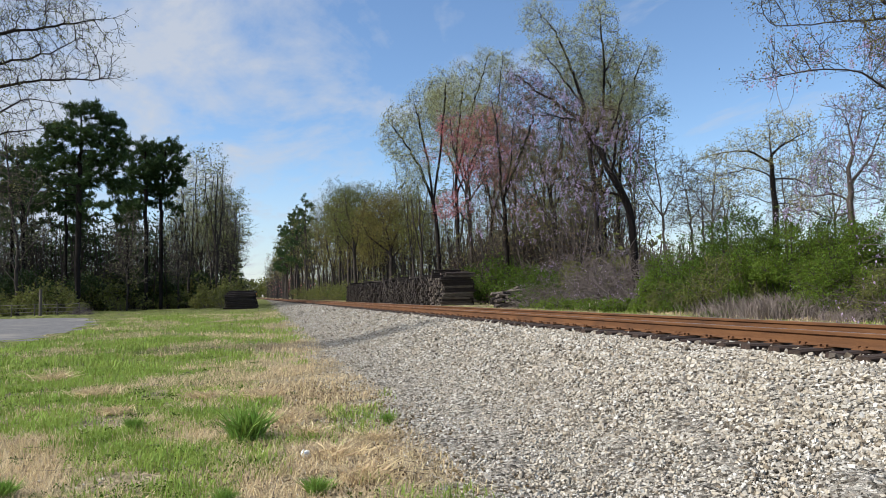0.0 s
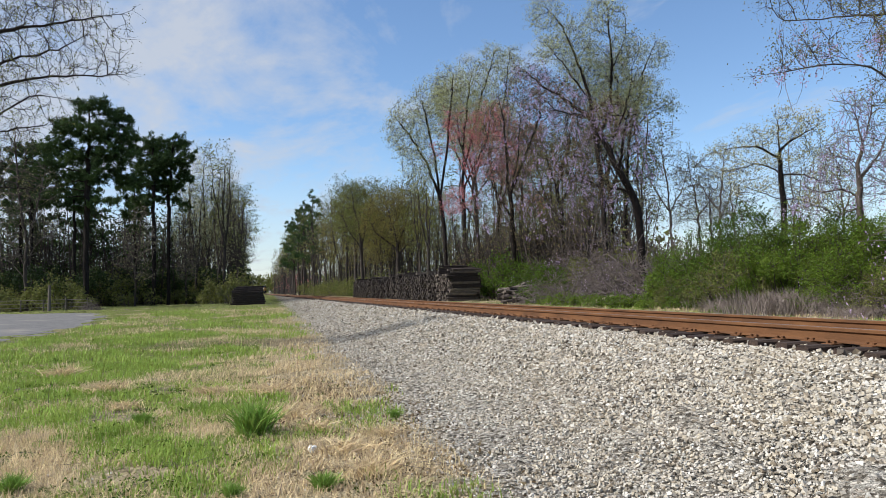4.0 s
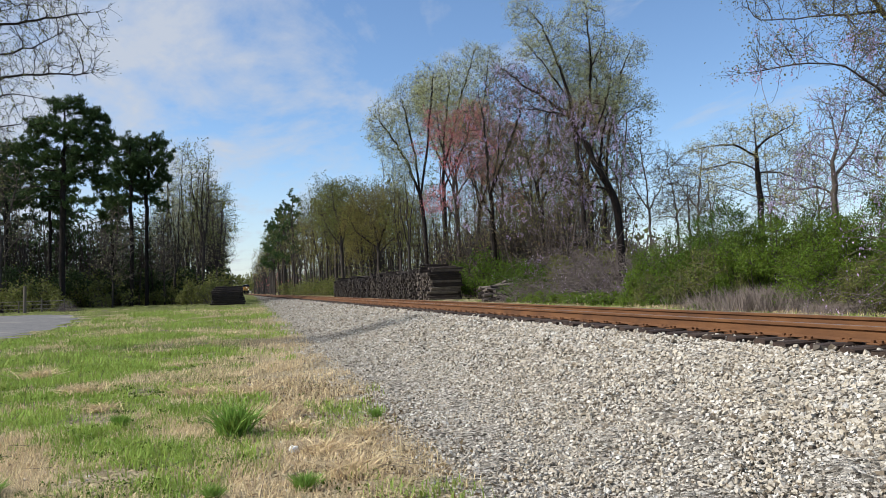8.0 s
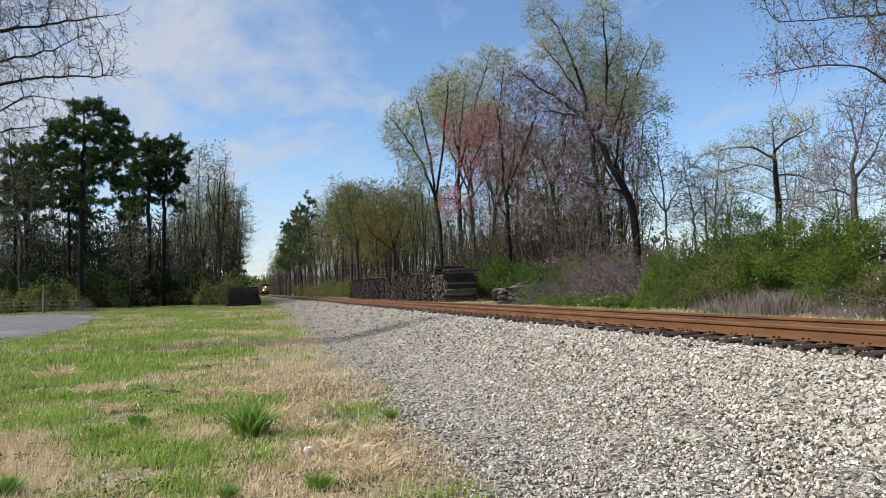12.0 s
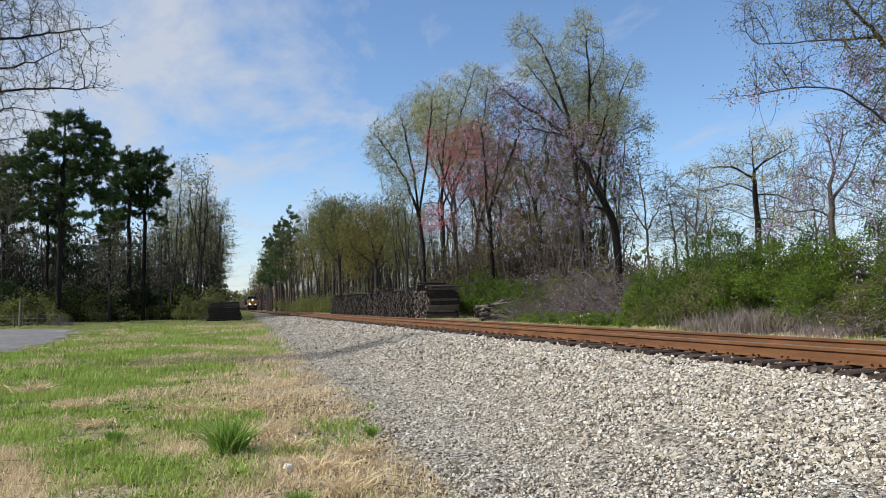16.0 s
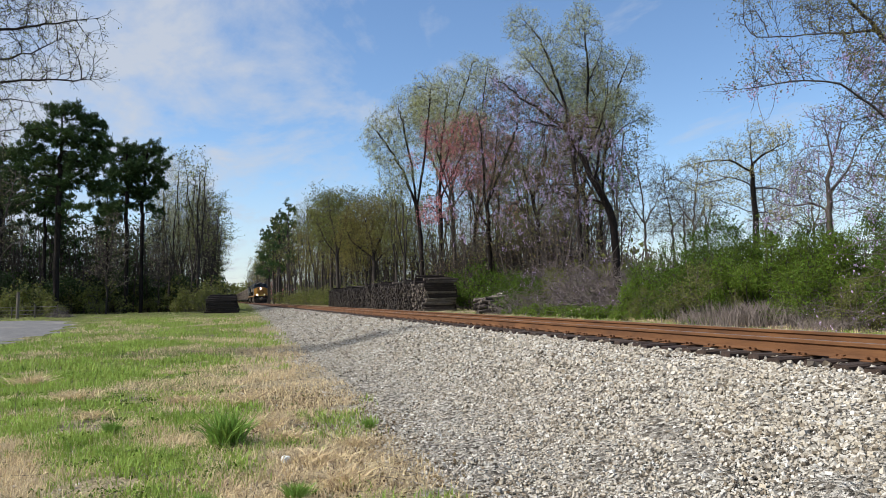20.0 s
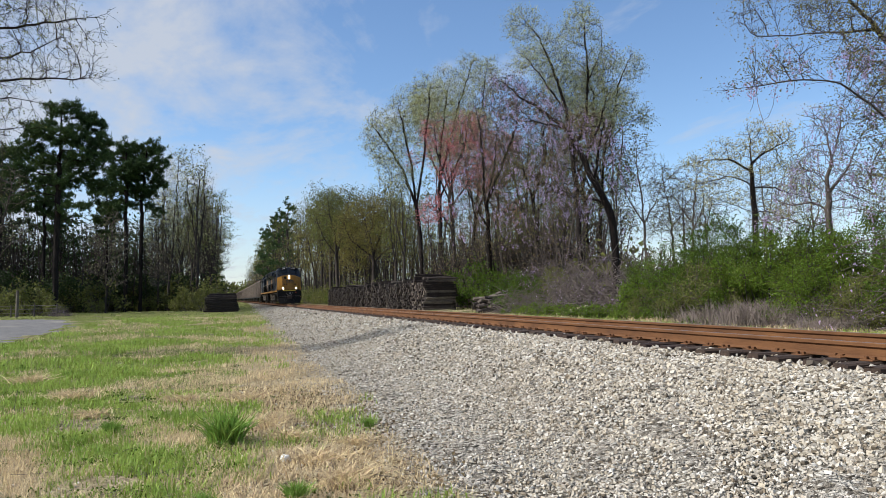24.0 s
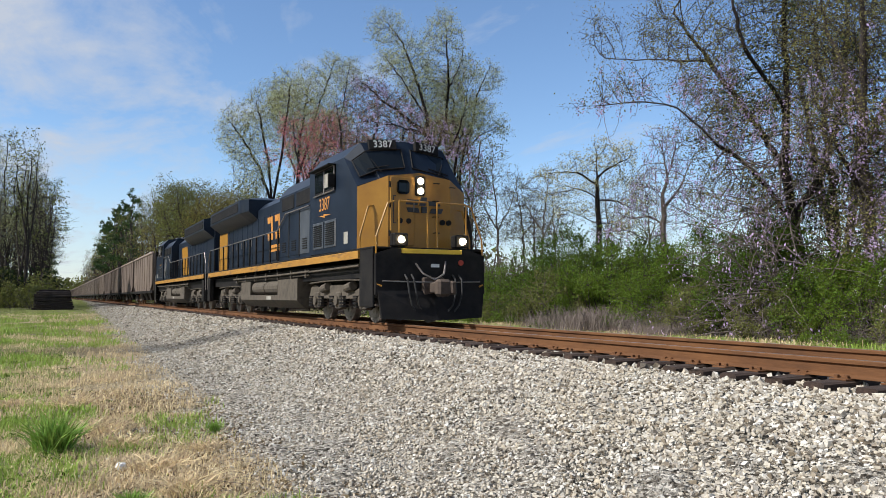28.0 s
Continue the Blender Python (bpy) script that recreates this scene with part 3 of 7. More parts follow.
def sticks(name, p, q, r0, r1, mt, parent, sides=3):
    """Many tapered sticks from p to q in one mesh."""
    d = q - p
    d = d / (np.linalg.norm(d, axis=1)[:, None] + 1e-9)
    ref = np.where(np.abs(d[:, 2:]) > 0.8, np.array([[0.9, 0.4, 0.1]]), np.array([[0.1, 0.2, 0.97]]))
    a = np.cross(d, ref)
    a /= np.linalg.norm(a, axis=1)[:, None] + 1e-9
    b = np.cross(d, a)
    ang = np.arange(sides) * 2 * np.pi / sides
    ring = np.cos(ang)[None, :, None] * a[:, None] + np.sin(ang)[None, :, None] * b[:, None]
    v = np.concatenate([p[:, None] + ring * r0[:, None, None], q[:, None] + ring * r1[:, None, None]], 1)
    i = (np.arange(len(p)) * 2 * sides)[:, None, None]
    j = np.arange(sides)
    f = np.stack([j, (j + 1) % sides, sides + (j + 1) % sides, sides + j], 1)[None]
    return raw(name, v.reshape(-1, 3), (i + f).reshape(-1, 4), mt, parent, True)


def tree(name, label, seed, stems, masses, r, bark, twig, leaf=None, per=3, size=0.08, spread=0.15, step=0.5, fine=0.012, twigs=3, tl=0.6,
         rise=0.12, bare=0.0, extra=None, pine=False, category="tree"):
    """A tree: stems and branches grown into its crown, fine twigs, and leaves or needles on them."""
    rs = np.random.RandomState(seed)
    t = empty(name)
    tagged(t, label, category)
    Q, par, ends = grow(rs, stems, masses, step, rise)
    top = max(ends[0], 2)
    rad = fine * ends ** (math.log(r / fine) / math.log(top))
    rad[par < 0] *= 1.25
    c = np.where(par >= 0)[0]
    thick = rad[c] > max(0.05, fine * 2.5)
    for pick, sides in ((c[thick], 7), (c[~thick], 3)):
        p, q = Q[par[pick]], Q[pick]
        made = sticks("trunk" if sides == 7 else "twig_mass", p, q + (q - p) * 0.06, np.minimum(rad[par[pick]], rad[pick] * 1.5), rad[pick], bark if sides == 7 else twig, t, sides)
        if sides == 3:
            tagged(made, kind="stuff")
    thin = np.where((ends <= 3) & (par >= 0))[0]
    p = np.repeat(Q[thin], twigs, axis=0)
    d = Q[thin] - Q[par[thin]]
    d /= np.linalg.norm(d, axis=1)[:, None] + 1e-9
    d = np.repeat(d, twigs, axis=0) * 0.8 + rs.normal(0, 0.6, p.shape) + [0, 0, rise * 1.5]
    d /= np.linalg.norm(d, axis=1)[:, None]
    ln = tl * rs.uniform(0.35, 1.1, len(p))[:, None]
    m = p + d * ln * 0.5
    e = m + (d + rs.normal(0, 0.3, p.shape)) * ln * 0.5
    k = np.full(len(p), fine * 0.8)
    made = sticks("twig_mass", np.concatenate([p, m]), np.concatenate([m, e]), np.concatenate([k, k * 0.8]), np.concatenate([k * 0.8, k * 0.4]), twig, t)
    tagged(made, kind="stuff")
    tips = np.concatenate([m, e])
    if bare:
        tips = tips[rs.uniform(0, 1, len(tips)) > bare]
    if pine:
        needles("crown", rs, tips, per, size, spread, leaf, t)
    elif leaf and per:
        leaves("crown", rs, tips, per, size, spread, leaf, t)
    if extra:
        extra(t, rs, tips)
    return t


def habit(seed, h, low, wide, stems=3, n=160, lumps=7, lean=0.0):
    """Stems and leafy masses of a free-grown tree of height h, its crown from low upward, wide across."""
    rs = np.random.RandomState(seed)
    fork = h * low
    lines = [[(0, 0, 0), (rs.normal(0, 0.1), rs.normal(0, 0.1), fork * 0.5), (lean * 0.3, 0, fork)]]
    for i in range(stems):
        a = i * 6.283 / stems + rs.uniform(0, 1)
        k = wide * rs.uniform(0.12, 0.3)
        lines.append([lines[0][-1], (math.cos(a) * k * 0.5 + lean * 0.6, math.sin(a) * k * 0.5, fork + (h - fork) * 0.4), (math.cos(a) * k + lean, math.sin(a) * k, h * rs.uniform(0.82, 0.97))])
    masses = []
    for i in range(lumps):
        t = (i + 0.5) / lumps
        k = wide * 0.34 * math.sqrt(max(0.1, 1 - (2 * t - 0.9) ** 2)) * rs.uniform(0.6, 1.1)
        a = i * 2.4 + rs.normal(0, 0.3)
        g = wide * rs.uniform(0.17, 0.26)
        masses.append((math.cos(a) * k + lean * t, math.sin(a) * k, fork + (h - fork) * (0.08 + 0.85 * t), g, g, g * rs.uniform(0.9, 1.5), n // lumps))
    return lines, masses


def bush(name, seed, w, d, h, mt_leaf, mt_twig, clumps=40, per=220, size=0.055, puff=0.5, stems=26):
    """A shrub: stems from the ground, each ending in leafy sprays that make a lumpy outline with dark gaps."""
    rs = np.random.RandomState(seed)
    b = empty(name)
    wood, pts = Wood(), []
    for i in range(clumps):
        a, q = rs.uniform(0, 6.28), math.sqrt(rs.uniform(0, 1))
        z = h * math.sqrt(max(0.03, 1 - 0.9 * q * q)) * (rs.uniform(0.25, 1.0) if i % 3 else rs.uniform(0.8, 1.05))
        c = np.array([math.cos(a) * q * w * 0.5, math.sin(a) * q * d * 0.5, max(z - puff * 0.4, 0.15)])
        if i < stems:
            foot = np.array([c[0] * 0.55, c[1] * 0.55, -0.1])
            wood.limb(np.array([foot, foot + (c - foot) * 0.4 + rs.normal(0, 0.08, 3), foot + (c - foot) * 0.75 + rs.normal(0, 0.08, 3), c + [0, 0, 0.1]]), 0.028, 0.008, 4)
        k = puff * rs.uniform(0.55, 1.25)
        for _ in range(9):                        # sprays that stand out of the clump
            tp, _ = sway(rs, c, rs.normal(0, 1, 3) + [0, 0, 0.7], k * rs.uniform(0.9, 1.8), 4, 0.12, 0.06)
            wood.limb(tp, 0.009, 0.004, 3)
            m = max(2, per // 22)
            pts.append(tp[rs.randint(1, 4, m)] + rs.normal(0, 0.09 * k, (m, 3)))
        m = per - 9 * max(2, per // 22)
        g = rs.normal(0, 1, (m, 3))
        g /= np.linalg.norm(g, axis=1)[:, None]
        pts.append(c + g * rs.uniform(0.35, 1, m)[:, None] ** 0.5 * k * [1, 1, 0.8])
    pts = np.concatenate(pts)
    pts[:, 2] = np.maximum(pts[:, 2], 0.03)
    wood.mesh("twig_mass", mt_twig, b)
    leaves("foliage", rs, pts, 1, size, 0.02, mt_leaf, b)
    return b


def put(ob, x, y, s=1.0, rz=0.0, dz=0.0, sz=None):
    ob.matrix_world = pose(x, y, gz(x, y) + dz, 0, 0, rz) @ Matrix.Diagonal((s, s, sz or s, 1))
    return ob


def again(ob, x, y, s=1.0, rz=0.0, dz=0.0, sz=None):
    c = copy_thing(ob, Matrix.Identity(4))
    c.matrix_basis = pose(x, y, gz(x, y) + dz, 0, 0, rz) @ Matrix.Diagonal((s, s, sz or s, 1))
    return c


def wisteria(count, size=0.06, low=0.0, high=99.0, vines=0.35):
    """Hanging clusters of mauve bloom and bare vine strands on some of the twigs."""
    def add(t, rs, tips):
        ok = tips[(tips[:, 2] > low) & (tips[:, 2] < high)]
        pick = ok[rs.randint(0, len(ok), count)]
        c = np.repeat(pick, 14, axis=0)
        f = rs.uniform(0, 1, len(c))
        c = c + rs.normal(0, 1, c.shape) * [0.09, 0.09, 0.03] * (1.1 - f)[:, None] - np.stack([0 * f, 0 * f, f * 0.42 + 0.05], 1)
        leaves("blossom", rs, c, 1, size, 0.01, BLOOM, t)
        w = Wood()
        for p in ok[rs.randint(0, len(ok), int(count * vines))]:
            pts, _ = sway(rs, p, (rs.normal(0, 0.5), rs.normal(0, 0.5), -0.7), rs.uniform(0.5, min(3.5, 0.4 * p[2] + 0.6)), 7, 0.3, -0.08)
            w.limb(pts, 0.011, 0.006, 3)
        w.mesh("vine", VINE, t)
    return add


def red_buds(t, rs, tips):
    leaves("bud_haze", rs, tips[rs.uniform(0, 1, len(tips)) < 0.85], 5, 0.1, 0.2, LEAF_RED, t)


# the trees standing above the bank, beyond the track
t1 = put(tree("spring_tree", "tall fan-shaped tree with pale green new leaves", 21,
               [[(0, 0, 3.7), (-0.2, 0, 8.2), (-0.6, 0, 11.5)], [(-0.6, 0, 11.5), (-1.9, 0, 15.5), (-4.1, 0, 19.2), (-5.7, 0, 21.2)], [(-0.6, 0, 11.5), (-1.1, 0, 16.8), (-2.1, 0, 21.4), (-2.7, 2, 24.3)], [(-0.6, 0, 11.5), (0.4, 0, 17.4), (0.9, 0, 22), (1.3, -2, 25.4)], [(-0.2, 0, 8.9), (-2.4, 0, 10.9), (-4.9, -2, 12.4)]],
               [(-3.9, 0, 19.2, 2.7, 3.2, 3.8, 537), (-1.4, 1.5, 22.1, 2.8, 3.2, 3.6, 529), (0.8, -1.5, 23.3, 2.4, 2.9, 3.3, 420), (-2.7, -1, 15.3, 2.6, 2.6, 2.7, 361), (-5.7, 0, 19.4, 1.2, 1.7, 2.2, 134)],
               0.24, BARK_BLACK, BARK_BROWN, LEAF_PALE, per=3, size=0.085, spread=0.2, step=0.5, fine=0.014, tl=0.9, rise=0.3), 21.9, 83.2, 1, -14.6)
t2 = put(tree("spring_tree", "tall slender tree with pale green new leaves", 22,
               [[(0, 0, 3.7), (0.2, 0, 9.8), (0.1, 0, 14.6)], [(0.1, 0, 14.6), (1.5, 0, 20.1), (3.1, 0, 25.6), (4.5, 0, 29.9)], [(0.1, 0, 14.6), (0.5, 0, 20.1), (1.1, 0, 24.3), (1.9, 2, 28.7)], [(0.2, 0, 13.3), (2.8, 0, 18), (5.4, 0, 23.4), (6.1, -2, 29.1)]],
               [(1.4, 0, 25.7, 2.3, 2.8, 3.4, 369), (4.3, 1, 28.1, 2.1, 2.5, 2.9, 277), (3.4, 0, 22.8, 3.5, 3.6, 3.7, 621), (6, -1, 27.4, 1.9, 2.3, 2.8, 247), (0.8, 0, 20.1, 2.7, 2.7, 2.7, 348)],
               0.22, BARK_BLACK, BARK_BROWN, LEAF_PALE, per=3, size=0.085, spread=0.2, step=0.5, fine=0.014, tl=0.9, rise=0.3), 24.9, 86.5, 1, -14.6)
again(t2, 28.2, 91, 0.93, 120)
again(t1, 27.0, 80.5, 0.86, 150)
m1 = put(tree("red_maple", "maple with red spring buds among bare grey limbs", 23,
               [[(0, 0, 3.3), (-0.1, 0, 8.1), (-0.4, 0, 12.2)], [(-0.4, 0, 12.2), (-1.7, 0, 16.4), (-1.9, 0, 19.4)], [(-0.4, 0, 12.2), (0.9, 0, 15.2), (1.8, 0, 19.3)], [(-0.1, 0, 8.1), (-1.5, 0, 9.9), (-2.8, 0, 11.1)], [(-0.2, 0, 10.4), (2, 0, 13.3), (3, 0, 15.7)]],
               [(-2, 0, 18.4, 1.6, 1.5, 1.3, 152), (0.9, 0, 13.8, 2.7, 2.2, 1.8, 516), (-1.8, 0, 10.1, 1.9, 1.8, 1.6, 416), (-3.7, 0, 15.4, 1.2, 1.1, 0.9, 56), (1.7, 0, 18.6, 2, 1.9, 1.9, 152), (0.1, 0, 16.4, 2.9, 2.6, 2.4, 216), (2.7, 0, 15.4, 1.5, 1.5, 1.5, 96)],
               0.2, BARK_BROWN, BARK_BROWN, LEAF_TAN, per=1, size=0.07, spread=0.15, step=0.55, fine=0.014, tl=0.8, bare=0.5, extra=red_buds), 23.1, 74.6, 1, -14.6)
again(m1, 26.5, 71.5, 0.92, 170)
v1 = put(tree("vine_hung_tree", "tree hung with mauve wisteria and tan leaves", 24,
               [[(0, 0, 2.8), (-0, 0, 6.2), (-0.2, 0, 9)], [(-0.2, 0, 9), (-0.3, 0, 12.9), (-0.7, 0, 16.3), (-1.1, 0, 18.2)], [(-0.2, 0, 9), (1.3, 0, 12.4), (2.7, 0, 15.7), (2.8, 2, 19.2)], [(-0.1, 0, 7.1), (-1.4, 0, 9.6), (-2.4, -2, 10.7)], [(-0.2, 0, 8.6), (0.6, 0, 11.9), (0.8, -2, 15.3)]],
               [(-0.1, 0, 15.5, 2, 2.3, 2.6, 321), (2.1, 1, 17.7, 2.4, 2.2, 2, 303), (0.1, 0, 11.4, 2.6, 2.5, 2.4, 382), (2.6, 2, 13.7, 2.2, 2.4, 2.7, 365), (-1.8, 0, 8.6, 1.7, 2.3, 2.8, 290), (0.3, -1, 7.5, 2.3, 2.2, 2.1, 303), (-1.8, 0, 13.2, 1.3, 1.6, 1.9, 154)],
               0.2, BARK_BLACK, BARK_BROWN, LEAF_TAN, per=2, size=0.075, spread=0.2, step=0.45, fine=0.013, tl=0.8, bare=0.2, extra=wisteria(210, 0.075)), 21.5, 59.5, 1, -14.6)
v2 = put(tree("vine_hung_tree", "olive-leaved tree tangled in wisteria vines", 27,
               [[(0, 0, 2.6), (0.3, 0, 5.6), (0, 0, 8.7)], [(0, 0, 8.7), (-0.7, 0, 11), (-1.3, 0, 13.2)], [(0, 0, 8.7), (1, 0, 11.8), (1.6, 0, 15.4), (1.9, 2, 18.6)], [(0.2, 0, 7.4), (1.4, 0, 9.6), (2.4, -2, 11)], [(0.2, 0, 6.1), (-0.9, 0, 7.9), (-1.9, 0, 8.8)]],
               [(-0.9, 0, 10.5, 2, 2.2, 2.4, 299), (1.5, 1, 12.9, 1.8, 2.2, 2.7, 294), (1.7, 0, 16.2, 1.7, 2, 2.2, 233), (2.1, -1, 9.4, 1.7, 2.1, 2.6, 272), (-0.7, 0, 6.6, 2.4, 2.2, 2, 290), (2.3, 0, 6, 2, 1.9, 1.7, 211)],
               0.2, BARK_BLACK, BARK_BROWN, LEAF_OLIVE, per=2, size=0.075, spread=0.2, step=0.45, fine=0.013, tl=0.8, bare=0.2, extra=wisteria(210, 0.075)), 23.2, 53.9, 1, -14.6)
again(v1, 27.0, 64.5, 0.85, 100)
again(v2, 27.5, 58.0, 0.85, 75)
again(v2, 25.6, 50.2, 1.06, 20)
# the leaning trunk that arches over towards the line
lt = put(tree("leaning_tree", "leaning dark trunk arching over, draped with mauve wisteria", 25,
               [[(0.1, 0, 3.7), (-0.1, 0, 5.2), (-0.5, 0, 6.6), (-1.2, 0, 7.9), (-1.8, 0.5, 9.7), (-2.5, 1.2, 11.2), (-3.7, 2, 12.5), (-5.1, 3, 13.7), (-6.3, 4, 15.3)], [(-1.2, 0, 7.9), (-1, -1, 9.9), (-0.8, -1.5, 11)], [(-2.5, 1.2, 11.2), (-3.9, 0, 11.3), (-5.2, -1, 11.3)], [(-0.5, 0, 6.6), (-1.9, 1, 6.9), (-3.1, 2, 7.4)]],
               [(-5.9, 3.5, 14.7, 1.3, 1, 0.7, 114), (-4.6, 2.5, 13.6, 1.3, 1, 0.8, 132), (-3.6, 1.5, 12.2, 1.4, 1.2, 1, 180), (-5.6, 1, 12, 1.3, 1.2, 1, 174), (-3.5, 0, 10.3, 1.4, 1.3, 1.2, 210), (-0.9, -1, 9.9, 1, 1.2, 1.4, 192), (-1.8, 0, 11.1, 1.1, 1.1, 1.1, 162), (-4, 0, 8.2, 1.4, 1.3, 1.3, 138), (-2.3, 0, 7.1, 1.3, 1.3, 1.3, 108)],
               0.23, BARK_BLACK, BARK_BLACK, LEAF_TAN, per=3, size=0.055, spread=0.16, step=0.36, fine=0.011, tl=0.65, rise=0.05, extra=wisteria(420, 0.055, 4.5)), 22.1, 39.3, 1, -14.6)
c1 = put(tree("spring_tree", "tall upright tree with pale green new leaves", 26,
               [[(0.1, 0, 3.5), (0.1, 0, 6.9), (-0.2, 0, 10.5), (-0.5, 0, 13.6)], [(-0.5, 0, 13.6), (-1.4, 0, 16.8), (-2.1, 1, 19.4), (-3.5, 2, 21.6)], [(-0.5, 0, 13.6), (-1.8, 0, 15.6), (-3.6, -2, 17)], [(-0.2, 0, 10.5), (0.9, 0, 13.6), (1.1, 0, 16.7), (0.8, 0, 21.3)], [(-0.1, 0, 8.9), (1.5, 0, 12), (2.3, 0, 14.7), (2.8, 1, 17)], [(1, 0, 15.9), (2, 0, 17.9), (2, -1, 19.1)]],
               [(-3.2, 1.5, 20.3, 1.3, 1.4, 1.4, 216), (-2, 0.5, 18, 1.5, 1.6, 1.6, 270), (0.8, 0, 19.7, 1.1, 1.5, 1.8, 222), (1.9, 0, 17.1, 1.2, 1.5, 1.8, 240), (2.4, 0, 13.7, 1.2, 1.5, 1.9, 246), (-0.1, 1, 16.1, 1.8, 2, 2.2, 342), (-1.4, 0, 16.2, 1.5, 1.5, 1.4, 384), (0.5, 0, 13.2, 1.5, 1.6, 1.7, 210), (-3.5, -1.5, 16.8, 1, 1, 1, 120), (-0.5, 0, 18.4, 1.3, 1.4, 1.5, 108)],
               0.18, BARK_BLACK, BARK_BROWN, LEAF_PALE, per=4, size=0.06, spread=0.18, step=0.38, fine=0.011, tl=0.7, rise=0.28), 23.3, 46.6, 1, -14.6)
again(c1, 27.2, 50.5, 0.86, 140)
# hazy small trees in the gap
d1 = put(tree("bare_tree", "small bare grey tree with a hazy crown", 28,
               [[(0.1, 0, 3.7), (-0, 0, 6.4), (-0.1, 0, 8.7)], [(-0.1, 0, 8.7), (-0.5, 0, 11.5), (-0.3, 0, 13.8)], [(0, 0, 6.9), (-1.5, 0, 9.2), (-1.8, 0, 11.1)], [(0, 0, 6.9), (1.3, 0, 9.1), (1.8, 0, 11.4)]],
               [(-0.3, 0, 12.2, 1.4, 1.8, 2.2, 205), (-1.1, 1, 9.3, 1.7, 2, 2.3, 265), (1.2, -1, 9.7, 1.6, 1.8, 2, 220), (0, 0, 7.1, 2.3, 2, 1.8, 285)],
               0.1, BARK_GREY, BARK_GREY, LEAF_PALE, per=1, size=0.06, spread=0.12, step=0.45, fine=0.012, tl=0.8, bare=0.4), 32.7, 53.5, 1, -14.6)
d2 = put(tree("bare_tree", "low grey tree with fine upswept twigs", 29,
               [[(0.1, 0, 3.5), (0.1, 0, 5.6), (-0, 0, 7.3)], [(-0, 0, 7.3), (-0.4, 0, 9), (-0.5, 0, 10.3)], [(0.1, 0, 6.2), (1.3, 0, 7.7), (1.8, 0, 8.9)], [(0, 0, 6), (-0.9, 0, 6.9)]],
               [(-0.3, 0, 9.4, 1.5, 1.4, 1.4, 175), (1.5, 1, 8.2, 1.5, 1.5, 1.5, 195), (-0.1, 0, 6.6, 2.3, 1.9, 1.5, 300)],
               0.09, BARK_GREY, BARK_GREY, LEAF_PALE, per=1, size=0.06, spread=0.12, step=0.45, fine=0.012, tl=0.8, bare=0.4), 32.5, 49.4, 1, -14.6)
again(d1, 36.5, 44.0, 0.8, 260)
again(d2, 35.5, 38.5, 0.85, 20)
again(d2, 31.0, 58.0, 1.1, 170)
again(d1, 31.6, 46.5, 0.66, 60)
again(d2, 30.4, 43.6, 0.95, 110)
again(d2, 33.8, 47.0, 0.9, 250)
# the flat-limbed tree against the sky, and the leaning tree beside it
put(tree("spreading_tree", "wide tree with level dark limbs and thin golden leaf", 30,
               [[(0.1, 0, 3.1), (0.2, 0, 5.1), (0.1, 0, 6.8), (0.1, 0, 8), (0.1, 0, 9.2)], [(0.1, 0, 6.5), (-0.8, 0, 6.9), (-2.4, -1, 6.7), (-3.7, -1.5, 6.2)], [(0.1, 0, 7.2), (-0.9, 0, 7.8), (-1.9, 1, 8), (-2.9, 1.5, 7.8)], [(0.1, 0, 6.5), (1.4, 0, 6.3), (3.3, 1, 5.9), (4.5, 1.5, 5.7)], [(0.1, 0, 7.6), (1.1, 0, 8.3), (1.7, -1, 8.6)], [(0.2, 0, 5.1), (-1.4, -1, 5.4), (-2.5, -1.5, 5.7)], [(0.2, 0, 5.2), (1.9, 1, 5.1), (3.1, 1.5, 4.5)]],
               [(-2.1, 0.5, 7.8, 1.2, 0.8, 0.4, 104), (-0.8, 0, 8.2, 1.2, 0.9, 0.6, 152), (1, 0, 8.6, 1.3, 1, 0.7, 208), (1.5, -0.5, 9, 0.8, 0.7, 0.5, 96), (0.4, 0, 9.3, 0.7, 0.6, 0.4, 96), (-2.2, -1, 6.5, 1.2, 0.7, 0.3, 96), (2.2, 0.5, 7.6, 1.1, 0.8, 0.5, 128), (-0.6, 0, 7.1, 1.6, 0.9, 0.3, 112), (3.1, 1, 6.5, 1.1, 0.8, 0.5, 96), (-1.8, -1, 5.7, 1.2, 0.8, 0.3, 96), (1.5, 0, 5.2, 1.1, 0.8, 0.4, 96)],
               0.15, BARK_BLACK, BARK_BROWN, LEAF_CREAM, per=4, size=0.048, spread=0.13, step=0.3, fine=0.008, tl=0.5, rise=0.02), 25.4, 31.6, 1, -14.6)
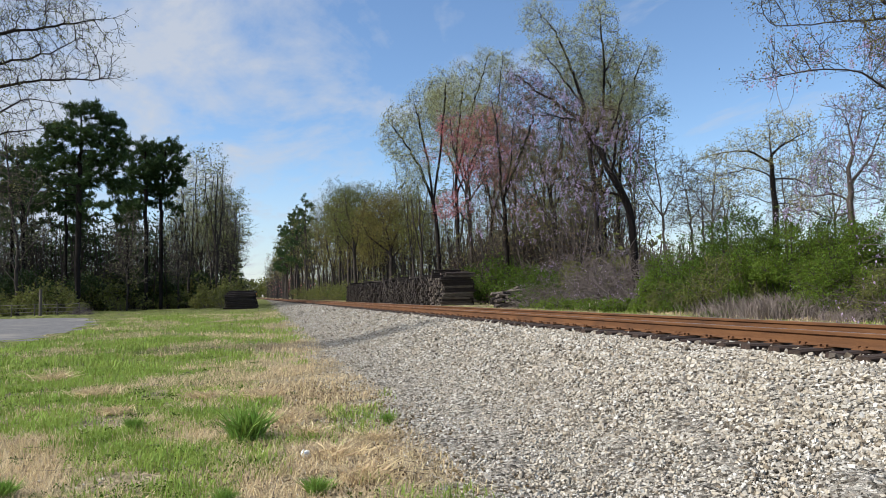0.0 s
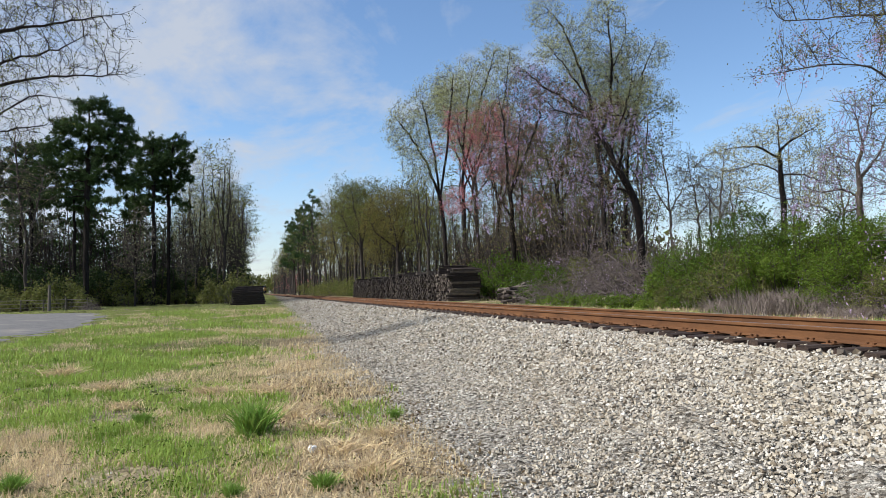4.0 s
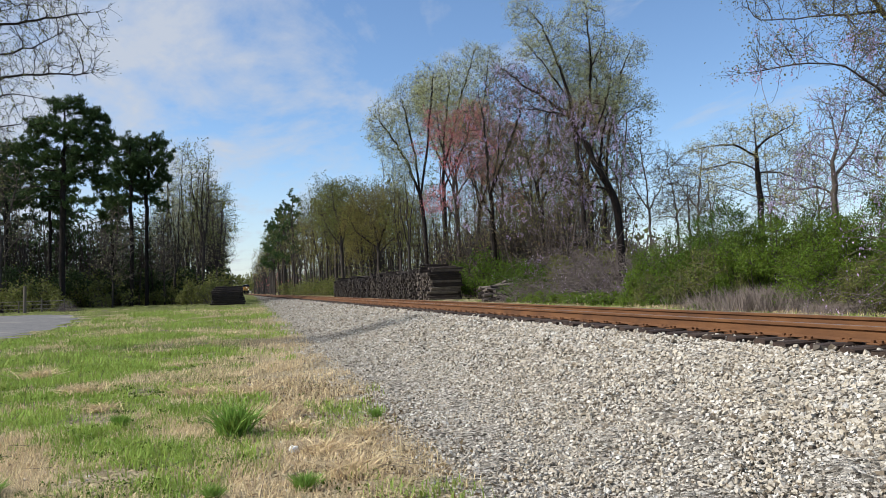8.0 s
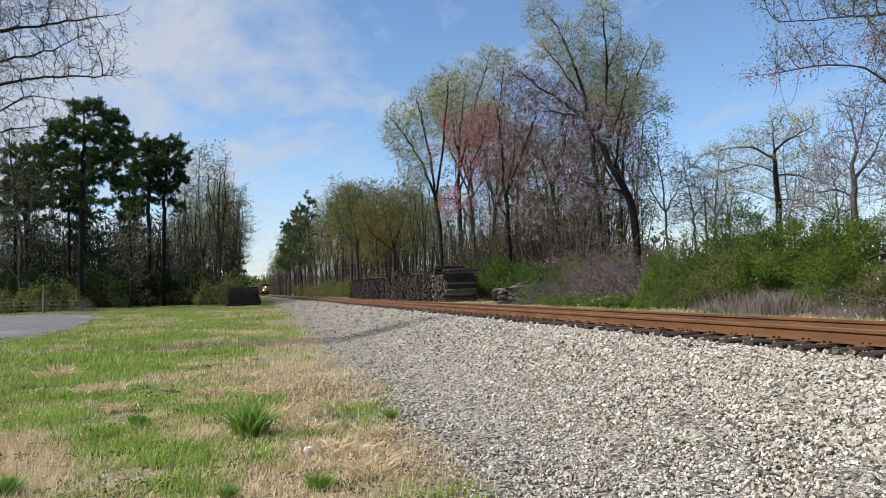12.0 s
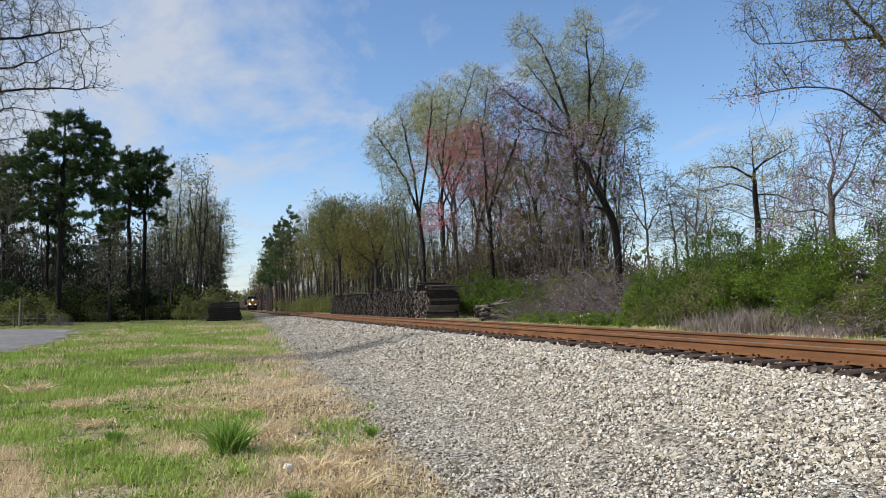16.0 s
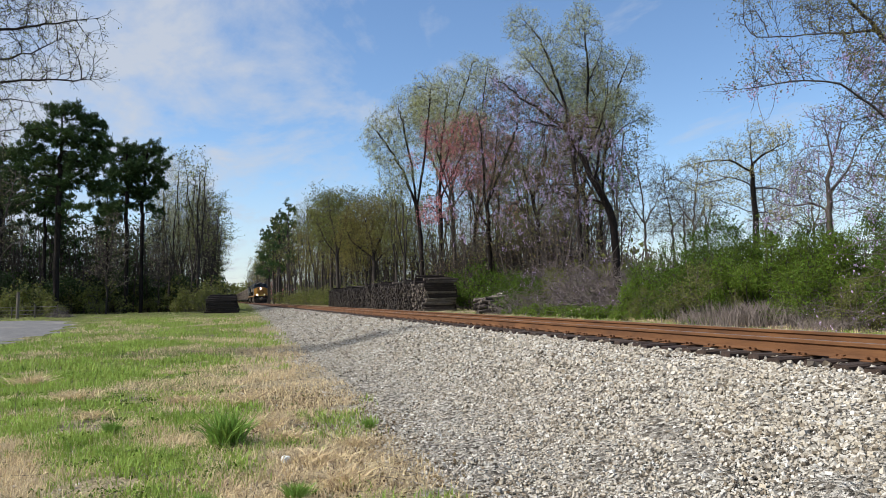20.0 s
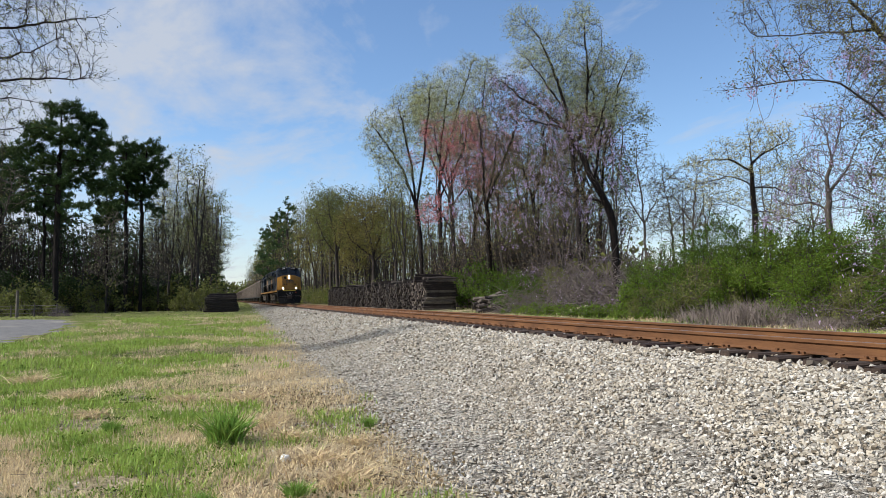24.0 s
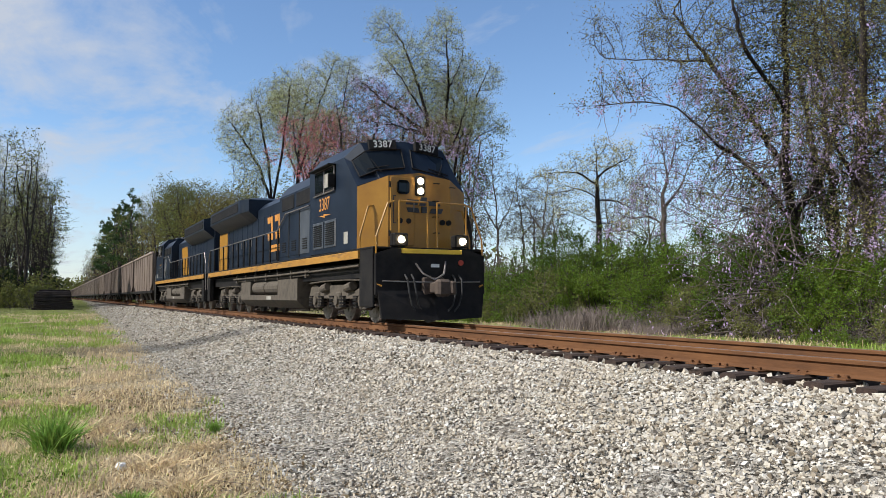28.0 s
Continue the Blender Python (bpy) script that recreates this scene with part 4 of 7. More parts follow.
f1 = put(tree("leaning_tree", "grey forked tree with sparse leaf and mauve bloom", 31,
               [[(0.1, 0, 2.4), (0.1, 0, 3.9), (0.1, 0, 5), (0.3, 0, 6.3), (0.1, 0, 7.6)], [(0.1, 0, 4.4), (-0.5, 0, 4.6), (-1.1, 0.6, 4.4), (-1.7, 1, 4.8)], [(0.1, 0, 5), (1, 0, 5.9), (1.5, 0, 7.1)], [(0.2, 0, 6.1), (0.7, 0, 7.2), (0.9, 0, 8.3)], [(0.1, 0, 3.8), (-0.7, 0, 3.5), (-1.8, -0.6, 3.9)]],
               [(-0.4, 0, 6, 1, 0.9, 0.9, 243), (0.8, 0, 7, 0.9, 1, 1.2, 288), (-1, 0.5, 4.9, 1, 0.9, 0.8, 216), (1.1, 0, 5, 1, 1, 1.1, 288), (0.1, 0, 7.9, 0.8, 0.7, 0.7, 144), (-2.1, -0.5, 3.8, 0.9, 0.7, 0.5, 108)],
               0.13, BARK_GREY, VINE, LEAF_PALE, per=1, size=0.045, spread=0.10, step=0.32, fine=0.009, tl=0.5, bare=0.3, extra=wisteria(240, 0.04)), 22.8, 24.0, 1, -14.6)
again(f1, 27.5, 21.5, 0.95, -60)
# the big dark trees nearest the camera on the far bank
g1 = put(tree("vine_hung_tree", "large dark tree smothered in wisteria vines", 33,
               [[(-0, 0, 1.3), (-0.1, 0, 2.9), (-0.3, 0, 4.1), (-0.4, 0, 5.7)], [(-0.4, 0, 5.7), (-0.3, 0, 8.2), (-0.3, 0, 10.7), (-0.3, 0, 13.4)], [(-0.2, 0, 3.5), (-1.3, 0, 5.2), (-3.1, -1, 6.1), (-4.5, -1.5, 7.1)], [(-0.4, 0, 5.4), (-1.6, 0, 7.3), (-2.5, 1, 9.3), (-3.4, 2, 11.5)], [(-0.3, 0, 7.3), (-2, -1, 9), (-2.6, -1, 11.2)], [(-0.2, 0, 3.7), (0.8, 0, 5.4), (2.1, 1, 7.9), (2.4, 1, 10.7)], [(-4.5, -1.5, 7.1), (-5.9, -2, 7.1), (-7.1, -2, 6.9)], [(-2.5, 1, 9.3), (-4.5, 1, 9.3), (-6.2, 1, 9.3)]],
               [(-3.7, 1.5, 10.6, 1.2, 1.2, 1.2, 347), (-5.9, -1.5, 7.8, 0.9, 0.7, 0.6, 84), (-2.8, 0, 9, 1.5, 1.4, 1.3, 464), (-2.6, -1, 6.6, 1.6, 1.3, 1.1, 414), (1.2, 1, 8.9, 1.7, 1.9, 2.1, 896), (-1, 0, 10.9, 2, 1.8, 1.5, 733), (-2.6, -1.5, 4.6, 1.4, 1.3, 1.2, 408), (1.8, 1, 5.5, 1.5, 1.6, 1.7, 649), (-2.8, 0, 12.2, 2.2, 1.6, 0.9, 498), (1.5, 1, 12.7, 2.3, 1.7, 1.2, 649), (-6.2, 1, 10.3, 0.7, 0.8, 1, 67), (-7.1, -2, 7, 0.7, 0.5, 0.3, 67)],
               0.2, BARK_BLACK, BARK_BROWN, LEAF_KHAKI, per=5, size=0.038, spread=0.2, step=0.32, fine=0.009, tl=0.7, extra=wisteria(620, 0.042, 1.0, 9.0, 0.2)), 21.6, 16.4, 1, -27.2)
g2 = put(tree("vine_hung_tree", "dark tree in olive leaf with hanging grey vines", 35,
               [[(-0, 0, 0.9), (0, 0, 2.9), (-0.1, 0, 4.8), (-0, 0, 7.3)], [(-0, 0, 7.3), (0.1, 0, 9.9), (0, 0, 12.3)], [(-0, 0, 4), (-1.4, -1, 5.5), (-2.1, -1, 7.1)], [(-0, 0, 5.7), (1.8, 1, 8), (2.6, 1, 10.3)], [(-0, 0, 6.8), (-0.4, 1, 9.2), (-0.8, 1, 11.3)]],
               [(-0.1, 0.5, 9, 1.8, 1.8, 1.8, 817), (-1.5, -1, 5.9, 1.1, 1.1, 1.1, 285), (1.9, 1, 9.2, 2, 2, 2, 1013), (-0.1, -1, 5.3, 1.4, 1.4, 1.4, 470), (-0.8, -1.5, 3.1, 1.1, 1.1, 1.1, 268), (1.4, 0, 3.5, 1.3, 1.3, 1.3, 408), (0.5, 0, 11.6, 2.4, 1.8, 1.1, 677)],
               0.2, BARK_BROWN, BARK_BROWN, LEAF_KHAKI, per=5, size=0.038, spread=0.2, step=0.32, fine=0.009, tl=0.7, extra=wisteria(420, 0.042, 1.0, 8.0, 0.2)), 20.7, 13.5, 1, -27.2)
again(g2, 21.0, 8.5, 1.0, 130)
again(g1, 20.0, 3.0, 0.95, 235)
b4 = put(tree("evergreen_tree", "dark evergreen tree behind the vines", 34, *habit(34, 11.5, 0.15, 8.0, 3, 700, 11), 0.28, BARK_DARK, BARK_DARK, LEAF_DARK, per=5, size=0.06, spread=0.2, step=0.45,
              fine=0.012), 25.5, 13.0)
again(b4, 25.0, 6.5, 1.1, 90)
again(b4, 24.2, 16.8, 1.08, 200)
again(b4, 23.4, 10.2, 1.0, 300)

# the hedge of shrubs along the bank
GB = "fresh green shrub on the railway bank"
sh = put(tagged(bush("green_shrub", 41, 5.4, 5.8, 3.9, LEAF_GREEN, BARK_BROWN, 62, 420, 0.045, 0.62), GB, "shrub"), 19.9, 27.2, 1, 40)
sh2 = put(tagged(bush("green_shrub", 46, 4.2, 4.6, 3.0, LEAF_FRESH, BARK_BROWN, 50, 380, 0.042, 0.5), "bright yellow-green shrub on the railway bank", "shrub"), 19.4, 23.6, 1, 10)
shf = put(tagged(bush("green_shrub", 44, 6.0, 6.5, 4.1, LEAF_GREEN, BARK_BROWN, 44, 130, 0.11, 0.8), GB, "shrub"), 22.0, 70.0, 0.85, 100)
for x, y, k, r in ((21.8, 61.0, 1.0, 20), (21.0, 54.0, 0.72, 200), (19.8, 47.6, 0.62, 80)):
    again(shf, x, y, k, r)
for x, y, k, r in ((21.9, 26.6, 0.9, 95), (22.2, 20.6, 0.95, 260), (19.6, 15.6, 0.9, 150), (19.4, 9.6, 0.72, 250), (19.0, 4.0, 0.85, 310), (22.4, 24.0, 0.9, 190), (23.5, 32.5, 0.8, 10), (21.2, 17.5, 0.9, 30), (21.6, 30.5, 0.82, 220)):
    again(sh, x, y, k, r)
for x, y, k, r in ((20.6, 24.6, 1.12, 330), (20.5, 20.0, 1.1, 160), (18.9, 20.2, 0.8, 70), (19.3, 30.6, 0.9, 200), (18.6, 12.8, 0.78, 120), (18.3, 7.6, 0.7, 20), (20.9, 12.6, 1.15, 300), (21.3, 34.0, 0.7, 100)):
    again(sh2, x, y, k, r)
ol = put(tagged(bush("olive_shrub", 42, 3.6, 3.6, 2.3, LEAF_OLIVE, BARK_GREY, 30, 200, 0.045, 0.42), "dull olive shrub with dead stems", "shrub"), 18.1, 25.2)
for x, y, k, r in ((18.1, 17.8, 0.75, 200), (21.5, 46.0, 1.3, 120), (18.2, 10.2, 0.75, 20), (18.0, 29.0, 0.6, 60), (17.9, 14.6, 0.65, 140)):
    again(ol, x, y, k, r)
lw = put(tagged(bush("low_weeds", 43, 4.2, 3.4, 0.7, LEAF_FRESH, BARK_GREY, 44, 90, 0.055, 0.22), "low bright green weeds at the foot of the bank", "weeds"), 17.8, 32.0)
for x, y, k, r in ((17.6, 36.0, 0.9, 120), (17.0, 33.8, 0.8, 20), (16.8, 37.5, 0.7, 70), (18.4, 40.5, 1.1, 200), (17.2, 29.0, 0.7, 80), (17.0, 24.0, 0.45, 10), (16.8, 12.0, 0.5, 50), (18.6, 44.5, 0.9, 300)):
    again(lw, x, y, k, r)


def tangle(name, seed, w, d, h, n, mt, bloom=5):
    """A heap of dead, looping vine stems."""
    rs = np.random.RandomState(seed)
    b = empty(name)
    wd, tips = Wood(), []
    for i in range(n):
        a, q = rs.uniform(0, 6.28), math.sqrt(rs.uniform(0, 1))
        z = h * (1 - q * q) * rs.uniform(0.1, 0.95)
        pts, _ = sway(rs, (math.cos(a) * q * w / 2, math.sin(a) * q * d / 2, z), rs.normal(0, 1, 3) * [1, 1, 0.6] + [0, 0, 0.25], rs.uniform(1.0, 3.2), 7, 0.24, -0.09)
        pts[:, 2] = np.maximum(pts[:, 2], 0.03)
        wd.limb(pts, rs.uniform(0.010, 0.030), 0.006, 4)
        tips += [pts[3], pts[6]]
    tagged(wd.mesh("twig_mass", mt, b), kind="stuff")
    leaves("blossom", rs, np.array(tips)[rs.randint(0, len(tips), n // bloom)], 12, 0.045, 0.13, BLOOM, b, 1, 1.2, 0.2)
    leaves("dead_foliage", rs, tips[::2], 1, 0.05, 0.15, TWIG, b)
    return b


tg = put(tagged(tangle("vine_heap", 51, 6.5, 10.0, 3.4, 560, VINE, 14), "grey heap of dead vines with mauve bloom", "vine heap"), 20.2, 38.5)
again(tg, 19.3, 44.5, 0.62, 80)
again(tg, 18.8, 18.8, 0.42, 40)
again(tg, 18.3, 11.6, 0.36, 160)
again(tg, 17.8, 7.6, 0.36, 60)
cu = put(tagged(tangle("wisteria_curtain", 52, 2.0, 2.6, 7.0, 330, VINE, 2), "hanging curtain of grey vines and mauve wisteria", "wisteria"), 18.8, 15.2)
again(cu, 18.2, 9.2, 0.8, 120)
again(cu, 17.9, 6.6, 0.9, 220)
again(cu, 21.5, 42.5, 0.75, 40)
again(cu, 23.0, 50.0, 1.2, 200)
again(tg, 20.5, 32.5, 0.62, 120)


def dry_clump(name, seed, w, d, h, n, mt, lean=0.35):
    rs = np.random.RandomState(seed)
    b = empty(name)
    p = rs.normal(0, 1, (n, 3)) * [w / 4, d / 4, 0]
    tip = p + np.stack([rs.normal(0, lean, n), rs.normal(0, lean, n), rs.uniform(0.5, 1.0, n)], 1) * h
    side = np.cross(tip - p, rs.normal(0, 1, (n, 3)))
    side /= np.linalg.norm(side, axis=1)[:, None]
    wd = rs.uniform(0.004, 0.011, n)[:, None] * max(1.0, h)
    midp = (p + tip) / 2 + [0, 0, 0.12 * h]
    v = np.stack([p - side * wd, p + side * wd, midp + side * wd * 0.8, tip, midp - side * wd * 0.8], 1).reshape(-1, 3)
    k = np.arange(n)[:, None] * 5
    raw("straw_mass", v, [np.concatenate([k, k + 1, k + 2, k + 4], 1), np.concatenate([k + 4, k + 2, k + 3], 1)], mt, b)
    return b


dc = put(tagged(dry_clump("dry_grass_clump", 61, 4.5, 3.2, 1.0, 1500, TWIG, 0.35), "clump of tall dead grey grass stems", "dry grass"), 17.4, 21.6)
again(dc, 17.3, 24.4, 0.55, 90)
again(dc, 17.4, 18.3, 0.5, 200)

# ---- woods ----
fh = tree("woodland_tree", "slender woodland tree in thin pale leaf", 71, *habit(71, 21, 0.36, 8.5, 3, 240, 8), 0.2, BARK_BROWN, BARK_BROWN, LEAF_OLIVE, per=3, size=0.15, spread=0.3, step=0.9, fine=0.02, twigs=2, tl=1.0)
fh2 = tree("woodland_tree", "rounded woodland tree in tan-green leaf", 72, *habit(72, 19, 0.3, 10, 3, 260, 8), 0.2, BARK_BROWN, BARK_BROWN, LEAF_GOLD, per=3, size=0.15, spread=0.3, step=0.9, fine=0.02, twigs=2, tl=1.0)
fb = tree("woodland_tree", "bare slender woodland tree", 73, *habit(73, 19, 0.25, 6.5, 4, 260, 9), 0.17, BARK_BROWN, BARK_BROWN, LEAF_PALE, per=1, size=0.10, spread=0.25, step=0.8, fine=0.018, twigs=2, tl=1.1, bare=0.6)
fp = tree("pine_tree", "tall pine with dark clumped needles", 74, [[(0, 0, 0), (0.1, 0, 11), (0, 0.1, 22.5)]], [(math.cos(i * 2.4) * (3.4 - i * 0.22), math.sin(i * 2.4) * (3.4 - i * 0.22), 8.5 + i * 1.3, 1.6, 1.6, 0.8, 16) for i in range(11)],
          0.24, BARK_DARK, BARK_DARK, NEEDLE, per=9, size=0.5, spread=0.07, step=0.8, fine=0.02, twigs=2, tl=0.6, pine=True)
us = tagged(bush("undergrowth", 75, 6, 6, 3.4, LEAF_OLIVE, BARK_GREY, 18, 60, 0.16, 0.9), "brown and olive woodland undergrowth", "undergrowth")
for o in (fh, fh2, fb, fp, us):
    o["group"] = "trees of the woods"


def woods():
    rs = random.Random(8)
    used = set()

    def plant(kind, x, y, s):
        rz = rs.uniform(0, 360)
        if kind in used:
            again(kind, x, y, s, rz)
        else:
            used.add(kind)
            put(kind, x, y, s, rz)
    # right of the line, the wall of trees running into the distance
    y = 96.0
    while y < 560:
        step = 5.0 if y < 190 else 9 if y < 300 else 16
        for row, x in enumerate((24.0, 29.0)):
            kind = rs.choices((fh, fh2, fb, fp), (4, 4, 3, 0) if y < 215 else (3, 3, 2, 4) if y < 345 else (2, 1, 5, 1))[0]
            s = (0.80 + 0.08 * row + 0.42 * min(1.0, max(0.0, (y - 105) / 70))) * rs.uniform(0.9, 1.1)
            plant(kind, x - 7.5 * float(ease(y, 118, 240)) + rs.uniform(-1.5, 1.5), y + rs.uniform(-2, 2), s)
        if y < 240:
            plant(us, 22.0 - 5.5 * float(ease(y, 125, 240)) + rs.uniform(-1, 1), y + rs.uniform(-2, 2), rs.uniform(0.7, 1.15))
        y += step
    # screen behind the trees on the bank
    for _ in range(5):
        plant(rs.choice((fh, fh, fh2)), rs.uniform(30, 40), rs.uniform(60, 98), rs.uniform(0.75, 1.0))
    for _ in range(14):
        plant(us, rs.uniform(24, 30), rs.uniform(44, 92), rs.uniform(0.8, 1.3))
    # left of the line
    for _ in range(30):
        y = rs.uniform(96, 180)
        plant(rs.choice((fb, fb, fb, fh)), rs.uniform(-9.5, -0.2) - 0.012 * (y - 98), y, rs.uniform(0.74, 0.92) + 0.26 * (y - 96) / 84)
    for _ in range(24):
        plant(rs.choice((fb, fb, fb, fp)), rs.uniform(-48, -11), rs.uniform(94, 120), rs.uniform(0.7, 1.0))
    y = 190
    while y < 500:
        plant(rs.choice((fb, fh, fp)), -3.5 + rs.uniform(-1.5, 1), y, rs.uniform(0.8, 1.05))
        y += 14
    for _ in range(18):
        plant(us, rs.uniform(-34, -2), rs.uniform(92, 108), rs.uniform(0.8, 1.3))


def thicket(name, label, x0, x1, y0, y1, h, n, mt_wood, mt_leaf, seed, leaf_n, skew=0.0, leaf_size=0.18, twigs=22):
    """The depth of a wood: crowded poles, upswept twigs and scattered leaf, as one mass."""
    rs = np.random.RandomState(seed)
    t = empty(name)
    y = rs.uniform(y0, y1, n)
    x = rs.uniform(x0, x1, n) + skew * (y - y0)
    hh = h * rs.uniform(0.6, 1.0, n)
    a = rs.uniform(0, 6.283, n)
    base = np.stack([x, y, ground_z(x, y) - 0.2], 1)
    top = base + np.stack([rs.normal(0, 1.1, n), rs.normal(0, 1.1, n), hh], 1)
    r = rs.uniform(0.05, 0.13, n)[:, None]
    v, f = [], []
    for k in range(3):
        o = np.stack([np.cos(a + k * 2.094), np.sin(a + k * 2.094), np.zeros(n)], 1) * r
        v += [base + o, top + o * 0.2]
    v = np.stack(v, 1).reshape(-1, 3)
    i = np.arange(n)[:, None] * 6
    f = np.concatenate([np.concatenate([i + 2 * k, i + 2 * ((k + 1) % 3), i + 2 * ((k + 1) % 3) + 1, i + 2 * k + 1], 1) for k in range(3)])
    m = n * twigs
    idx = rs.randint(0, n, m)
    u = rs.uniform(0.05, 1.0, m)[:, None]
    p = base[idx] + (top - base)[idx] * u
    d = np.stack([rs.normal(0, 1, m), rs.normal(0, 1, m), rs.uniform(0.2, 1.2, m)], 1) * (1.3 - u) * h * 0.085
    w = np.cross(d, rs.normal(0, 1, (m, 3)))
    w *= 0.028 / (np.linalg.norm(w, axis=1)[:, None] + 1e-9)
    tv = np.stack([p - w, p + w, p + d], 1).reshape(-1, 3)
    raw("pole_mass", np.concatenate([v, tv]), [f, np.arange(m * 3).reshape(m, 3) + len(v)], mt_wood, t)
    q = p[rs.randint(0, m, leaf_n)] + d[rs.randint(0, m, leaf_n)]
    leaves("leaf_mass", rs, q, 1, leaf_size, 0.5, mt_leaf, t)
    tagged(t, label, "woods", kind="stuff")


woods()
go = put(tree("spring_tree", "rounded tree in fresh olive-gold leaf", 76,
               [[(-0, 0, 3), (-0.1, 0, 6.4), (-0.2, 0, 8.5)], [(-0.2, 0, 8.5), (-1, 0, 11.5), (-1.8, 0, 14.5)], [(-0.1, 0, 8), (1.5, 0, 11.4), (2, 0, 14.8)], [(-0.1, 0, 6.4), (3.1, 0, 9.2), (4, 0, 11.3)], [(-0.2, 0, 7.2), (-3.2, 0, 9.4), (-4.2, 0, 11.6)]],
               [(-1.4, 0, 13.9, 2.9, 2.7, 2.5, 180), (1.9, 1, 13.6, 2.9, 2.8, 2.7, 195), (4, -1, 10.8, 2.2, 2.5, 2.8, 151), (-3.8, 0, 11.6, 2, 2.4, 2.9, 143), (0.2, 0, 10.2, 3.7, 3.3, 2.9, 264)],
               0.3, BARK_BROWN, BARK_BROWN, LEAF_GOLD, per=6, size=0.12, spread=0.32, step=0.65, fine=0.016, tl=0.9), 21.5, 110.1, 1, -14.6)
wd = put(tree("spring_tree", "round-headed tree in thin olive leaf", 77,
               [[(-0, 0, 3.4), (-0.1, 0, 8.3), (-0.3, 0, 11.2)], [(-0.3, 0, 11.2), (-1.2, 0, 15.1), (-1.6, 0, 18.5)], [(-0.2, 0, 9.2), (1.2, 0, 14), (2.3, 0, 18.9)], [(-0.1, 0, 8.3), (-2.2, 0, 11.2), (-3.3, 0, 14.2)]],
               [(-1.6, 0, 17.5, 2.5, 2.6, 2.7, 167), (1.8, 0, 17.9, 2.5, 2.6, 2.7, 167), (-3.1, 0, 14.2, 2.5, 3.2, 3.9, 239), (0.2, 0, 13.1, 3.5, 3.7, 3.9, 332)],
               0.3, BARK_BROWN, BARK_BROWN, LEAF_OLIVE, per=4, size=0.12, spread=0.32, step=0.65, fine=0.016, tl=0.9), 18.6, 127.4, 1, -14.6)
again(wd, 20.5, 150, 1.1, 100)
again(go, 23.5, 137, 0.9, 60)
thicket("wood_depth", "crowded brown poles and thin leaf deep in the wood", 27, 44, 84, 330, 17, 900, BARK_BROWN, LEAF_OLIVE, 5, 24000)
thicket("wood_depth", "crowded bare brown poles deep in the wood", -62, -5, 98, 175, 13, 1100, BARK_BROWN, LEAF_DARK, 6, 5000, -0.01, twigs=40)
# added dark leaf that stands in for the shade inside the backlit wood
thicket("wood_depth", "dark leaf mass added for the shade deep in the wood", -60, -7, 102, 140, 14.5, 360, BARK_DARK, LEAF_DARK, 16, 29000, leaf_size=0.27)
thicket("wood_depth", "far trees with a haze of red buds beside the line", 18, 34, 340, 640, 19, 260, BARK_BROWN, LEAF_RED, 12, 1300, leaf_size=0.4)
thicket("scrub_depth", "grey scrub behind the bank", 22.5, 30, 36, 78, 4.2, 800, VINE, TWIG, 7, 9000, leaf_size=0.07)
thicket("scrub_depth", "tall brown saplings hung with dead vine behind the bank", 22.5, 27.0, 46, 84, 8.0, 560, BARK_BROWN, LEAF_TAN, 17, 14000, leaf_size=0.08, twigs=34)
thicket("scrub_depth", "olive saplings among the trees of the bank", 23.0, 27.5, 48, 88, 9.0, 160, BARK_BROWN, LEAF_OLIVE, 18, 9000, leaf_size=0.10, twigs=30)
thicket("distant_wood", "far line of hazy trees closing the view", -90, 120, 700, 760, 19, 420, BARK_BROWN, LEAF_OLIVE, 9, 9000, leaf_size=1.6)
p1 = put(tree("pine_tree", "tall dark pine with layered limbs above a bare trunk", 81,
               [[(-0.2, 0, -0.9), (-0.2, 0, 5.6), (-0, 0, 13.1), (0.2, 0, 20.6)]],
               [(0.3, 0, 20.5, 2, 1.5, 1, 109), (2.3, 1, 19.3, 1.8, 1.5, 1.2, 111), (-1, -1, 18.2, 2.2, 1.6, 1, 119), (3.9, 0, 17.1, 1.6, 1.3, 1, 85), (1.5, -1, 17.4, 2.5, 1.8, 1.1, 145), (-3.5, 1, 16.7, 2.1, 1.5, 0.9, 98), (3.4, -1, 15.2, 2.1, 1.6, 1.1, 124), (-0.9, 1, 15.6, 2.9, 2, 1, 156), (-3.1, -1, 14.2, 1.8, 1.3, 0.8, 72), (1.8, 0, 13.5, 2.6, 1.8, 0.9, 124), (-2.1, 1, 13, 2.3, 1.6, 0.8, 67), (3.4, 1, 13.2, 1.5, 1.1, 0.7, 36), (-3.9, 0, 11.5, 1.9, 1.3, 0.7, 33), (2, -1, 10.6, 2.2, 1.5, 0.7, 31)],
               0.27, BARK_BLACK, BARK_BLACK, NEEDLE, per=17, size=0.34, spread=0.03, step=0.5, fine=0.016, twigs=3, tl=0.6, rise=0.1, pine=True), -15.8, 82.1, 1, -14.6)
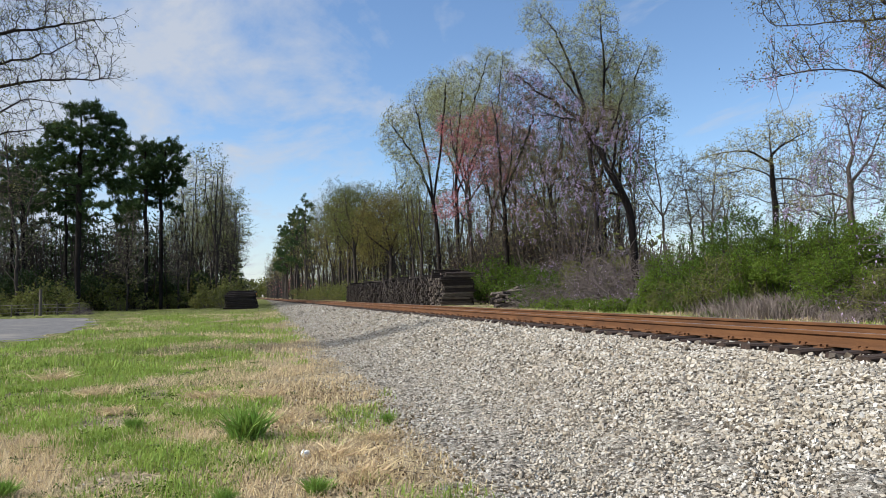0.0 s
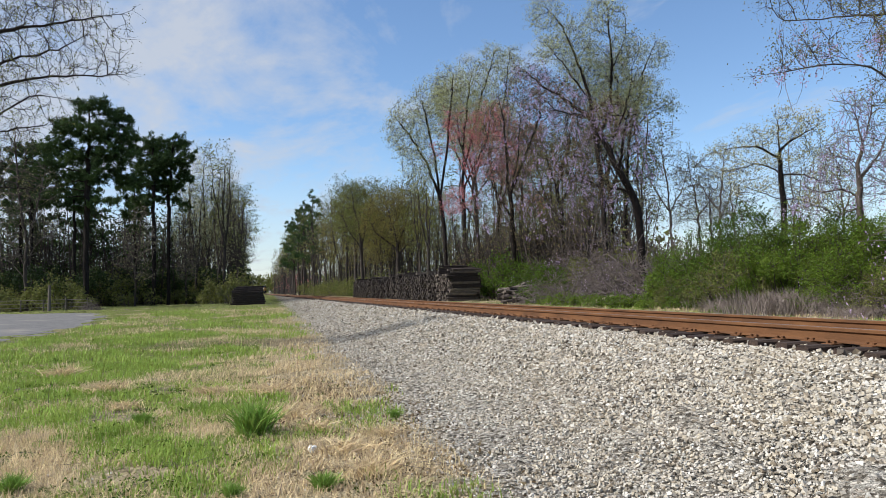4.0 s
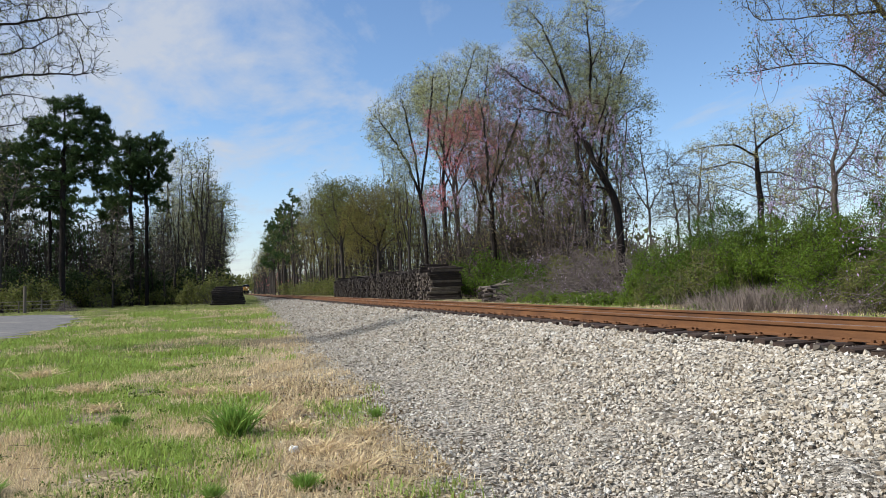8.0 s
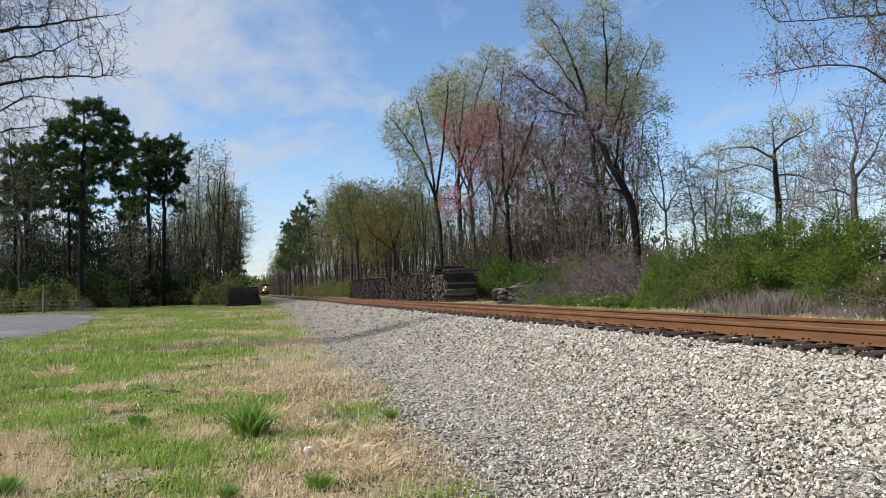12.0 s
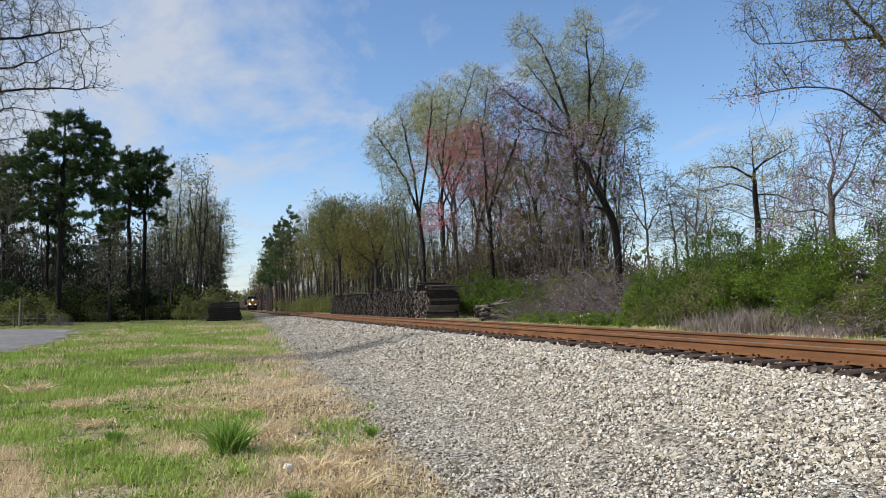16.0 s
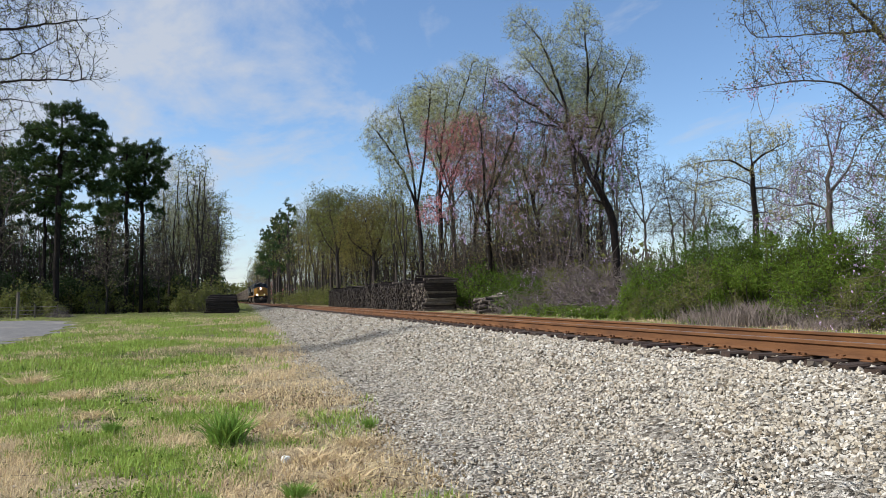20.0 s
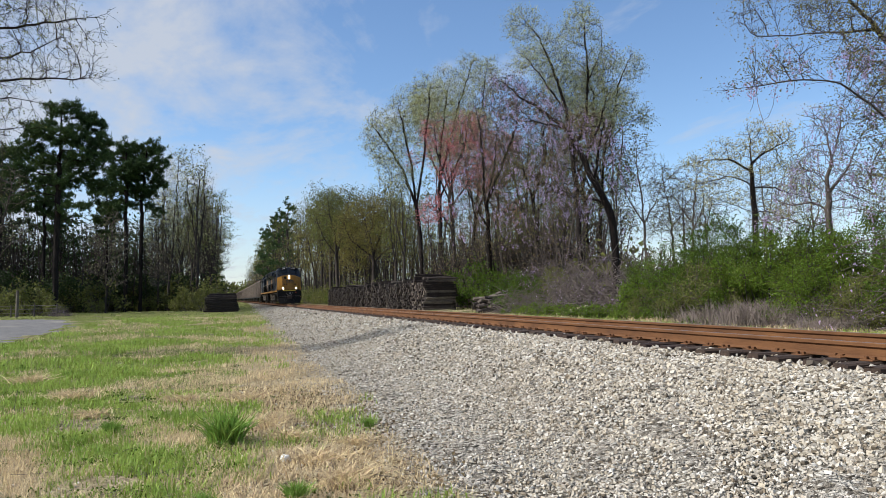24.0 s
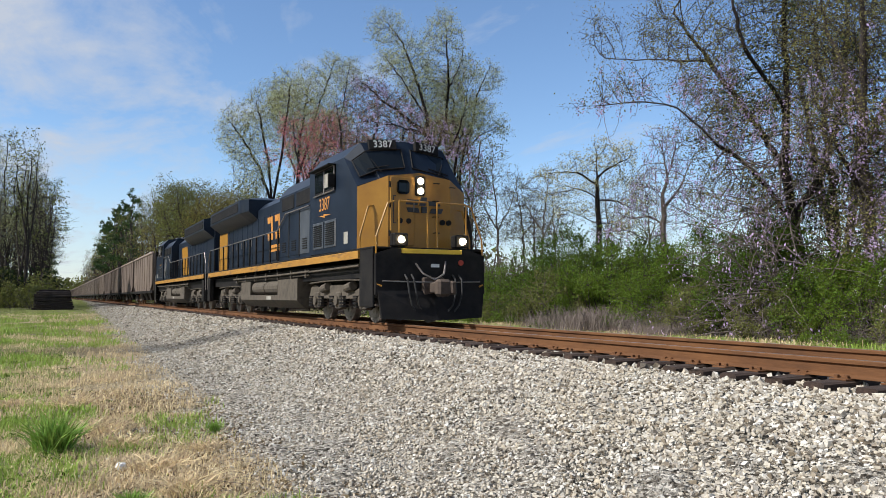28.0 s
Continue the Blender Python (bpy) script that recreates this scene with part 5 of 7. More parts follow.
p2 = put(tree("pine_tree", "tall dark pine beside the woods", 82,
               [[(-0.1, 0, -1.2), (-0, 0, 6.2), (0.1, 0, 13), (0.8, 0, 19.8)]],
               [(1, 0, 19.3, 1.8, 1.3, 0.9, 93), (-0.9, 1, 18.9, 2, 1.5, 1, 109), (2.4, -1, 17.5, 1.3, 1.1, 0.9, 70), (0.2, 0, 17, 2.3, 1.7, 1.1, 140), (-1, -1, 15.9, 1.7, 1.3, 0.9, 91), (1.2, 1, 15.2, 1.6, 1.3, 1, 88), (-0.3, 0, 14, 2.2, 1.6, 0.9, 114), (-1.8, 0, 12.9, 1.5, 1.1, 0.7, 33), (1.3, 0, 11.9, 1.6, 1.1, 0.7, 31)],
               0.22, BARK_BLACK, BARK_BLACK, NEEDLE, per=17, size=0.34, spread=0.03, step=0.5, fine=0.016, twigs=3, tl=0.6, rise=0.1, pine=True), -9.4, 95.0, 1, -14.6)
p3 = put(tree("pine_tree", "dark pine with a narrow rounded head", 86,
               [[(-0, 0, -1.1), (0.1, 0, 6.1), (0.1, 0, 13.5), (0.1, 0, 19)]],
               [(0.1, 0, 19.1, 1.6, 1.3, 0.9, 83), (-1.5, 1, 18.1, 1.5, 1.2, 0.9, 78), (1.6, -1, 17, 1.4, 1.1, 0.8, 62), (-0.5, 0, 16, 2, 1.5, 1.1, 119), (-1.2, -1, 14.1, 1.6, 1.2, 0.8, 70), (0.5, 1, 14.4, 1.7, 1.3, 0.8, 78), (-0.8, 0, 12, 2, 1.3, 0.7, 36)],
               0.22, BARK_BLACK, BARK_BLACK, NEEDLE, per=17, size=0.34, spread=0.03, step=0.5, fine=0.016, twigs=3, tl=0.6, rise=0.1, pine=True), -11.0, 93.8, 1, -14.6)
again(p2, -24.5, 96.0, 0.95, 200)
again(p1, -31.0, 92.0, 0.9, 30)
again(p3, -14.0, 101.0, 0.8, 90)
again(p3, -20.5, 99.0, 0.85, 200)
again(p3, -27.5, 103.0, 0.9, 300)
w1 = put(tree("bare_tree", "upright tree in a haze of yellow-green buds", 87,
               [[(-0.1, 0, -1.6), (-0.1, 0, 5), (-0.2, 0, 8.7)], [(-0.2, 0, 8.7), (-0.6, 0, 14.7), (-0.3, 0, 20.3)], [(-0.1, 0, 6.5), (1.3, 0, 12.4), (1.9, 0, 17.6)], [(-0.1, 0, 4.3), (-1.6, 0, 8.7), (-1.8, 0, 14)]],
               [(-0.3, 0, 18, 1.5, 2.3, 3.1, 217), (1.7, 0, 15.3, 1.5, 2.3, 3.1, 217), (-1.6, 0, 12.5, 1.6, 2.5, 3.3, 258), (0.4, 0, 10.2, 2.5, 3.1, 3.7, 445)],
               0.14, BARK_BROWN, BARK_BROWN, LEAF_PALE, per=2, size=0.09, spread=0.25, step=0.55, fine=0.015, tl=0.9, bare=0.2), -5.3, 102.7, 1, -14.6)
w2 = put(tree("bare_tree", "slender bare tree at the end of the wood", 88,
               [[(-0.1, 0, -1.8), (-0.2, 0, 4.2), (-0.2, 0, 7.2)], [(-0.2, 0, 7.2), (-0.6, 0, 11.8), (-0.3, 0, 15.6)], [(-0.1, 0, 5), (1.2, 0, 8.7), (1.9, 0, 11.7)], [(-0.2, 0, 3.5), (-1.5, 0, 7.3), (-1.8, 0, 10.3)]],
               [(-0.4, 0, 13.7, 1.2, 2, 2.7, 173), (1.4, 0, 9.5, 1.2, 2, 2.7, 173), (-1.4, 0, 8.8, 1.4, 2.2, 3, 217), (0, 0, 6.5, 2.1, 2.6, 3, 336), (2.4, 0, 6.8, 0.8, 1.4, 2.1, 81)],
               0.12, BARK_BROWN, BARK_BROWN, LEAF_PALE, per=1, size=0.09, spread=0.2, step=0.55, fine=0.015, tl=0.9, bare=0.5), -2.3, 103.9, 1, -14.6)
again(w1, -7.6, 104.5, 0.92, 90)
again(w2, -4.0, 108.0, 1.1, 200)
lb = put(tree("bare_tree", "bare brown tree at the edge of the wood", 83,
               [[(-0, 0, -0.6), (-0.1, 0, 4), (0, 0, 7.3)], [(0, 0, 7.3), (-0.8, 0, 11.1), (-1, 0, 15), (-1.3, 0, 18.3)], [(0, 0, 6.7), (1.1, 0, 10.5), (1.9, 0, 13.8)], [(-0.1, 0, 4), (-1.6, 0, 6.8), (-3.2, 0, 8.5)], [(-0, 0, 5.1), (1.6, 0, 6.9), (3, 0, 7.7)], [(-0.1, 0, 2.9), (-1.4, 0, 4.6), (-3, 0, 5.5)]],
               [(-1, 0, 16.1, 2, 2.3, 2.7, 211), (1.1, 0, 12.1, 2, 2.3, 2.7, 211), (-2.1, 0, 11.7, 2.2, 2.7, 3.3, 281), (0, 0, 8.3, 3, 2.6, 2.2, 259), (2.2, 0, 7.7, 2, 1.7, 1.4, 108), (-1.6, 0, 5.7, 2.7, 2, 1.3, 140)],
               0.17, BARK_BROWN, BARK_GREY, LEAF_PALE, per=1, size=0.07, spread=0.15, step=0.55, fine=0.016, tl=0.9, bare=0.7), -20.8, 79.8, 1, -14.6)
again(lb, -28.5, 84.0, 0.95, 80)
again(lb, -12.5, 90.0, 0.62, 190)
again(lb, -7.5, 95.0, 0.6, 100)
# dark-leaved filling, put in so the wood's inside reads as shaded
dk = put(tagged(bush("dark_shrub", 85, 7, 5, 4.6, LEAF_DARK, BARK_BROWN, 26, 100, 0.17, 0.9), "dark-leaved shrub added to deepen the wood's shade", "shrub"), -21.5, 84.0)
for i in range(15):
    again(dk, -46 + i * 3.1, 97 + (i * 7) % 9, 0.9 + 0.1 * (i % 4), i * 53)
yb = put(tagged(bush("yellow_green_shrub", 84, 7, 5, 2.8, LEAF_OLIVE, BARK_GREY, 30, 130, 0.13, 0.75), "yellow-green shrub at the wood's edge", "shrub"), -18.2, 79.0)
again(yb, -23.5, 80.5, 0.9, 120)
again(yb, -3.4, 92.0, 0.95, 60)
again(yb, -7.2, 97.0, 0.8, 200)
for i, yy in enumerate((104, 122, 146, 176, 212)):
    again(shf, 20.6 + 0.1 * i, yy, 0.6 + 0.06 * i, i * 70)
again(ol, -1.6, 84.0, 1.0, 10)
again(us, -1.2, 90.0, 1.0, 50)
again(us, -5.0, 96.0, 1.1, 50)
again(us, -13.0, 92.0, 1.0, 150)
again(us, -28.0, 88.0, 1.1, 150)

# ---- the coal train ----
BLUE = surface("dark_blue_engine_paint", [(0.3, (0.005, 0.010, 0.020)), (0.7, (0.012, 0.020, 0.036))], 1.3, 0.42, 0, 0.05, 30, spots=((0.024, 0.027, 0.032), 1.6, 0.6), stretch=(1, 1, 0.5), spec=0.25)
GREYBLUE = surface("faded_grey_blue_paint", [(0.3, (0.03, 0.038, 0.05)), (0.7, (0.065, 0.075, 0.09))], 1.5, 0.5, 0, 0.05, 30, spots=((0.14, 0.13, 0.12), 1.8, 0.56), stretch=(1, 1, 0.5))
GOLD = surface("golden_engine_paint", [(0.3, (0.27, 0.125, 0.013)), (0.7, (0.36, 0.18, 0.022))], 1.4, 0.42, 0, 0.04, 30, spots=((0.24, 0.12, 0.025), 2.2, 0.6))
SILL = surface("weathered_yellow_sill", [(0.3, (0.27, 0.125, 0.018)), (0.7, (0.40, 0.205, 0.03))], 2.5, 0.6, 0, 0.1, 30, spots=((0.12, 0.065, 0.03), 3.0, 0.55), stretch=(1, 0.5, 3))
BLACK = surface("black_underframe_paint", [(0.3, (0.007, 0.007, 0.008)), (0.7, (0.020, 0.018, 0.017))], 3, 0.6, 0, 0.2, 30, spots=((0.032, 0.027, 0.022), 2.5, 0.66), spec=0.15)
DUSTY = surface("dusty_grey_running_gear", [(0.25, (0.034, 0.028, 0.021)), (0.7, (0.115, 0.094, 0.070))], 3, 0.85, 0, 0.3, 30, spots=((0.045, 0.036, 0.027), 3.0, 0.55))
STEEL = surface("bare_steel", two((0.16, 0.14, 0.13), (0.32, 0.29, 0.27)), 4, 0.45, 0.7, 0.1)
HOSE = surface("rubber_hose", two((0.012, 0.012, 0.012), (0.03, 0.03, 0.03)), 5, 0.7, 0, 0.1)
SAFETY = surface("bright_yellow_paint", two((0.60, 0.40, 0.03), (0.72, 0.50, 0.05)), 4, 0.5, 0, 0)
WHITE_P = surface("white_lettering", two((0.62, 0.62, 0.60), (0.75, 0.75, 0.73)), 6, 0.6, 0, 0)
SILL_GREY = surface("grimy_cream_notice", two((0.22, 0.21, 0.18), (0.36, 0.34, 0.30)), 5, 0.7, 0, 0)
ORANGE_P = surface("orange_lettering", two((0.42, 0.17, 0.03), (0.52, 0.23, 0.04)), 6, 0.6, 0, 0)
DARK_P = surface("dark_mark", two((0.02, 0.022, 0.028), (0.035, 0.036, 0.04)), 6, 0.6, 0, 0)
RED_P = surface("red_paint", two((0.25, 0.03, 0.02), (0.36, 0.05, 0.03)), 6, 0.6, 0, 0)
COUPLER = surface("rusty_coupler", two((0.035, 0.025, 0.02), (0.09, 0.065, 0.05)), 5, 0.85, 0, 0.3)
CAB_GLASS = glass("dark_cab_glass", (0.008, 0.011, 0.014), 0.25)
LAMP_ON = glow("lit_headlamp", (1.0, 0.80, 0.50), 36.0)
LAMP_OFF = glass("unlit_lamp", (0.5, 0.5, 0.48))
CAR_BROWN = surface("brown_coal_car_paint", [(0.25, (0.085, 0.062, 0.048)), (0.7, (0.155, 0.118, 0.094))], 1.1, 0.75, 0, 0.12, 14, 0.12, "object", (1, 0.6, 0.35), spots=((0.18, 0.145, 0.12), 1.2, 0.58))
CHORD = surface("worn_top_chord", two((0.20, 0.15, 0.12), (0.32, 0.26, 0.22)), 2, 0.7, 0, 0.1)


def writing(name, text, size, mt, parent, m, squeeze=1.0):
    cu = bpy.data.curves.new(name, "FONT")
    cu.body, cu.size, cu.align_x, cu.align_y, cu.extrude = text, size, "CENTER", "CENTER", 0.003
    tmp = bpy.data.objects.new(name, cu)
    scene.collection.objects.link(tmp)
    bpy.context.view_layer.update()
    me = bpy.data.meshes.new_from_object(tmp.evaluated_get(bpy.context.evaluated_depsgraph_get()))
    bpy.data.objects.remove(tmp)
    me.transform(m @ Matrix.Diagonal((squeeze, 1, 1, 1)))
    me.materials.clear()
    me.materials.append(mt)
    ob = new(name, me)
    ob.parent = parent
    return ob


def loft(bm, a, b):
    va, vb = [bm.verts.new(p) for p in a], [bm.verts.new(p) for p in b]
    n = len(a)
    bm.faces.new(va)
    bm.faces.new(vb[::-1])
    for i in range(n):
        bm.faces.new((va[i], vb[i], vb[(i + 1) % n], va[(i + 1) % n]))
    bmesh.ops.recalc_face_normals(bm, faces=bm.faces)


def wheel_mesh(r):
    bm = bmesh.new()
    for s in (-1, 1):
        x = s * 0.7525
        rod(bm, (x - 0.065, 0, 0), (x + 0.065, 0, 0), r, seg=20)
        rod(bm, (x - s * 0.065, 0, 0), (x - s * 0.095, 0, 0), r + 0.026, seg=20)
        rod(bm, (x + s * 0.065, 0, 0), (x + s * 0.075, 0, 0), r * 0.82, r * 0.8, seg=20)
        rod(bm, (x + s * 0.06, 0, 0), (x + s * 0.16, 0, 0), 0.13, seg=10)
        for a in range(5):                         # lightening recesses
            q = a * 1.2566
            rod(bm, (x + s * 0.07, math.cos(q) * r * 0.5, math.sin(q) * r * 0.5), (x + s * 0.085, math.cos(q) * r * 0.5, math.sin(q) * r * 0.5), r * 0.14, seg=8)
    rod(bm, (-0.75, 0, 0), (0.75, 0, 0), 0.09, seg=6)
    return bm


def plain_wheel_mesh(r):
    bm = bmesh.new()
    for s in (-1, 1):
        x = s * 0.7525
        rod(bm, (x - 0.065, 0, 0), (x + 0.065, 0, 0), r, seg=14)
        rod(bm, (x + s * 0.06, 0, 0), (x + s * 0.16, 0, 0), 0.12, seg=6)
    rod(bm, (-0.72, 0, 0), (0.72, 0, 0), 0.08, seg=5)
    return bm


def engine_truck(eng, y0):
    """Three-axle truck: cast side frames, springs, brake cylinders; returns its wheelsets."""
    sets = []
    ys = [y0 + d for d in (-1.86, 0.0, 1.86)]
    for y in ys:
        w = part("wheelset", wheel_mesh(0.533), STEEL, eng, "steel wheels on one axle")
        w.matrix_basis = pose(0, y, 0.533)
        sets.append(w)
    for s in (-1, 1):
        bm = bmesh.new()
        o = [(-2.75, 0.62), (-2.5, 0.95), (-2.1, 1.02), (-1.2, 0.80), (-0.75, 0.98), (0.75, 0.98), (1.2, 0.80), (2.1, 1.02), (2.5, 0.95), (2.75, 0.62),
             (2.2, 0.62), (2.1, 0.42), (1.6, 0.42), (1.5, 0.62), (0.4, 0.60), (0.3, 0.40), (-0.3, 0.40), (-0.4, 0.60), (-1.5, 0.62), (-1.6, 0.42), (-2.1, 0.42), (-2.2, 0.62)]
        prism(bm, [(u + y0, v) for u, v in o], s * 1.12, s * 1.02, "x")
        fr = part("truck_frame", bm, DUSTY, eng, "dusty grey cast truck frame")
        for y in ys:
            bm = bmesh.new()
            box(bm, s * 1.06 - 0.12, s * 1.06 + 0.12, y - 0.2, y + 0.2, 0.32, 0.80, 0.04)
            rod(bm, (s * 1.06, y, 0.55), (s * 1.24, y, 0.55), 0.14, seg=10)
            part("axle_box", bm, DUSTY, fr)
            for d in (-0.42, 0.42):
                bm = bmesh.new()
                for k in range(4):
                    rod(bm, (s * 1.13, y + d, 0.38 + k * 0.085), (s * 1.13, y + d, 0.43 + k * 0.085), 0.13, seg=10)
                part("coil_spring", bm, BLACK, fr, "black coil spring")
        bm = bmesh.new()
        for d in (-1.0, 1.0):
            rod(bm, (s * 1.16, y0 + d - 0.2, 0.95), (s * 1.16, y0 + d + 0.3, 0.88), 0.12, seg=10)
        pipe(bm, [(s * 1.2, y0 - 2.4, 1.06), (s * 1.22, y0 - 0.8, 1.10), (s * 1.22, y0 + 0.8, 1.10), (s * 1.2, y0 + 2.4, 1.06)], 0.025)
        part("brake_cylinder", bm, DUSTY, fr)
    return sets


def locomotive(label, lead):
    """A six-axle road engine, nose towards -y, its nose face at y = 0 and rail top at z = 0."""
    eng = empty("locomotive")
    tagged(eng, label, "locomotive")
    sets = engine_truck(eng, 2.75) + engine_truck(eng, 16.75)
    # frame, deck and yellow sill
    bm = bmesh.new()
    box(bm, -1.25, 1.25, -0.55, 20.5, 1.12, 1.5)
    for y in (2.75, 16.75):
        box(bm, -0.8, 0.8, y - 2.2, y + 2.2, 0.6, 1.12)
    part("underframe", bm, BLACK, eng)
    bm = bmesh.new()
    box(bm, -1.5, 1.5, -0.62, 20.6, 1.78, 1.83, 0.01)
    part("walkway", bm, BLACK, eng)
    for s in (-1, 1):
        bm = bmesh.new()
        box(bm, s * 1.5 - 0.03, s * 1.5 + 0.03, 0.28, 20.45, 1.58, 1.775, 0.008)
        part("sill_stripe", bm, SILL, eng, "yellow side sill with worn edge")
        bm = bmesh.new()
        y = 5.0
        while y < 15:
            box(bm, s * 1.36 - 0.03, s * 1.36 + 0.03, y, y + 0.1, 1.22, 1.5)
            y += 1.6
        pipe(bm, [(s * 1.4, 4.6, 1.40), (s * 1.42, 8, 1.37), (s * 1.42, 15, 1.37)], 0.035)
        pipe(bm, [(s * 1.34, 4.8, 1.30), (s * 1.34, 15, 1.27)], 0.025)
        pipe(bm, [(s * 1.4, 0.5, 1.42), (s * 1.4, 4.6, 1.38)], 0.03)
        part("air_pipe", bm, DUSTY, eng)
    # fuel tank with its two air reservoirs
    bm = bmesh.new()
    prism(bm, [(-1.42, 1.22), (-1.42, 0.55), (-1.15, 0.30), (1.15, 0.30), (1.42, 0.55), (1.42, 1.22)], 5.75, 8.05, "y")
    prism(bm, [(-1.42, 0.72), (-1.42, 0.55), (-1.15, 0.30), (1.15, 0.30), (1.42, 0.55), (1.42, 0.72)], 8.05, 12.0, "y")
    prism(bm, [(-0.85, 1.22), (-0.85, 0.72), (0.85, 0.72), (0.85, 1.22)], 8.05, 12.0, "y")
    prism(bm, [(-1.42, 1.22), (-1.42, 0.55), (-1.15, 0.30), (1.15, 0.30), (1.42, 0.55), (1.42, 1.22)], 12.0, 13.6, "y")
    tank = part("fuel_tank", bm, DUSTY, eng, "dusty grey fuel tank with bevelled bottom")
    for s in (-1, 1):
        for y in (8.2, 10.1):
            bm = bmesh.new()
            rod(bm, (s * 1.17, y, 0.98), (s * 1.17, y + 1.75, 0.98), 0.235, seg=14)
            rod(bm, (s * 1.17, y - 0.06, 0.98), (s * 1.17, y, 0.98), 0.14, 0.235, seg=14)
            part("air_reservoir", bm, DUSTY, tank)
        bm = bmesh.new()
        box(bm, s * 1.41 - 0.02, s * 1.41 + 0.02, 8.9, 9.5, 0.56, 0.68)
        part("fuel_gauge", bm, SILL_GREY, tank)
    # nose
    bm = bmesh.new()
    lo = [(-1.496, 0.42), (-0.85, 0), (0.85, 0), (1.496, 0.42), (1.48, 0.75), (-1.48, 0.75)]
    zt = [3.36, 3.62, 3.62, 3.36, 3.4, 3.4]
    a = [bm.verts.new((x, y, 1.83)) for x, y in lo]
    b = [bm.verts.new((x, y, z)) for (x, y), z in zip(lo, zt)]
    top = bm.verts.new((0, 0.0, 3.74))
    top2 = bm.verts.new((0, 0.66, 3.765))
    bm.faces.new(a)
    for i in range(6):
        j = (i + 1) % 6
        if i == 1:
            bm.faces.new((a[1], a[2], b[2], top, b[1]))
        else:
            bm.faces.new((a[i], a[j], b[j], b[i]))
    for tri in ((b[0], b[1], top2), (b[1], top, top2), (top, b[2], top2), (b[2], b[3], top2), (b[3], b[4], top2), (b[4], b[5], top2), (b[5], b[0], top2)):
        bm.faces.new(tri)
    bmesh.ops.recalc_face_normals(bm, faces=bm.faces)
    nose = part("nose", bm, GOLD if lead else BLUE, eng, "golden yellow faceted nose" if lead else "dark blue nose")
    bm = bmesh.new()
    box(bm, -0.80, -0.16, -0.035, 0.01, 1.92, 3.60, 0.01)
    door = part("nose_door", bm, GOLD if lead else BLUE, nose)
    bm = bmesh.new()
    box(bm, -0.64, -0.32, -0.05, -0.03, 3.18, 3.52, 0.06)
    part("door_window", bm, CAB_GLASS, door, "small dark window with rounded corners")
    for z in (2.2, 2.9, 3.4):
        bm = bmesh.new()
        rod(bm, (-0.83, -0.045, z - 0.07), (-0.83, -0.045, z + 0.07), 0.025, seg=6)
        part("hinge", bm, BLACK, door)
    bm = bmesh.new()
    pipe(bm, [(-0.2, -0.05, 2.75), (-0.2, -0.09, 2.77), (-0.2, -0.09, 3.0), (-0.2, -0.05, 3.02)], 0.013)
    part("door_handle", bm, STEEL, door)
    bm = bmesh.new()
    box(bm, -0.13, 0.13, -0.05, 0.05, 3.16, 3.66, 0.03)
    hb = part("headlamp_box", bm, BLACK, nose, "black headlamp box")
    for z in (3.28, 3.53):
        bm = bmesh.new()
        rod(bm, (0, -0.085, z), (0, -0.05, z), 0.074, 0.08, seg=18)
        part("headlamp", bm, LAMP_ON if lead else LAMP_OFF, hb, "lit round headlamp" if lead else "unlit round headlamp")
    for x, w in ((-0.55, 0.07), (-0.32, 0.07), (0.62, 0.07), (0.80, 0.07)):      # small sockets and lift eyes
        bm = bmesh.new()
        rod(bm, (x, -0.055, 2.52), (x, -0.0, 2.52), w, seg=10)
        part("socket", bm, BLACK, nose)
    for x, z in ((0.45, 3.5), (0.9, 3.42), (0.45, 2.25), (0.42, 3.05), (0.42, 2.65)):
        bm = bmesh.new()
        pipe(bm, [(x - 0.07, 0.0, z), (x - 0.07, -0.07, z), (x + 0.07, -0.07, z), (x + 0.07, 0.0, z)], 0.012)
        part("grab_iron", bm, BLACK, nose)
    bm = bmesh.new()
    prism(bm, [(-1.49, 1.835), (-0.86, 1.835), (-0.86, 1.9), (-1.49, 1.9)], 0.0, 0.02, "y")
    bm.free()
    if lead:                                     # the emblem, as plain dark shapes
        bm = bmesh.new()
        for x0, x1, z0, z1, k in ((-0.40, -0.08, 2.93, 3.06, 0.04), (-0.34, -0.02, 2.74, 2.86, -0.04), (-0.02, 0.14, 2.92, 3.13, 0.05), (0.04, 0.18, 2.74, 2.90, 0.0),
                                  (0.22, 0.56, 2.93, 3.04, -0.05), (0.26, 0.58, 2.74, 2.86, 0.06)):
            prism(bm, [(x0, z0), (x1, z0), (x1 + k, z1), (x0 + k, z1)], -0.047, -0.002, "y")
        part("emblem", bm, DARK_P, nose, "dark emblem shapes on the nose")
        bm = bmesh.new()
        for z in (3.12, 2.45):
            box(bm, -0.74, -0.66, -0.05, -0.03, z, z + 0.02)
        box(bm, -0.74, -0.72, -0.05, -0.03, 2.45, 3.12)
        part("emblem_bracket", bm, DARK_P, nose)
    # cab: section at the windscreen foot lofted to the brow, then straight to the rear
    foot = [(-1.5, 1.83), (1.5, 1.83), (1.5, 3.38), (0.85, 3.62), (0.0, 3.78), (-0.85, 3.62), (-1.5, 3.38)]
    s0 = [(x, y, z) for (x, z), y in zip(foot, (0.43, 0.43, 0.43, 0.52, 0.62, 0.52, 0.43))]
    brow = [(-1.5, 1.83), (1.5, 1.83), (1.5, 4.24), (1.18, 4.60), (0.0, 4.72), (-1.18, 4.60), (-1.5, 4.24)]
    s1 = [(x, y, z) for (x, z), y in zip(brow, (1.62, 1.62, 1.40, 1.08, 0.98, 1.08, 1.40))]
    bm = bmesh.new()
    loft(bm, s0, s1)
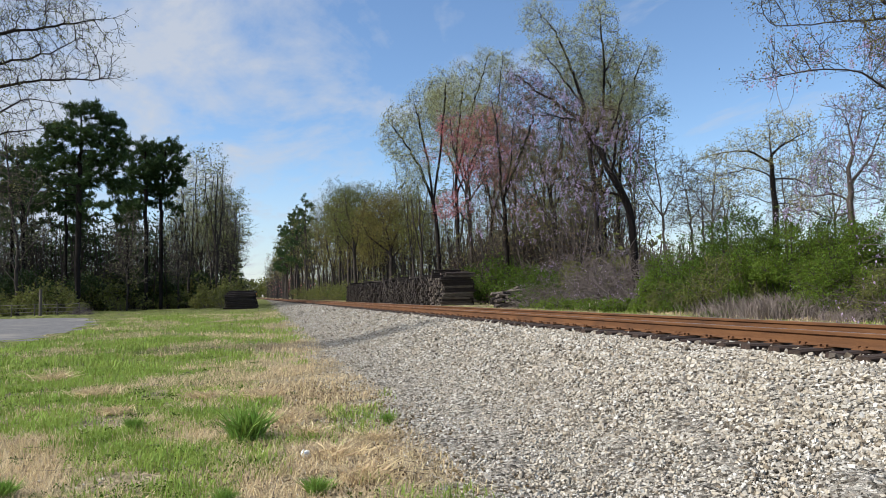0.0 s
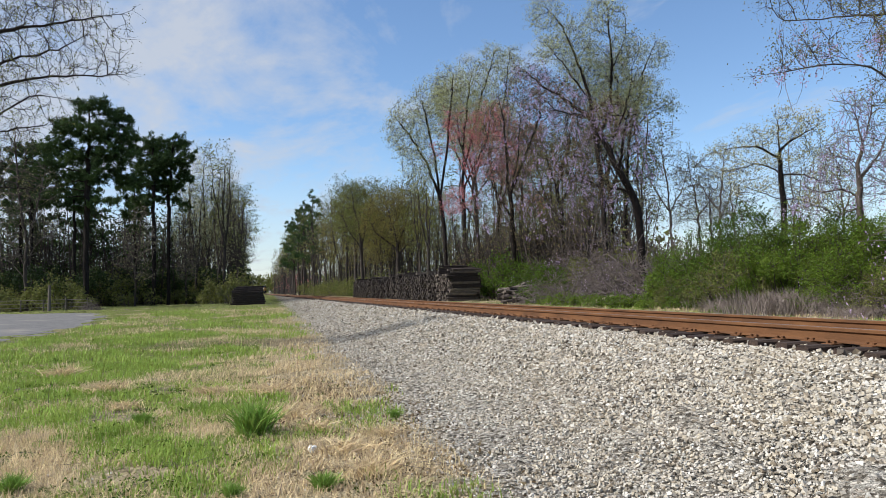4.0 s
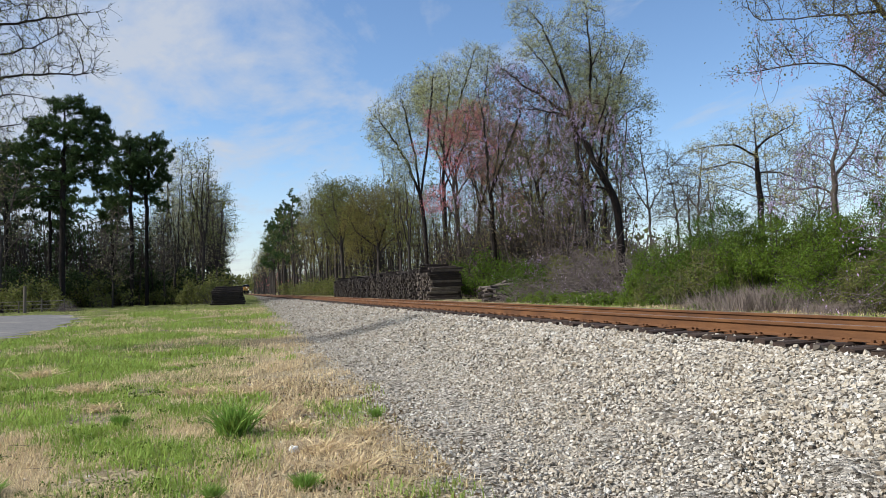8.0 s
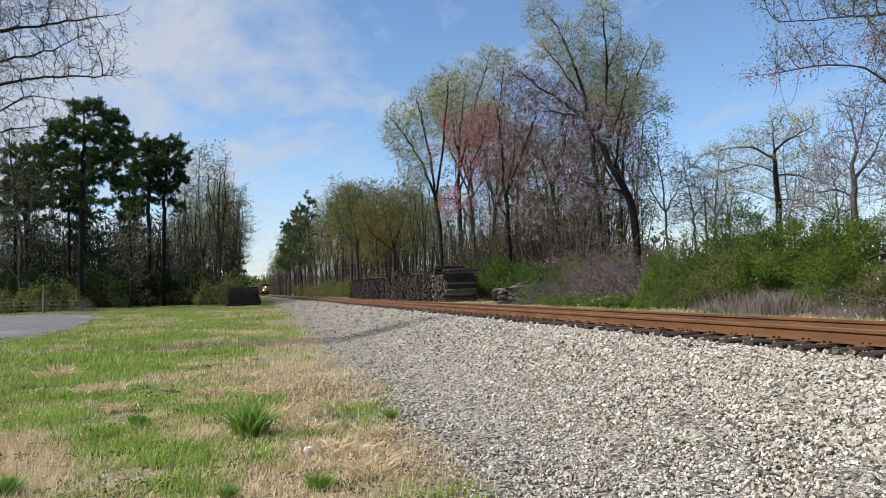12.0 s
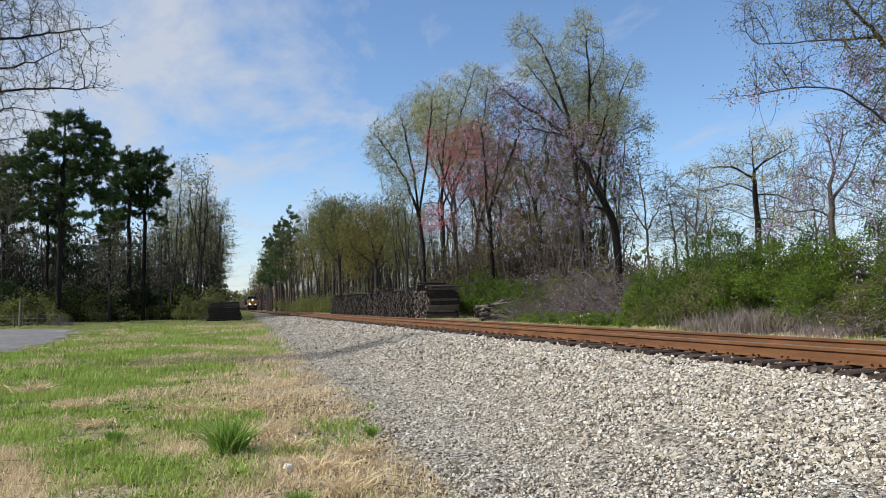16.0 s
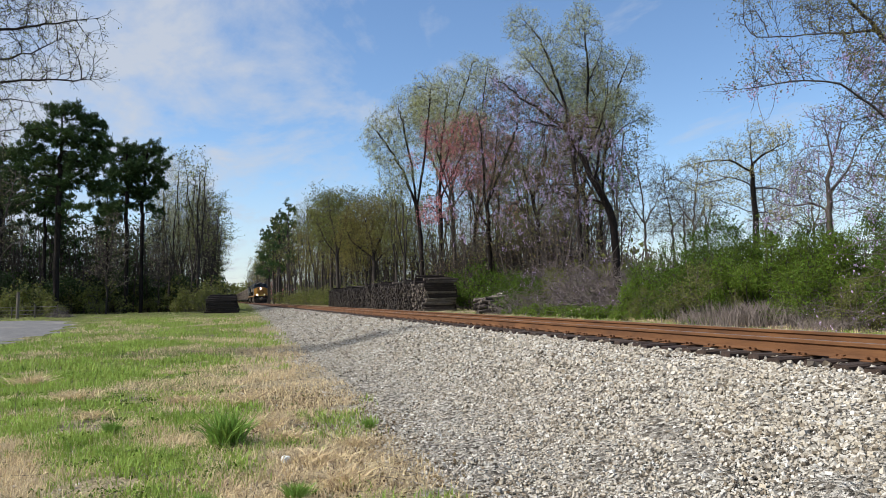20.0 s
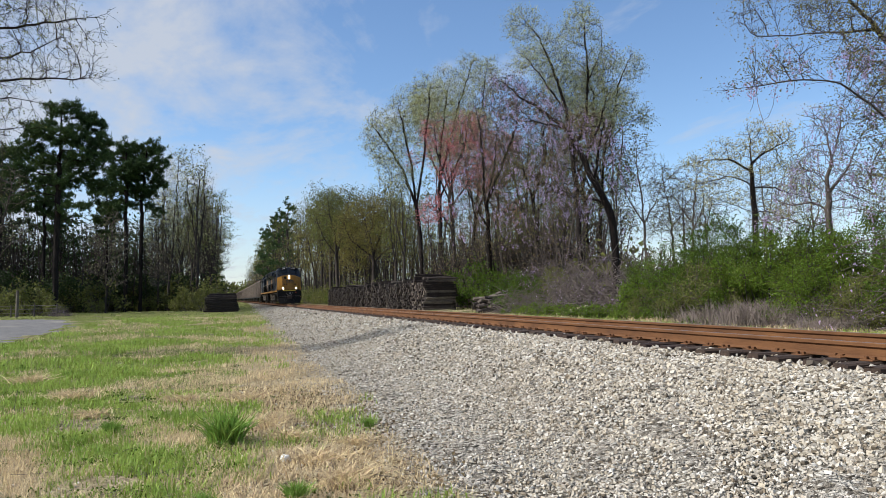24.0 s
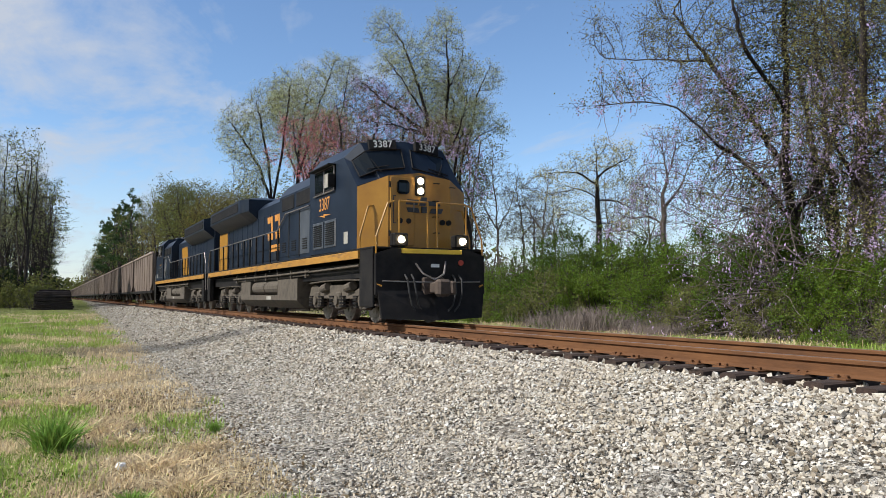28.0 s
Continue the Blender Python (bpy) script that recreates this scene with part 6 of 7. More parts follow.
    s2 = [(x, 4.3, z + 0.02) for x, z in brow]
    loft(bm, s1, s2)
    cab = part("cab", bm, BLUE, eng, "dark blue driving cab")

    def on_screen(u, v, out=0.012):
        """A point on the sloping windscreen: u from -1 (near side) to 1, v from foot to brow."""
        ids = (6, 5, 4, 3, 2)
        q = (u + 1) * 2
        i = min(int(q), 3)
        t = q - i
        lo_, hi_ = [Vector(s0[k]) for k in ids], [Vector(s1[k]) for k in ids]
        p = lo_[i].lerp(lo_[i + 1], t).lerp(hi_[i].lerp(hi_[i + 1], t), v)
        return p + Vector((0, -out, out))
    for sgn, nm in ((-1, "windscreen"), (1, "windscreen")):
        bm = bmesh.new()
        us = [0.06, 0.3, 0.5, 0.72, 0.88]
        rows = [[bm.verts.new(on_screen(sgn * u, v)) for u in us] for v in (0.22, 0.72)]
        for k in range(4):
            bm.faces.new((rows[0][k], rows[0][k + 1], rows[1][k + 1], rows[1][k]))
        bmesh.ops.recalc_face_normals(bm, faces=bm.faces)
        bmesh.ops.solidify(bm, geom=bm.faces[:], thickness=0.02)
        ws = part(nm, bm, CAB_GLASS, cab, "dark raked windscreen")
        bm = bmesh.new()
        loop = [on_screen(sgn * u, 0.2, 0.02) for u in us] + [on_screen(sgn * u, 0.74, 0.02) for u in us[::-1]]
        pipe(bm, [*loop, loop[0]], 0.018, 5)
        part("window_frame", bm, BLACK, ws)
        bm = bmesh.new()
        pipe(bm, [on_screen(sgn * 0.45, 0.12, 0.04), on_screen(sgn * 0.5, 0.5, 0.04)], 0.012, 5)
        pipe(bm, [on_screen(sgn * 0.3, 0.28, 0.04), on_screen(sgn * 0.68, 0.30, 0.04)], 0.014, 5)
        part("wiper", bm, BLACK, ws)
        # number board on the brow
        p = on_screen(sgn * 0.28, 0.85, 0.06)
        m = Matrix.Translation(p) @ pose(0, 0, 0, 82, sgn * 4, sgn * 7)
        bm = bmesh.new()
        box(bm, -0.37, 0.37, -0.135, 0.135, -0.10, 0.02, 0.012, m)
        nb = part("number_board", bm, BLACK, cab, "black number board with white figures")
        if lead:
            writing("road_number", "3387", 0.26, WHITE_P, nb, m @ pose(0, 0, 0.026))
    for s in (-1, 1):
        bm = bmesh.new()
        box(bm, s * 1.5 - 0.03, s * 1.5 + 0.03, 2.05, 3.75, 3.50, 4.14, 0.01)
        wf = part("side_window", bm, BLACK, cab, "dark sliding side window in a pale frame")
        bm = bmesh.new()
        for y0, y1 in ((2.12, 2.85), (2.95, 3.68)):
            box(bm, s * 1.535 - 0.004, s * 1.535 + 0.004, y0, y1, 3.56, 4.08)
        part("pane", bm, CAB_GLASS, wf)
        bm = bmesh.new()
        box(bm, s * 1.545 - 0.004, s * 1.545 + 0.004, 2.5, 2.82, 3.62, 4.0)
        part("blind", bm, SILL_GREY, wf, "pale blind in the side window")
        bm = bmesh.new()
        box(bm, s * 1.6 - 0.12, s * 1.6 + 0.12, 2.0, 3.8, 4.15, 4.18, 0.005)
        part("awning", bm, BLACK, wf)
        bm = bmesh.new()
        for seg in (((2.05, 3.48), (3.78, 3.48)), ((2.05, 4.16), (3.78, 4.16)), ((2.05, 3.48), (2.05, 4.16)), ((2.9, 3.48), (2.9, 4.16))):
            rod(bm, (s * 1.54, *seg[0]), (s * 1.54, *seg[1]), 0.02, seg=5)
        part("window_frame", bm, STEEL, wf)
        bm = bmesh.new()
        box(bm, s * 1.62 - 0.1, s * 1.62 + 0.1, 2.0, 2.04, 3.55, 3.9, 0.01)
        part("mirror", bm, BLACK, wf)
        for y0 in (1.95, 3.0):
            bm = bmesh.new()
            box(bm, s * 1.5 - 0.02, s * 1.5 + 0.02, y0, y0 + 0.92, 1.98, 2.72, 0.01)
            lv = part("louvre_panel", bm, GREYBLUE, cab, "grey louvred vent panel")
            for k in range(11):
                bm = bmesh.new()
                box(bm, s * 1.525 - 0.018, s * 1.525 + 0.018, y0 + 0.1, y0 + 0.82, 2.06 + k * 0.056, 2.082 + k * 0.056)
                part("slat", bm, BLACK, lv)
        bm = bmesh.new()
        box(bm, s * 1.503 - 0.004, s * 1.503 + 0.004, 1.05, 1.35, 2.0, 2.3)
        part("notice", bm, SILL_GREY, cab, "white notice")
        turn = pose(s * 1.505, 2.95 if lead else 3.0, 3.18, 90, 0, 90 * s)
        if lead:
            writing("road_number", "3387", 0.5, ORANGE_P, cab, turn, 0.92)
        bm = bmesh.new()
        prism(bm, [(2.35, 2.86), (3.0, 2.93), (3.0, 2.88), (3.5, 2.93), (2.9, 2.82), (2.9, 2.87)], s * 1.503, s * 1.508, "x")
        part("flash", bm, ORANGE_P, cab, "orange flash mark")
    # roof gear
    for nm, dims, mt in (("air_conditioner", (-0.55, 0.55, 2.3, 3.8, 4.62, 4.82), GREYBLUE), ("antenna_box", (-0.25, 0.25, 1.7, 2.0, 4.62, 4.74), WHITE_P)):
        bm = bmesh.new()
        box(bm, *dims, 0.03)
        part(nm, bm, mt, eng)
    bm = bmesh.new()
    for x in (-0.2, 0.0, 0.2):
        rod(bm, (x, 4.0, 4.74), (x, 3.55, 4.78), 0.03, 0.09, 8)
    box(bm, -0.28, 0.28, 3.95, 4.05, 4.64, 4.78)
    part("horn", bm, STEEL, eng)
    # equipment cabinets and engine hood, doors proud of the sides
    bm = bmesh.new()
    prism(bm, [(-1.42, 1.83), (1.42, 1.83), (1.42, 3.95), (1.15, 4.32), (-1.15, 4.32), (-1.42, 3.95)], 4.3, 7.9, "y")
    cabn = part("equipment_cabinet", bm, BLUE, eng)
    for s in (-1, 1):
        for y0, y1, z0, z1 in ((4.5, 5.9, 3.45, 3.88), (6.2, 7.6, 3.45, 3.88)):
            bm = bmesh.new()
            box(bm, s * 1.42 - 0.02, s * 1.42 + 0.02, y0, y1, z0, z1, 0.008)
            part("vent", bm, BLACK, cabn, "dark mesh vent")
        for y0 in (4.28, 5.52, 6.67):             # black strips laid on for the shade between the doors
            bm = bmesh.new()
            box(bm, s * 1.425 - 0.012, s * 1.425 + 0.012, y0 + (0.03 if y0 < 5 else 0), y0 + 0.09 + (0.03 if y0 < 5 else 0), 1.9, 3.38)
            part("door_gap", bm, BLACK, cabn, "dark upright strip for the shade between doors")
        for y0 in (4.45, 5.6, 6.75):
            bm = bmesh.new()
            box(bm, s * 1.42 - 0.015, s * 1.42 + 0.015, y0, y0 + 1.05, 1.95, 3.3, 0.008)
            d = part("cabinet_door", bm, BLUE if y0 > 5 else GREYBLUE, cabn)
            bm = bmesh.new()
            for k in range(5):
                box(bm, s * 1.44 - 0.01, s * 1.44 + 0.01, y0 + 0.3, y0 + 0.75, 2.1 + k * 0.07, 2.13 + k * 0.07)
            part("louvre", bm, BLACK, d)
    bm = bmesh.new()
    prism(bm, [(-0.98, 1.83), (0.98, 1.83), (0.98, 4.05), (0.7, 4.32), (-0.7, 4.32), (-0.98, 4.05)], 7.9, 20.4, "y")
    hood = part("engine_hood", bm, BLUE, eng, "long dark blue engine hood")
    for s in (-1, 1):
        y = 8.05
        while y < 19.6:
            bm = bmesh.new()
            box(bm, s * 0.98 - 0.018, s * 0.98 + 0.018, y, y + 0.86, 1.98, 3.72, 0.01)
            d = part("hood_door", bm, BLUE, hood)
            bm = bmesh.new()
            rod(bm, (s * 1.01, y + 0.1, 2.7), (s * 1.01, y + 0.1, 2.95), 0.015, seg=5)
            part("latch", bm, STEEL, d)
            y += 0.93
        # lettering on the hood as plain yellow shapes, and the yellow end panel
        bm = bmesh.new()
        if lead:
            for y0, y1 in ((8.25, 9.05), (9.3, 10.1), (10.35, 11.15)):
                prism(bm, [(y0, 2.75), (y0 + 0.24, 2.75), (y0 + 0.36, 3.62), (y0 + 0.12, 3.62)], s * 1.0, s * 1.006, "x")
                prism(bm, [(y0 + 0.38, 3.38), (y1, 3.38), (y1 + 0.06, 3.62), (y0 + 0.38, 3.62)], s * 1.0, s * 1.006, "x")
                prism(bm, [(y0 + 0.26, 2.75), (y1 - 0.05, 2.75), (y1, 3.0), (y0 + 0.28, 3.0)], s * 1.0, s * 1.006, "x")
            prism(bm, [(8.3, 2.3), (10.6, 2.3), (10.6, 2.55), (8.3, 2.55)], s * 1.0, s * 1.006, "x")
        else:
            prism(bm, [(10.2, 2.0), (12.4, 2.0), (11.6, 3.7), (9.4, 3.7)], s * 1.0, s * 1.006, "x")
        part("lettering_shape", bm, ORANGE_P if lead else GOLD, hood, "plain yellow shapes of the lettering")
        bm = bmesh.new()
        box(bm, s * 0.99 - 0.03, s * 0.99 + 0.03, 18.55, 20.38, 1.9, 3.62, 0.01)
        part("end_panel", bm, GOLD if lead else BLUE, hood)
    bm = bmesh.new()
    box(bm, -0.45, 0.45, 10.2, 11.4, 4.32, 4.46, 0.02)
    part("exhaust_stack", bm, BLACK, hood)
    bm = bmesh.new()
    sec = [(-1.5, 4.02), (-1.5, 4.56), (-0.85, 4.70), (0.85, 4.70), (1.5, 4.56), (1.5, 4.02), (0.97, 3.62), (-0.97, 3.62)]
    small = [(x * 0.9, min(z, 4.5)) for x, z in sec]
    loft(bm, [(x, 12.8, z) for x, z in small], [(x, 13.8, z) for x, z in sec])
    loft(bm, [(x, 13.8, z) for x, z in sec], [(x, 20.2, z) for x, z in sec])
    rad = part("radiator_housing", bm, BLUE, eng, "overhanging dark blue radiator housing")
    for s in (-1, 1):
        bm = bmesh.new()
        box(bm, s * 1.5 - 0.015, s * 1.5 + 0.015, 14.1, 19.9, 4.1, 4.48, 0.01)
        part("radiator_grille", bm, BLACK, rad)
    # handrails with a post every metre or so
    for s in (-1, 1):
        y = 7.9
        while y < 20.5:
            bm = bmesh.new()
            box(bm, s * 1.47 - 0.022, s * 1.47 + 0.022, y - 0.04, y + 0.04, 1.5, 2.86)
            part("handrail_post", bm, BLACK, eng)
            y += 1.02
        bm = bmesh.new()
        pipe(bm, [(s * 1.5, 4.35, 3.32), (s * 1.5, 6.9, 3.32), (s * 1.49, 7.9, 2.86), (s * 1.47, 20.3, 2.86), (s * 1.47, 20.75, 2.3), (s * 1.47, 20.8, 1.0)], 0.022, 6)
        part("handrail", bm, STEEL, eng)
    # front platform, rails, ditch lights
    for end, mt in ((1, GOLD if lead else BLACK),):
        bm = bmesh.new()
        for x0, x1 in ((-0.85, -0.1), (0.15, 0.95)):
            pipe(bm, [(x0, -0.66, 1.83), (x0, -0.66, 2.92), (x1, -0.66, 2.92), (x1, -0.66, 1.83)], 0.022, 6)
        part("platform_rail", bm, mt, eng, "bent yellow tube handrail" if lead else "")
        for s in (-1, 1):
            bm = bmesh.new()
            pipe(bm, [(s * 0.95, -0.62, 2.92), (s * 1.12, -0.62, 2.86), (s * 1.42, -0.62, 2.05), (s * 1.42, -0.66, 0.95), (s * 1.3, -0.7, 0.9)], 0.022, 6)
            pipe(bm, [(s * 1.12, 0.22, 2.9), (s * 1.3, 0.18, 2.86), (s * 1.52, 0.18, 2.1), (s * 1.52, 0.18, 1.85)], 0.022, 6)
            part("step_rail", bm, mt if lead else STEEL, eng)
            bm = bmesh.new()
            box(bm, s * 0.82 - 0.19, s * 0.82 + 0.19, -0.72, -0.45, 1.84, 2.16, 0.03)
            db = part("ditch_light_box", bm, BLACK, eng)
            bm = bmesh.new()
            rod(bm, (s * 0.82, -0.76, 2.0), (s * 0.82, -0.715, 2.0), 0.078, 0.086, 16)
            part("ditch_light", bm, LAMP_ON if lead else LAMP_OFF, db, "lit round ditch light" if lead else "")
            # step well
            bm = bmesh.new()
            box(bm, s * 1.46 - 0.03, s * 1.46 + 0.03, -0.58, 0.26, 0.42, 1.80, 0.01)
            sw = part("step_well", bm, BLACK, eng)
            for k, z in enumerate((0.45, 0.82, 1.18, 1.5)):
                bm = bmesh.new()
                box(bm, s * 1.34 - 0.09, s * 1.34 + 0.09, -0.66, -0.5, z, z + 0.03)
                part("step", bm, DUSTY, sw, "pale-edged step")
    bm = bmesh.new()
    box(bm, -0.80, 0.80, -0.72, -0.66, 1.68, 1.79, 0.01)
    part("end_stripe", bm, SAFETY, eng, "yellow end stripe")
    # pilot and plough
    bm = bmesh.new()
    prism(bm, [(-1.45, 0.72), (1.45, 0.72), (1.45, 1.66), (1.0, 1.80), (-1.0, 1.80), (-1.45, 1.66)], -0.68, -0.55, "y")
    pil = part("pilot", bm, BLACK, eng)
    bm = bmesh.new()
    a = [(-1.4, -0.70, 0.80), (0, -0.78, 0.80), (1.4, -0.70, 0.80), (1.4, -0.62, 0.80), (0, -0.66, 0.8), (-1.4, -0.62, 0.80)]
    b = [(-1.32, -0.78, 0.14), (0, -1.02, 0.10), (1.32, -0.78, 0.14), (1.32, -0.70, 0.14), (0, -0.9, 0.1), (-1.32, -0.70, 0.14)]
    loft(bm, a, b)
    part("plough", bm, BLACK, pil, "dull black plough plate")
    bm = bmesh.new()
    box(bm, -0.28, 0.28, -0.80, -0.66, 0.62, 1.12, 0.03)
    box(bm, -0.12, 0.12, -1.25, -0.75, 0.74, 1.0, 0.03)
    box(bm, -0.2, 0.14, -1.45, -1.18, 0.66, 1.06, 0.06)
    box(bm, 0.1, 0.24, -1.5, -1.32, 0.7, 1.02, 0.04)
    part("coupler", bm, COUPLER, eng, "dusty knuckle coupler")
    for s, x in ((-1, 0.55), (1, 0.55), (-1, 0.72), (1, 0.72)):
        bm = bmesh.new()
        pipe(bm, [(s * x, -0.7, 1.18), (s * x, -0.86, 1.05), (s * (x - 0.02), -0.92, 0.75), (s * (x - 0.1), -0.9, 0.45), (s * (x - 0.22), -0.88, 0.3)], 0.024, 6)
        part("air_hose", bm, HOSE, eng)
    bm = bmesh.new()
    pipe(bm, [(-0.45, -0.72, 1.45), (-0.3, -0.82, 1.2), (0, -0.86, 1.06), (0.25, -0.84, 1.2), (0.35, -0.72, 1.5)], 0.022, 6)
    part("jumper_cable", bm, STEEL, eng)
    bm = bmesh.new()
    pipe(bm, [(-1.3, -0.74, 1.02), (-0.4, -0.80, 1.0), (0.4, -0.80, 1.0), (1.3, -0.74, 1.02)], 0.016, 6)
    part("cut_lever", bm, STEEL, eng)
    bm = bmesh.new()
    rod(bm, (0.78, -0.72, 1.48), (0.78, -0.69, 1.48), 0.07, seg=12)
    part("red_valve_cover", bm, RED_P, pil)
    bm = bmesh.new()
    box(bm, -0.02, 0.2, -0.69, -0.68, 1.36, 1.44)
    part("plate", bm, WHITE_P, pil)
    # rear end
    bm = bmesh.new()
    box(bm, -1.45, 1.45, 20.45, 20.6, 0.5, 1.78, 0.01)
    box(bm, -0.12, 0.12, 20.6, 21.1, 0.74, 1.0, 0.02)
    part("rear_pilot", bm, BLACK, eng)
    for s in (-1, 1):
        bm = bmesh.new()
        box(bm, s * 1.42 - 0.1, s * 1.42 + 0.1, 20.0, 20.55, 0.45, 1.5, 0.02)
        part("rear_steps", bm, BLACK, eng)
    return eng, sets


def hopper():
    """An open coal car, 16.2 m over couplers, centred on y = 0."""
    car = empty("coal_car")
    tagged(car, "brown steel coal hopper car with a pale top edge", "railway car", "coal cars of the train")
    L2, W = 7.55, 1.53
    for s in (-1, 1):
        bm = bmesh.new()
        prism(bm, [(-L2, 4.02), (L2, 4.02), (L2, 1.75), (L2 - 1.9, 1.02), (-L2 + 1.9, 1.02), (-L2, 1.75)], s * W, s * (W - 0.05), "x")
        side = part("side_wall", bm, CAR_BROWN, car)
        for k in range(9):
            y = -L2 + 0.12 + k * (2 * L2 - 0.24) / 8
            z0 = 1.75 if abs(y) > L2 - 0.6 else 1.05
            bm = bmesh.new()
            box(bm, s * (W + 0.014) - 0.014, s * (W + 0.014) + 0.014, y - 0.045, y + 0.045, max(z0, 1.1), 3.98)
            part("rib", bm, CAR_BROWN, side)
        bm = bmesh.new()
        box(bm, s * W - 0.07, s * W + 0.07, -L2 - 0.05, L2 + 0.05, 3.98, 4.12, 0.015)
        part("top_chord", bm, CHORD, car, "worn pale top edge")
        bm = bmesh.new()
        box(bm, s * (W - 0.05) - 0.09, s * (W - 0.05) + 0.09, -L2 - 0.35, L2 + 0.35, 0.95, 1.15, 0.015)
        part("side_sill", bm, BLACK, car)
        bm = bmesh.new()
        box(bm, s * (W + 0.004) - 0.003, s * (W + 0.004) + 0.003, -s * 5.3, -s * 5.3 + 0.75, 1.9, 2.6)
        part("stencil_panel", bm, CHORD, car, "pale stencil panel")
    for e in (-1, 1):
        bm = bmesh.new()
        prism(bm, [(e * L2, 4.05), (e * (L2 - 0.06), 4.05), (e * (L2 - 2.6), 1.2), (e * (L2 - 2.54), 1.1)], -W + 0.06, W - 0.06, "x")
        part("end_slope", bm, CAR_BROWN, car)
        bm = bmesh.new()
        for s in (-1, 1):
            box(bm, s * 1.35 - 0.05, s * 1.35 + 0.05, e * (L2 - 0.05) - 0.05, e * (L2 - 0.05) + 0.05, 1.1, 4.0)
            pipe(bm, [(s * 1.45, e * (L2 + 0.3), 1.1), (s * 1.45, e * (L2 + 0.12), 4.0)], 0.02, 5)
        part("end_post", bm, CAR_BROWN, car)
        bm = bmesh.new()
        box(bm, -1.35, 1.35, e * (L2 + 0.2) - 0.15, e * (L2 + 0.2) + 0.15, 0.85, 1.12)
        box(bm, -0.1, 0.1, min(e * (L2 + 0.3), e * 8.12), max(e * (L2 + 0.3), e * 8.12), 0.76, 0.98)
        part("end_sill", bm, BLACK, car)
        for s in (-1, 1):
            bm = bmesh.new()
            y0 = e * 5.95
            prism(bm, [(y0 - 1.15, 0.62), (y0 - 0.85, 0.70), (y0 - 0.4, 0.82), (y0 + 0.4, 0.82), (y0 + 0.85, 0.70), (y0 + 1.15, 0.62), (y0 + 1.15, 0.38), (y0 + 0.8, 0.38), (y0 + 0.4, 0.26), (y0 - 0.4, 0.26), (y0 - 0.8, 0.38), (y0 - 1.15, 0.38)], s * 1.05, s * 0.95, "x")
            part("truck_frame", bm, DUSTY, car)
        for d in (-0.89, 0.89):
            w = part("wheelset", plain_wheel_mesh(0.46), RUST, car)
            w.matrix_basis = pose(0, e * 5.95 + d, 0.46)
    bm = bmesh.new()
    for k in range(3):
        y = -3.2 + k * 3.2
        loft(bm, [(-1.35, y - 1.4, 1.1), (1.35, y - 1.4, 1.1), (1.35, y + 1.4, 1.1), (-1.35, y + 1.4, 1.1)],
             [(-1.1, y - 0.4, 0.38), (1.1, y - 0.4, 0.38), (1.1, y + 0.4, 0.38), (-1.1, y + 0.4, 0.38)])
    box(bm, -0.2, 0.2, -8, 8, 0.85, 1.1)
    part("discharge_chute", bm, BLACK, car)
    return car


lead_engine, lead_sets = locomotive("lead diesel locomotive, dark blue with golden nose, lamps lit", True)
rear_engine, rear_sets = locomotive("second dark blue diesel locomotive coupled tail first", False)
cars = [hopper()]
for _ in range(27):
    cars.append(copy_thing(cars[0], Matrix.Identity(4)))

# where the nose of the leading engine is along the line, second by second
NOSE = [(0, 540.0), (3.5, 476.0), (8, 394.0), (12, 322.5), (16, 250.5), (20, 176.0), (22, 137.5), (23.5, 107.5), (25, 77.3), (26, 57.1),
        (27, 36.9), (27.5, 26.8), (28, 16.8)]


def nose_at(t):
    for (t0, y0), (t1, y1) in zip(NOSE, NOSE[1:]):
        if t <= t1:
            return y0 + (y1 - y0) * (t - t0) / (t1 - t0)
    return NOSE[-1][1]


def motions():
    for thing, back, turn in [(lead_engine, 0.0, 0), (rear_engine, 42.2, 180)] + [(c, 43.4 + 8.1 + 16.2 * i, 0) for i, c in enumerate(cars)]:
        walk(thing, [(t, pose(TRACK_X, y + back, RAIL_Z, 0, 0, turn)) for t, y in NOSE])
    # the engines' wheels roll without slipping
    for sets, way in ((lead_sets, 1), (rear_sets, -1)):
        for w in sets:
            x, y, z = w.matrix_basis.translation
            rows = []
            for k in range(0, 28 * FPS + 1):
                t = k / FPS
                rows.append((t, pose(x, y, z, way * math.degrees((NOSE[0][1] - nose_at(t)) / 0.533))))
            walk(w, rows)

# ---- stacks of old ties ----


def low_tie(length=2.6, w=0.225, h=0.178):
    x, y, z = length / 2, w / 2, h / 2
    c = 0.03
    v = []
    for sx in (-x, x):
        v += [(sx, -y, -z), (sx, y, -z), (sx, y, z - c), (sx, y - c, z), (sx, -y + c, z), (sx, -y, z - c)]
    f = [(j, (j + 1) % 6, 6 + (j + 1) % 6, 6 + j) for j in range(1, 6)]
    caps = [(0, 1, 2, 5), (2, 3, 4, 5), (6, 11, 8, 7), (8, 11, 10, 9)]
    return np.array(v), np.array(f + caps)


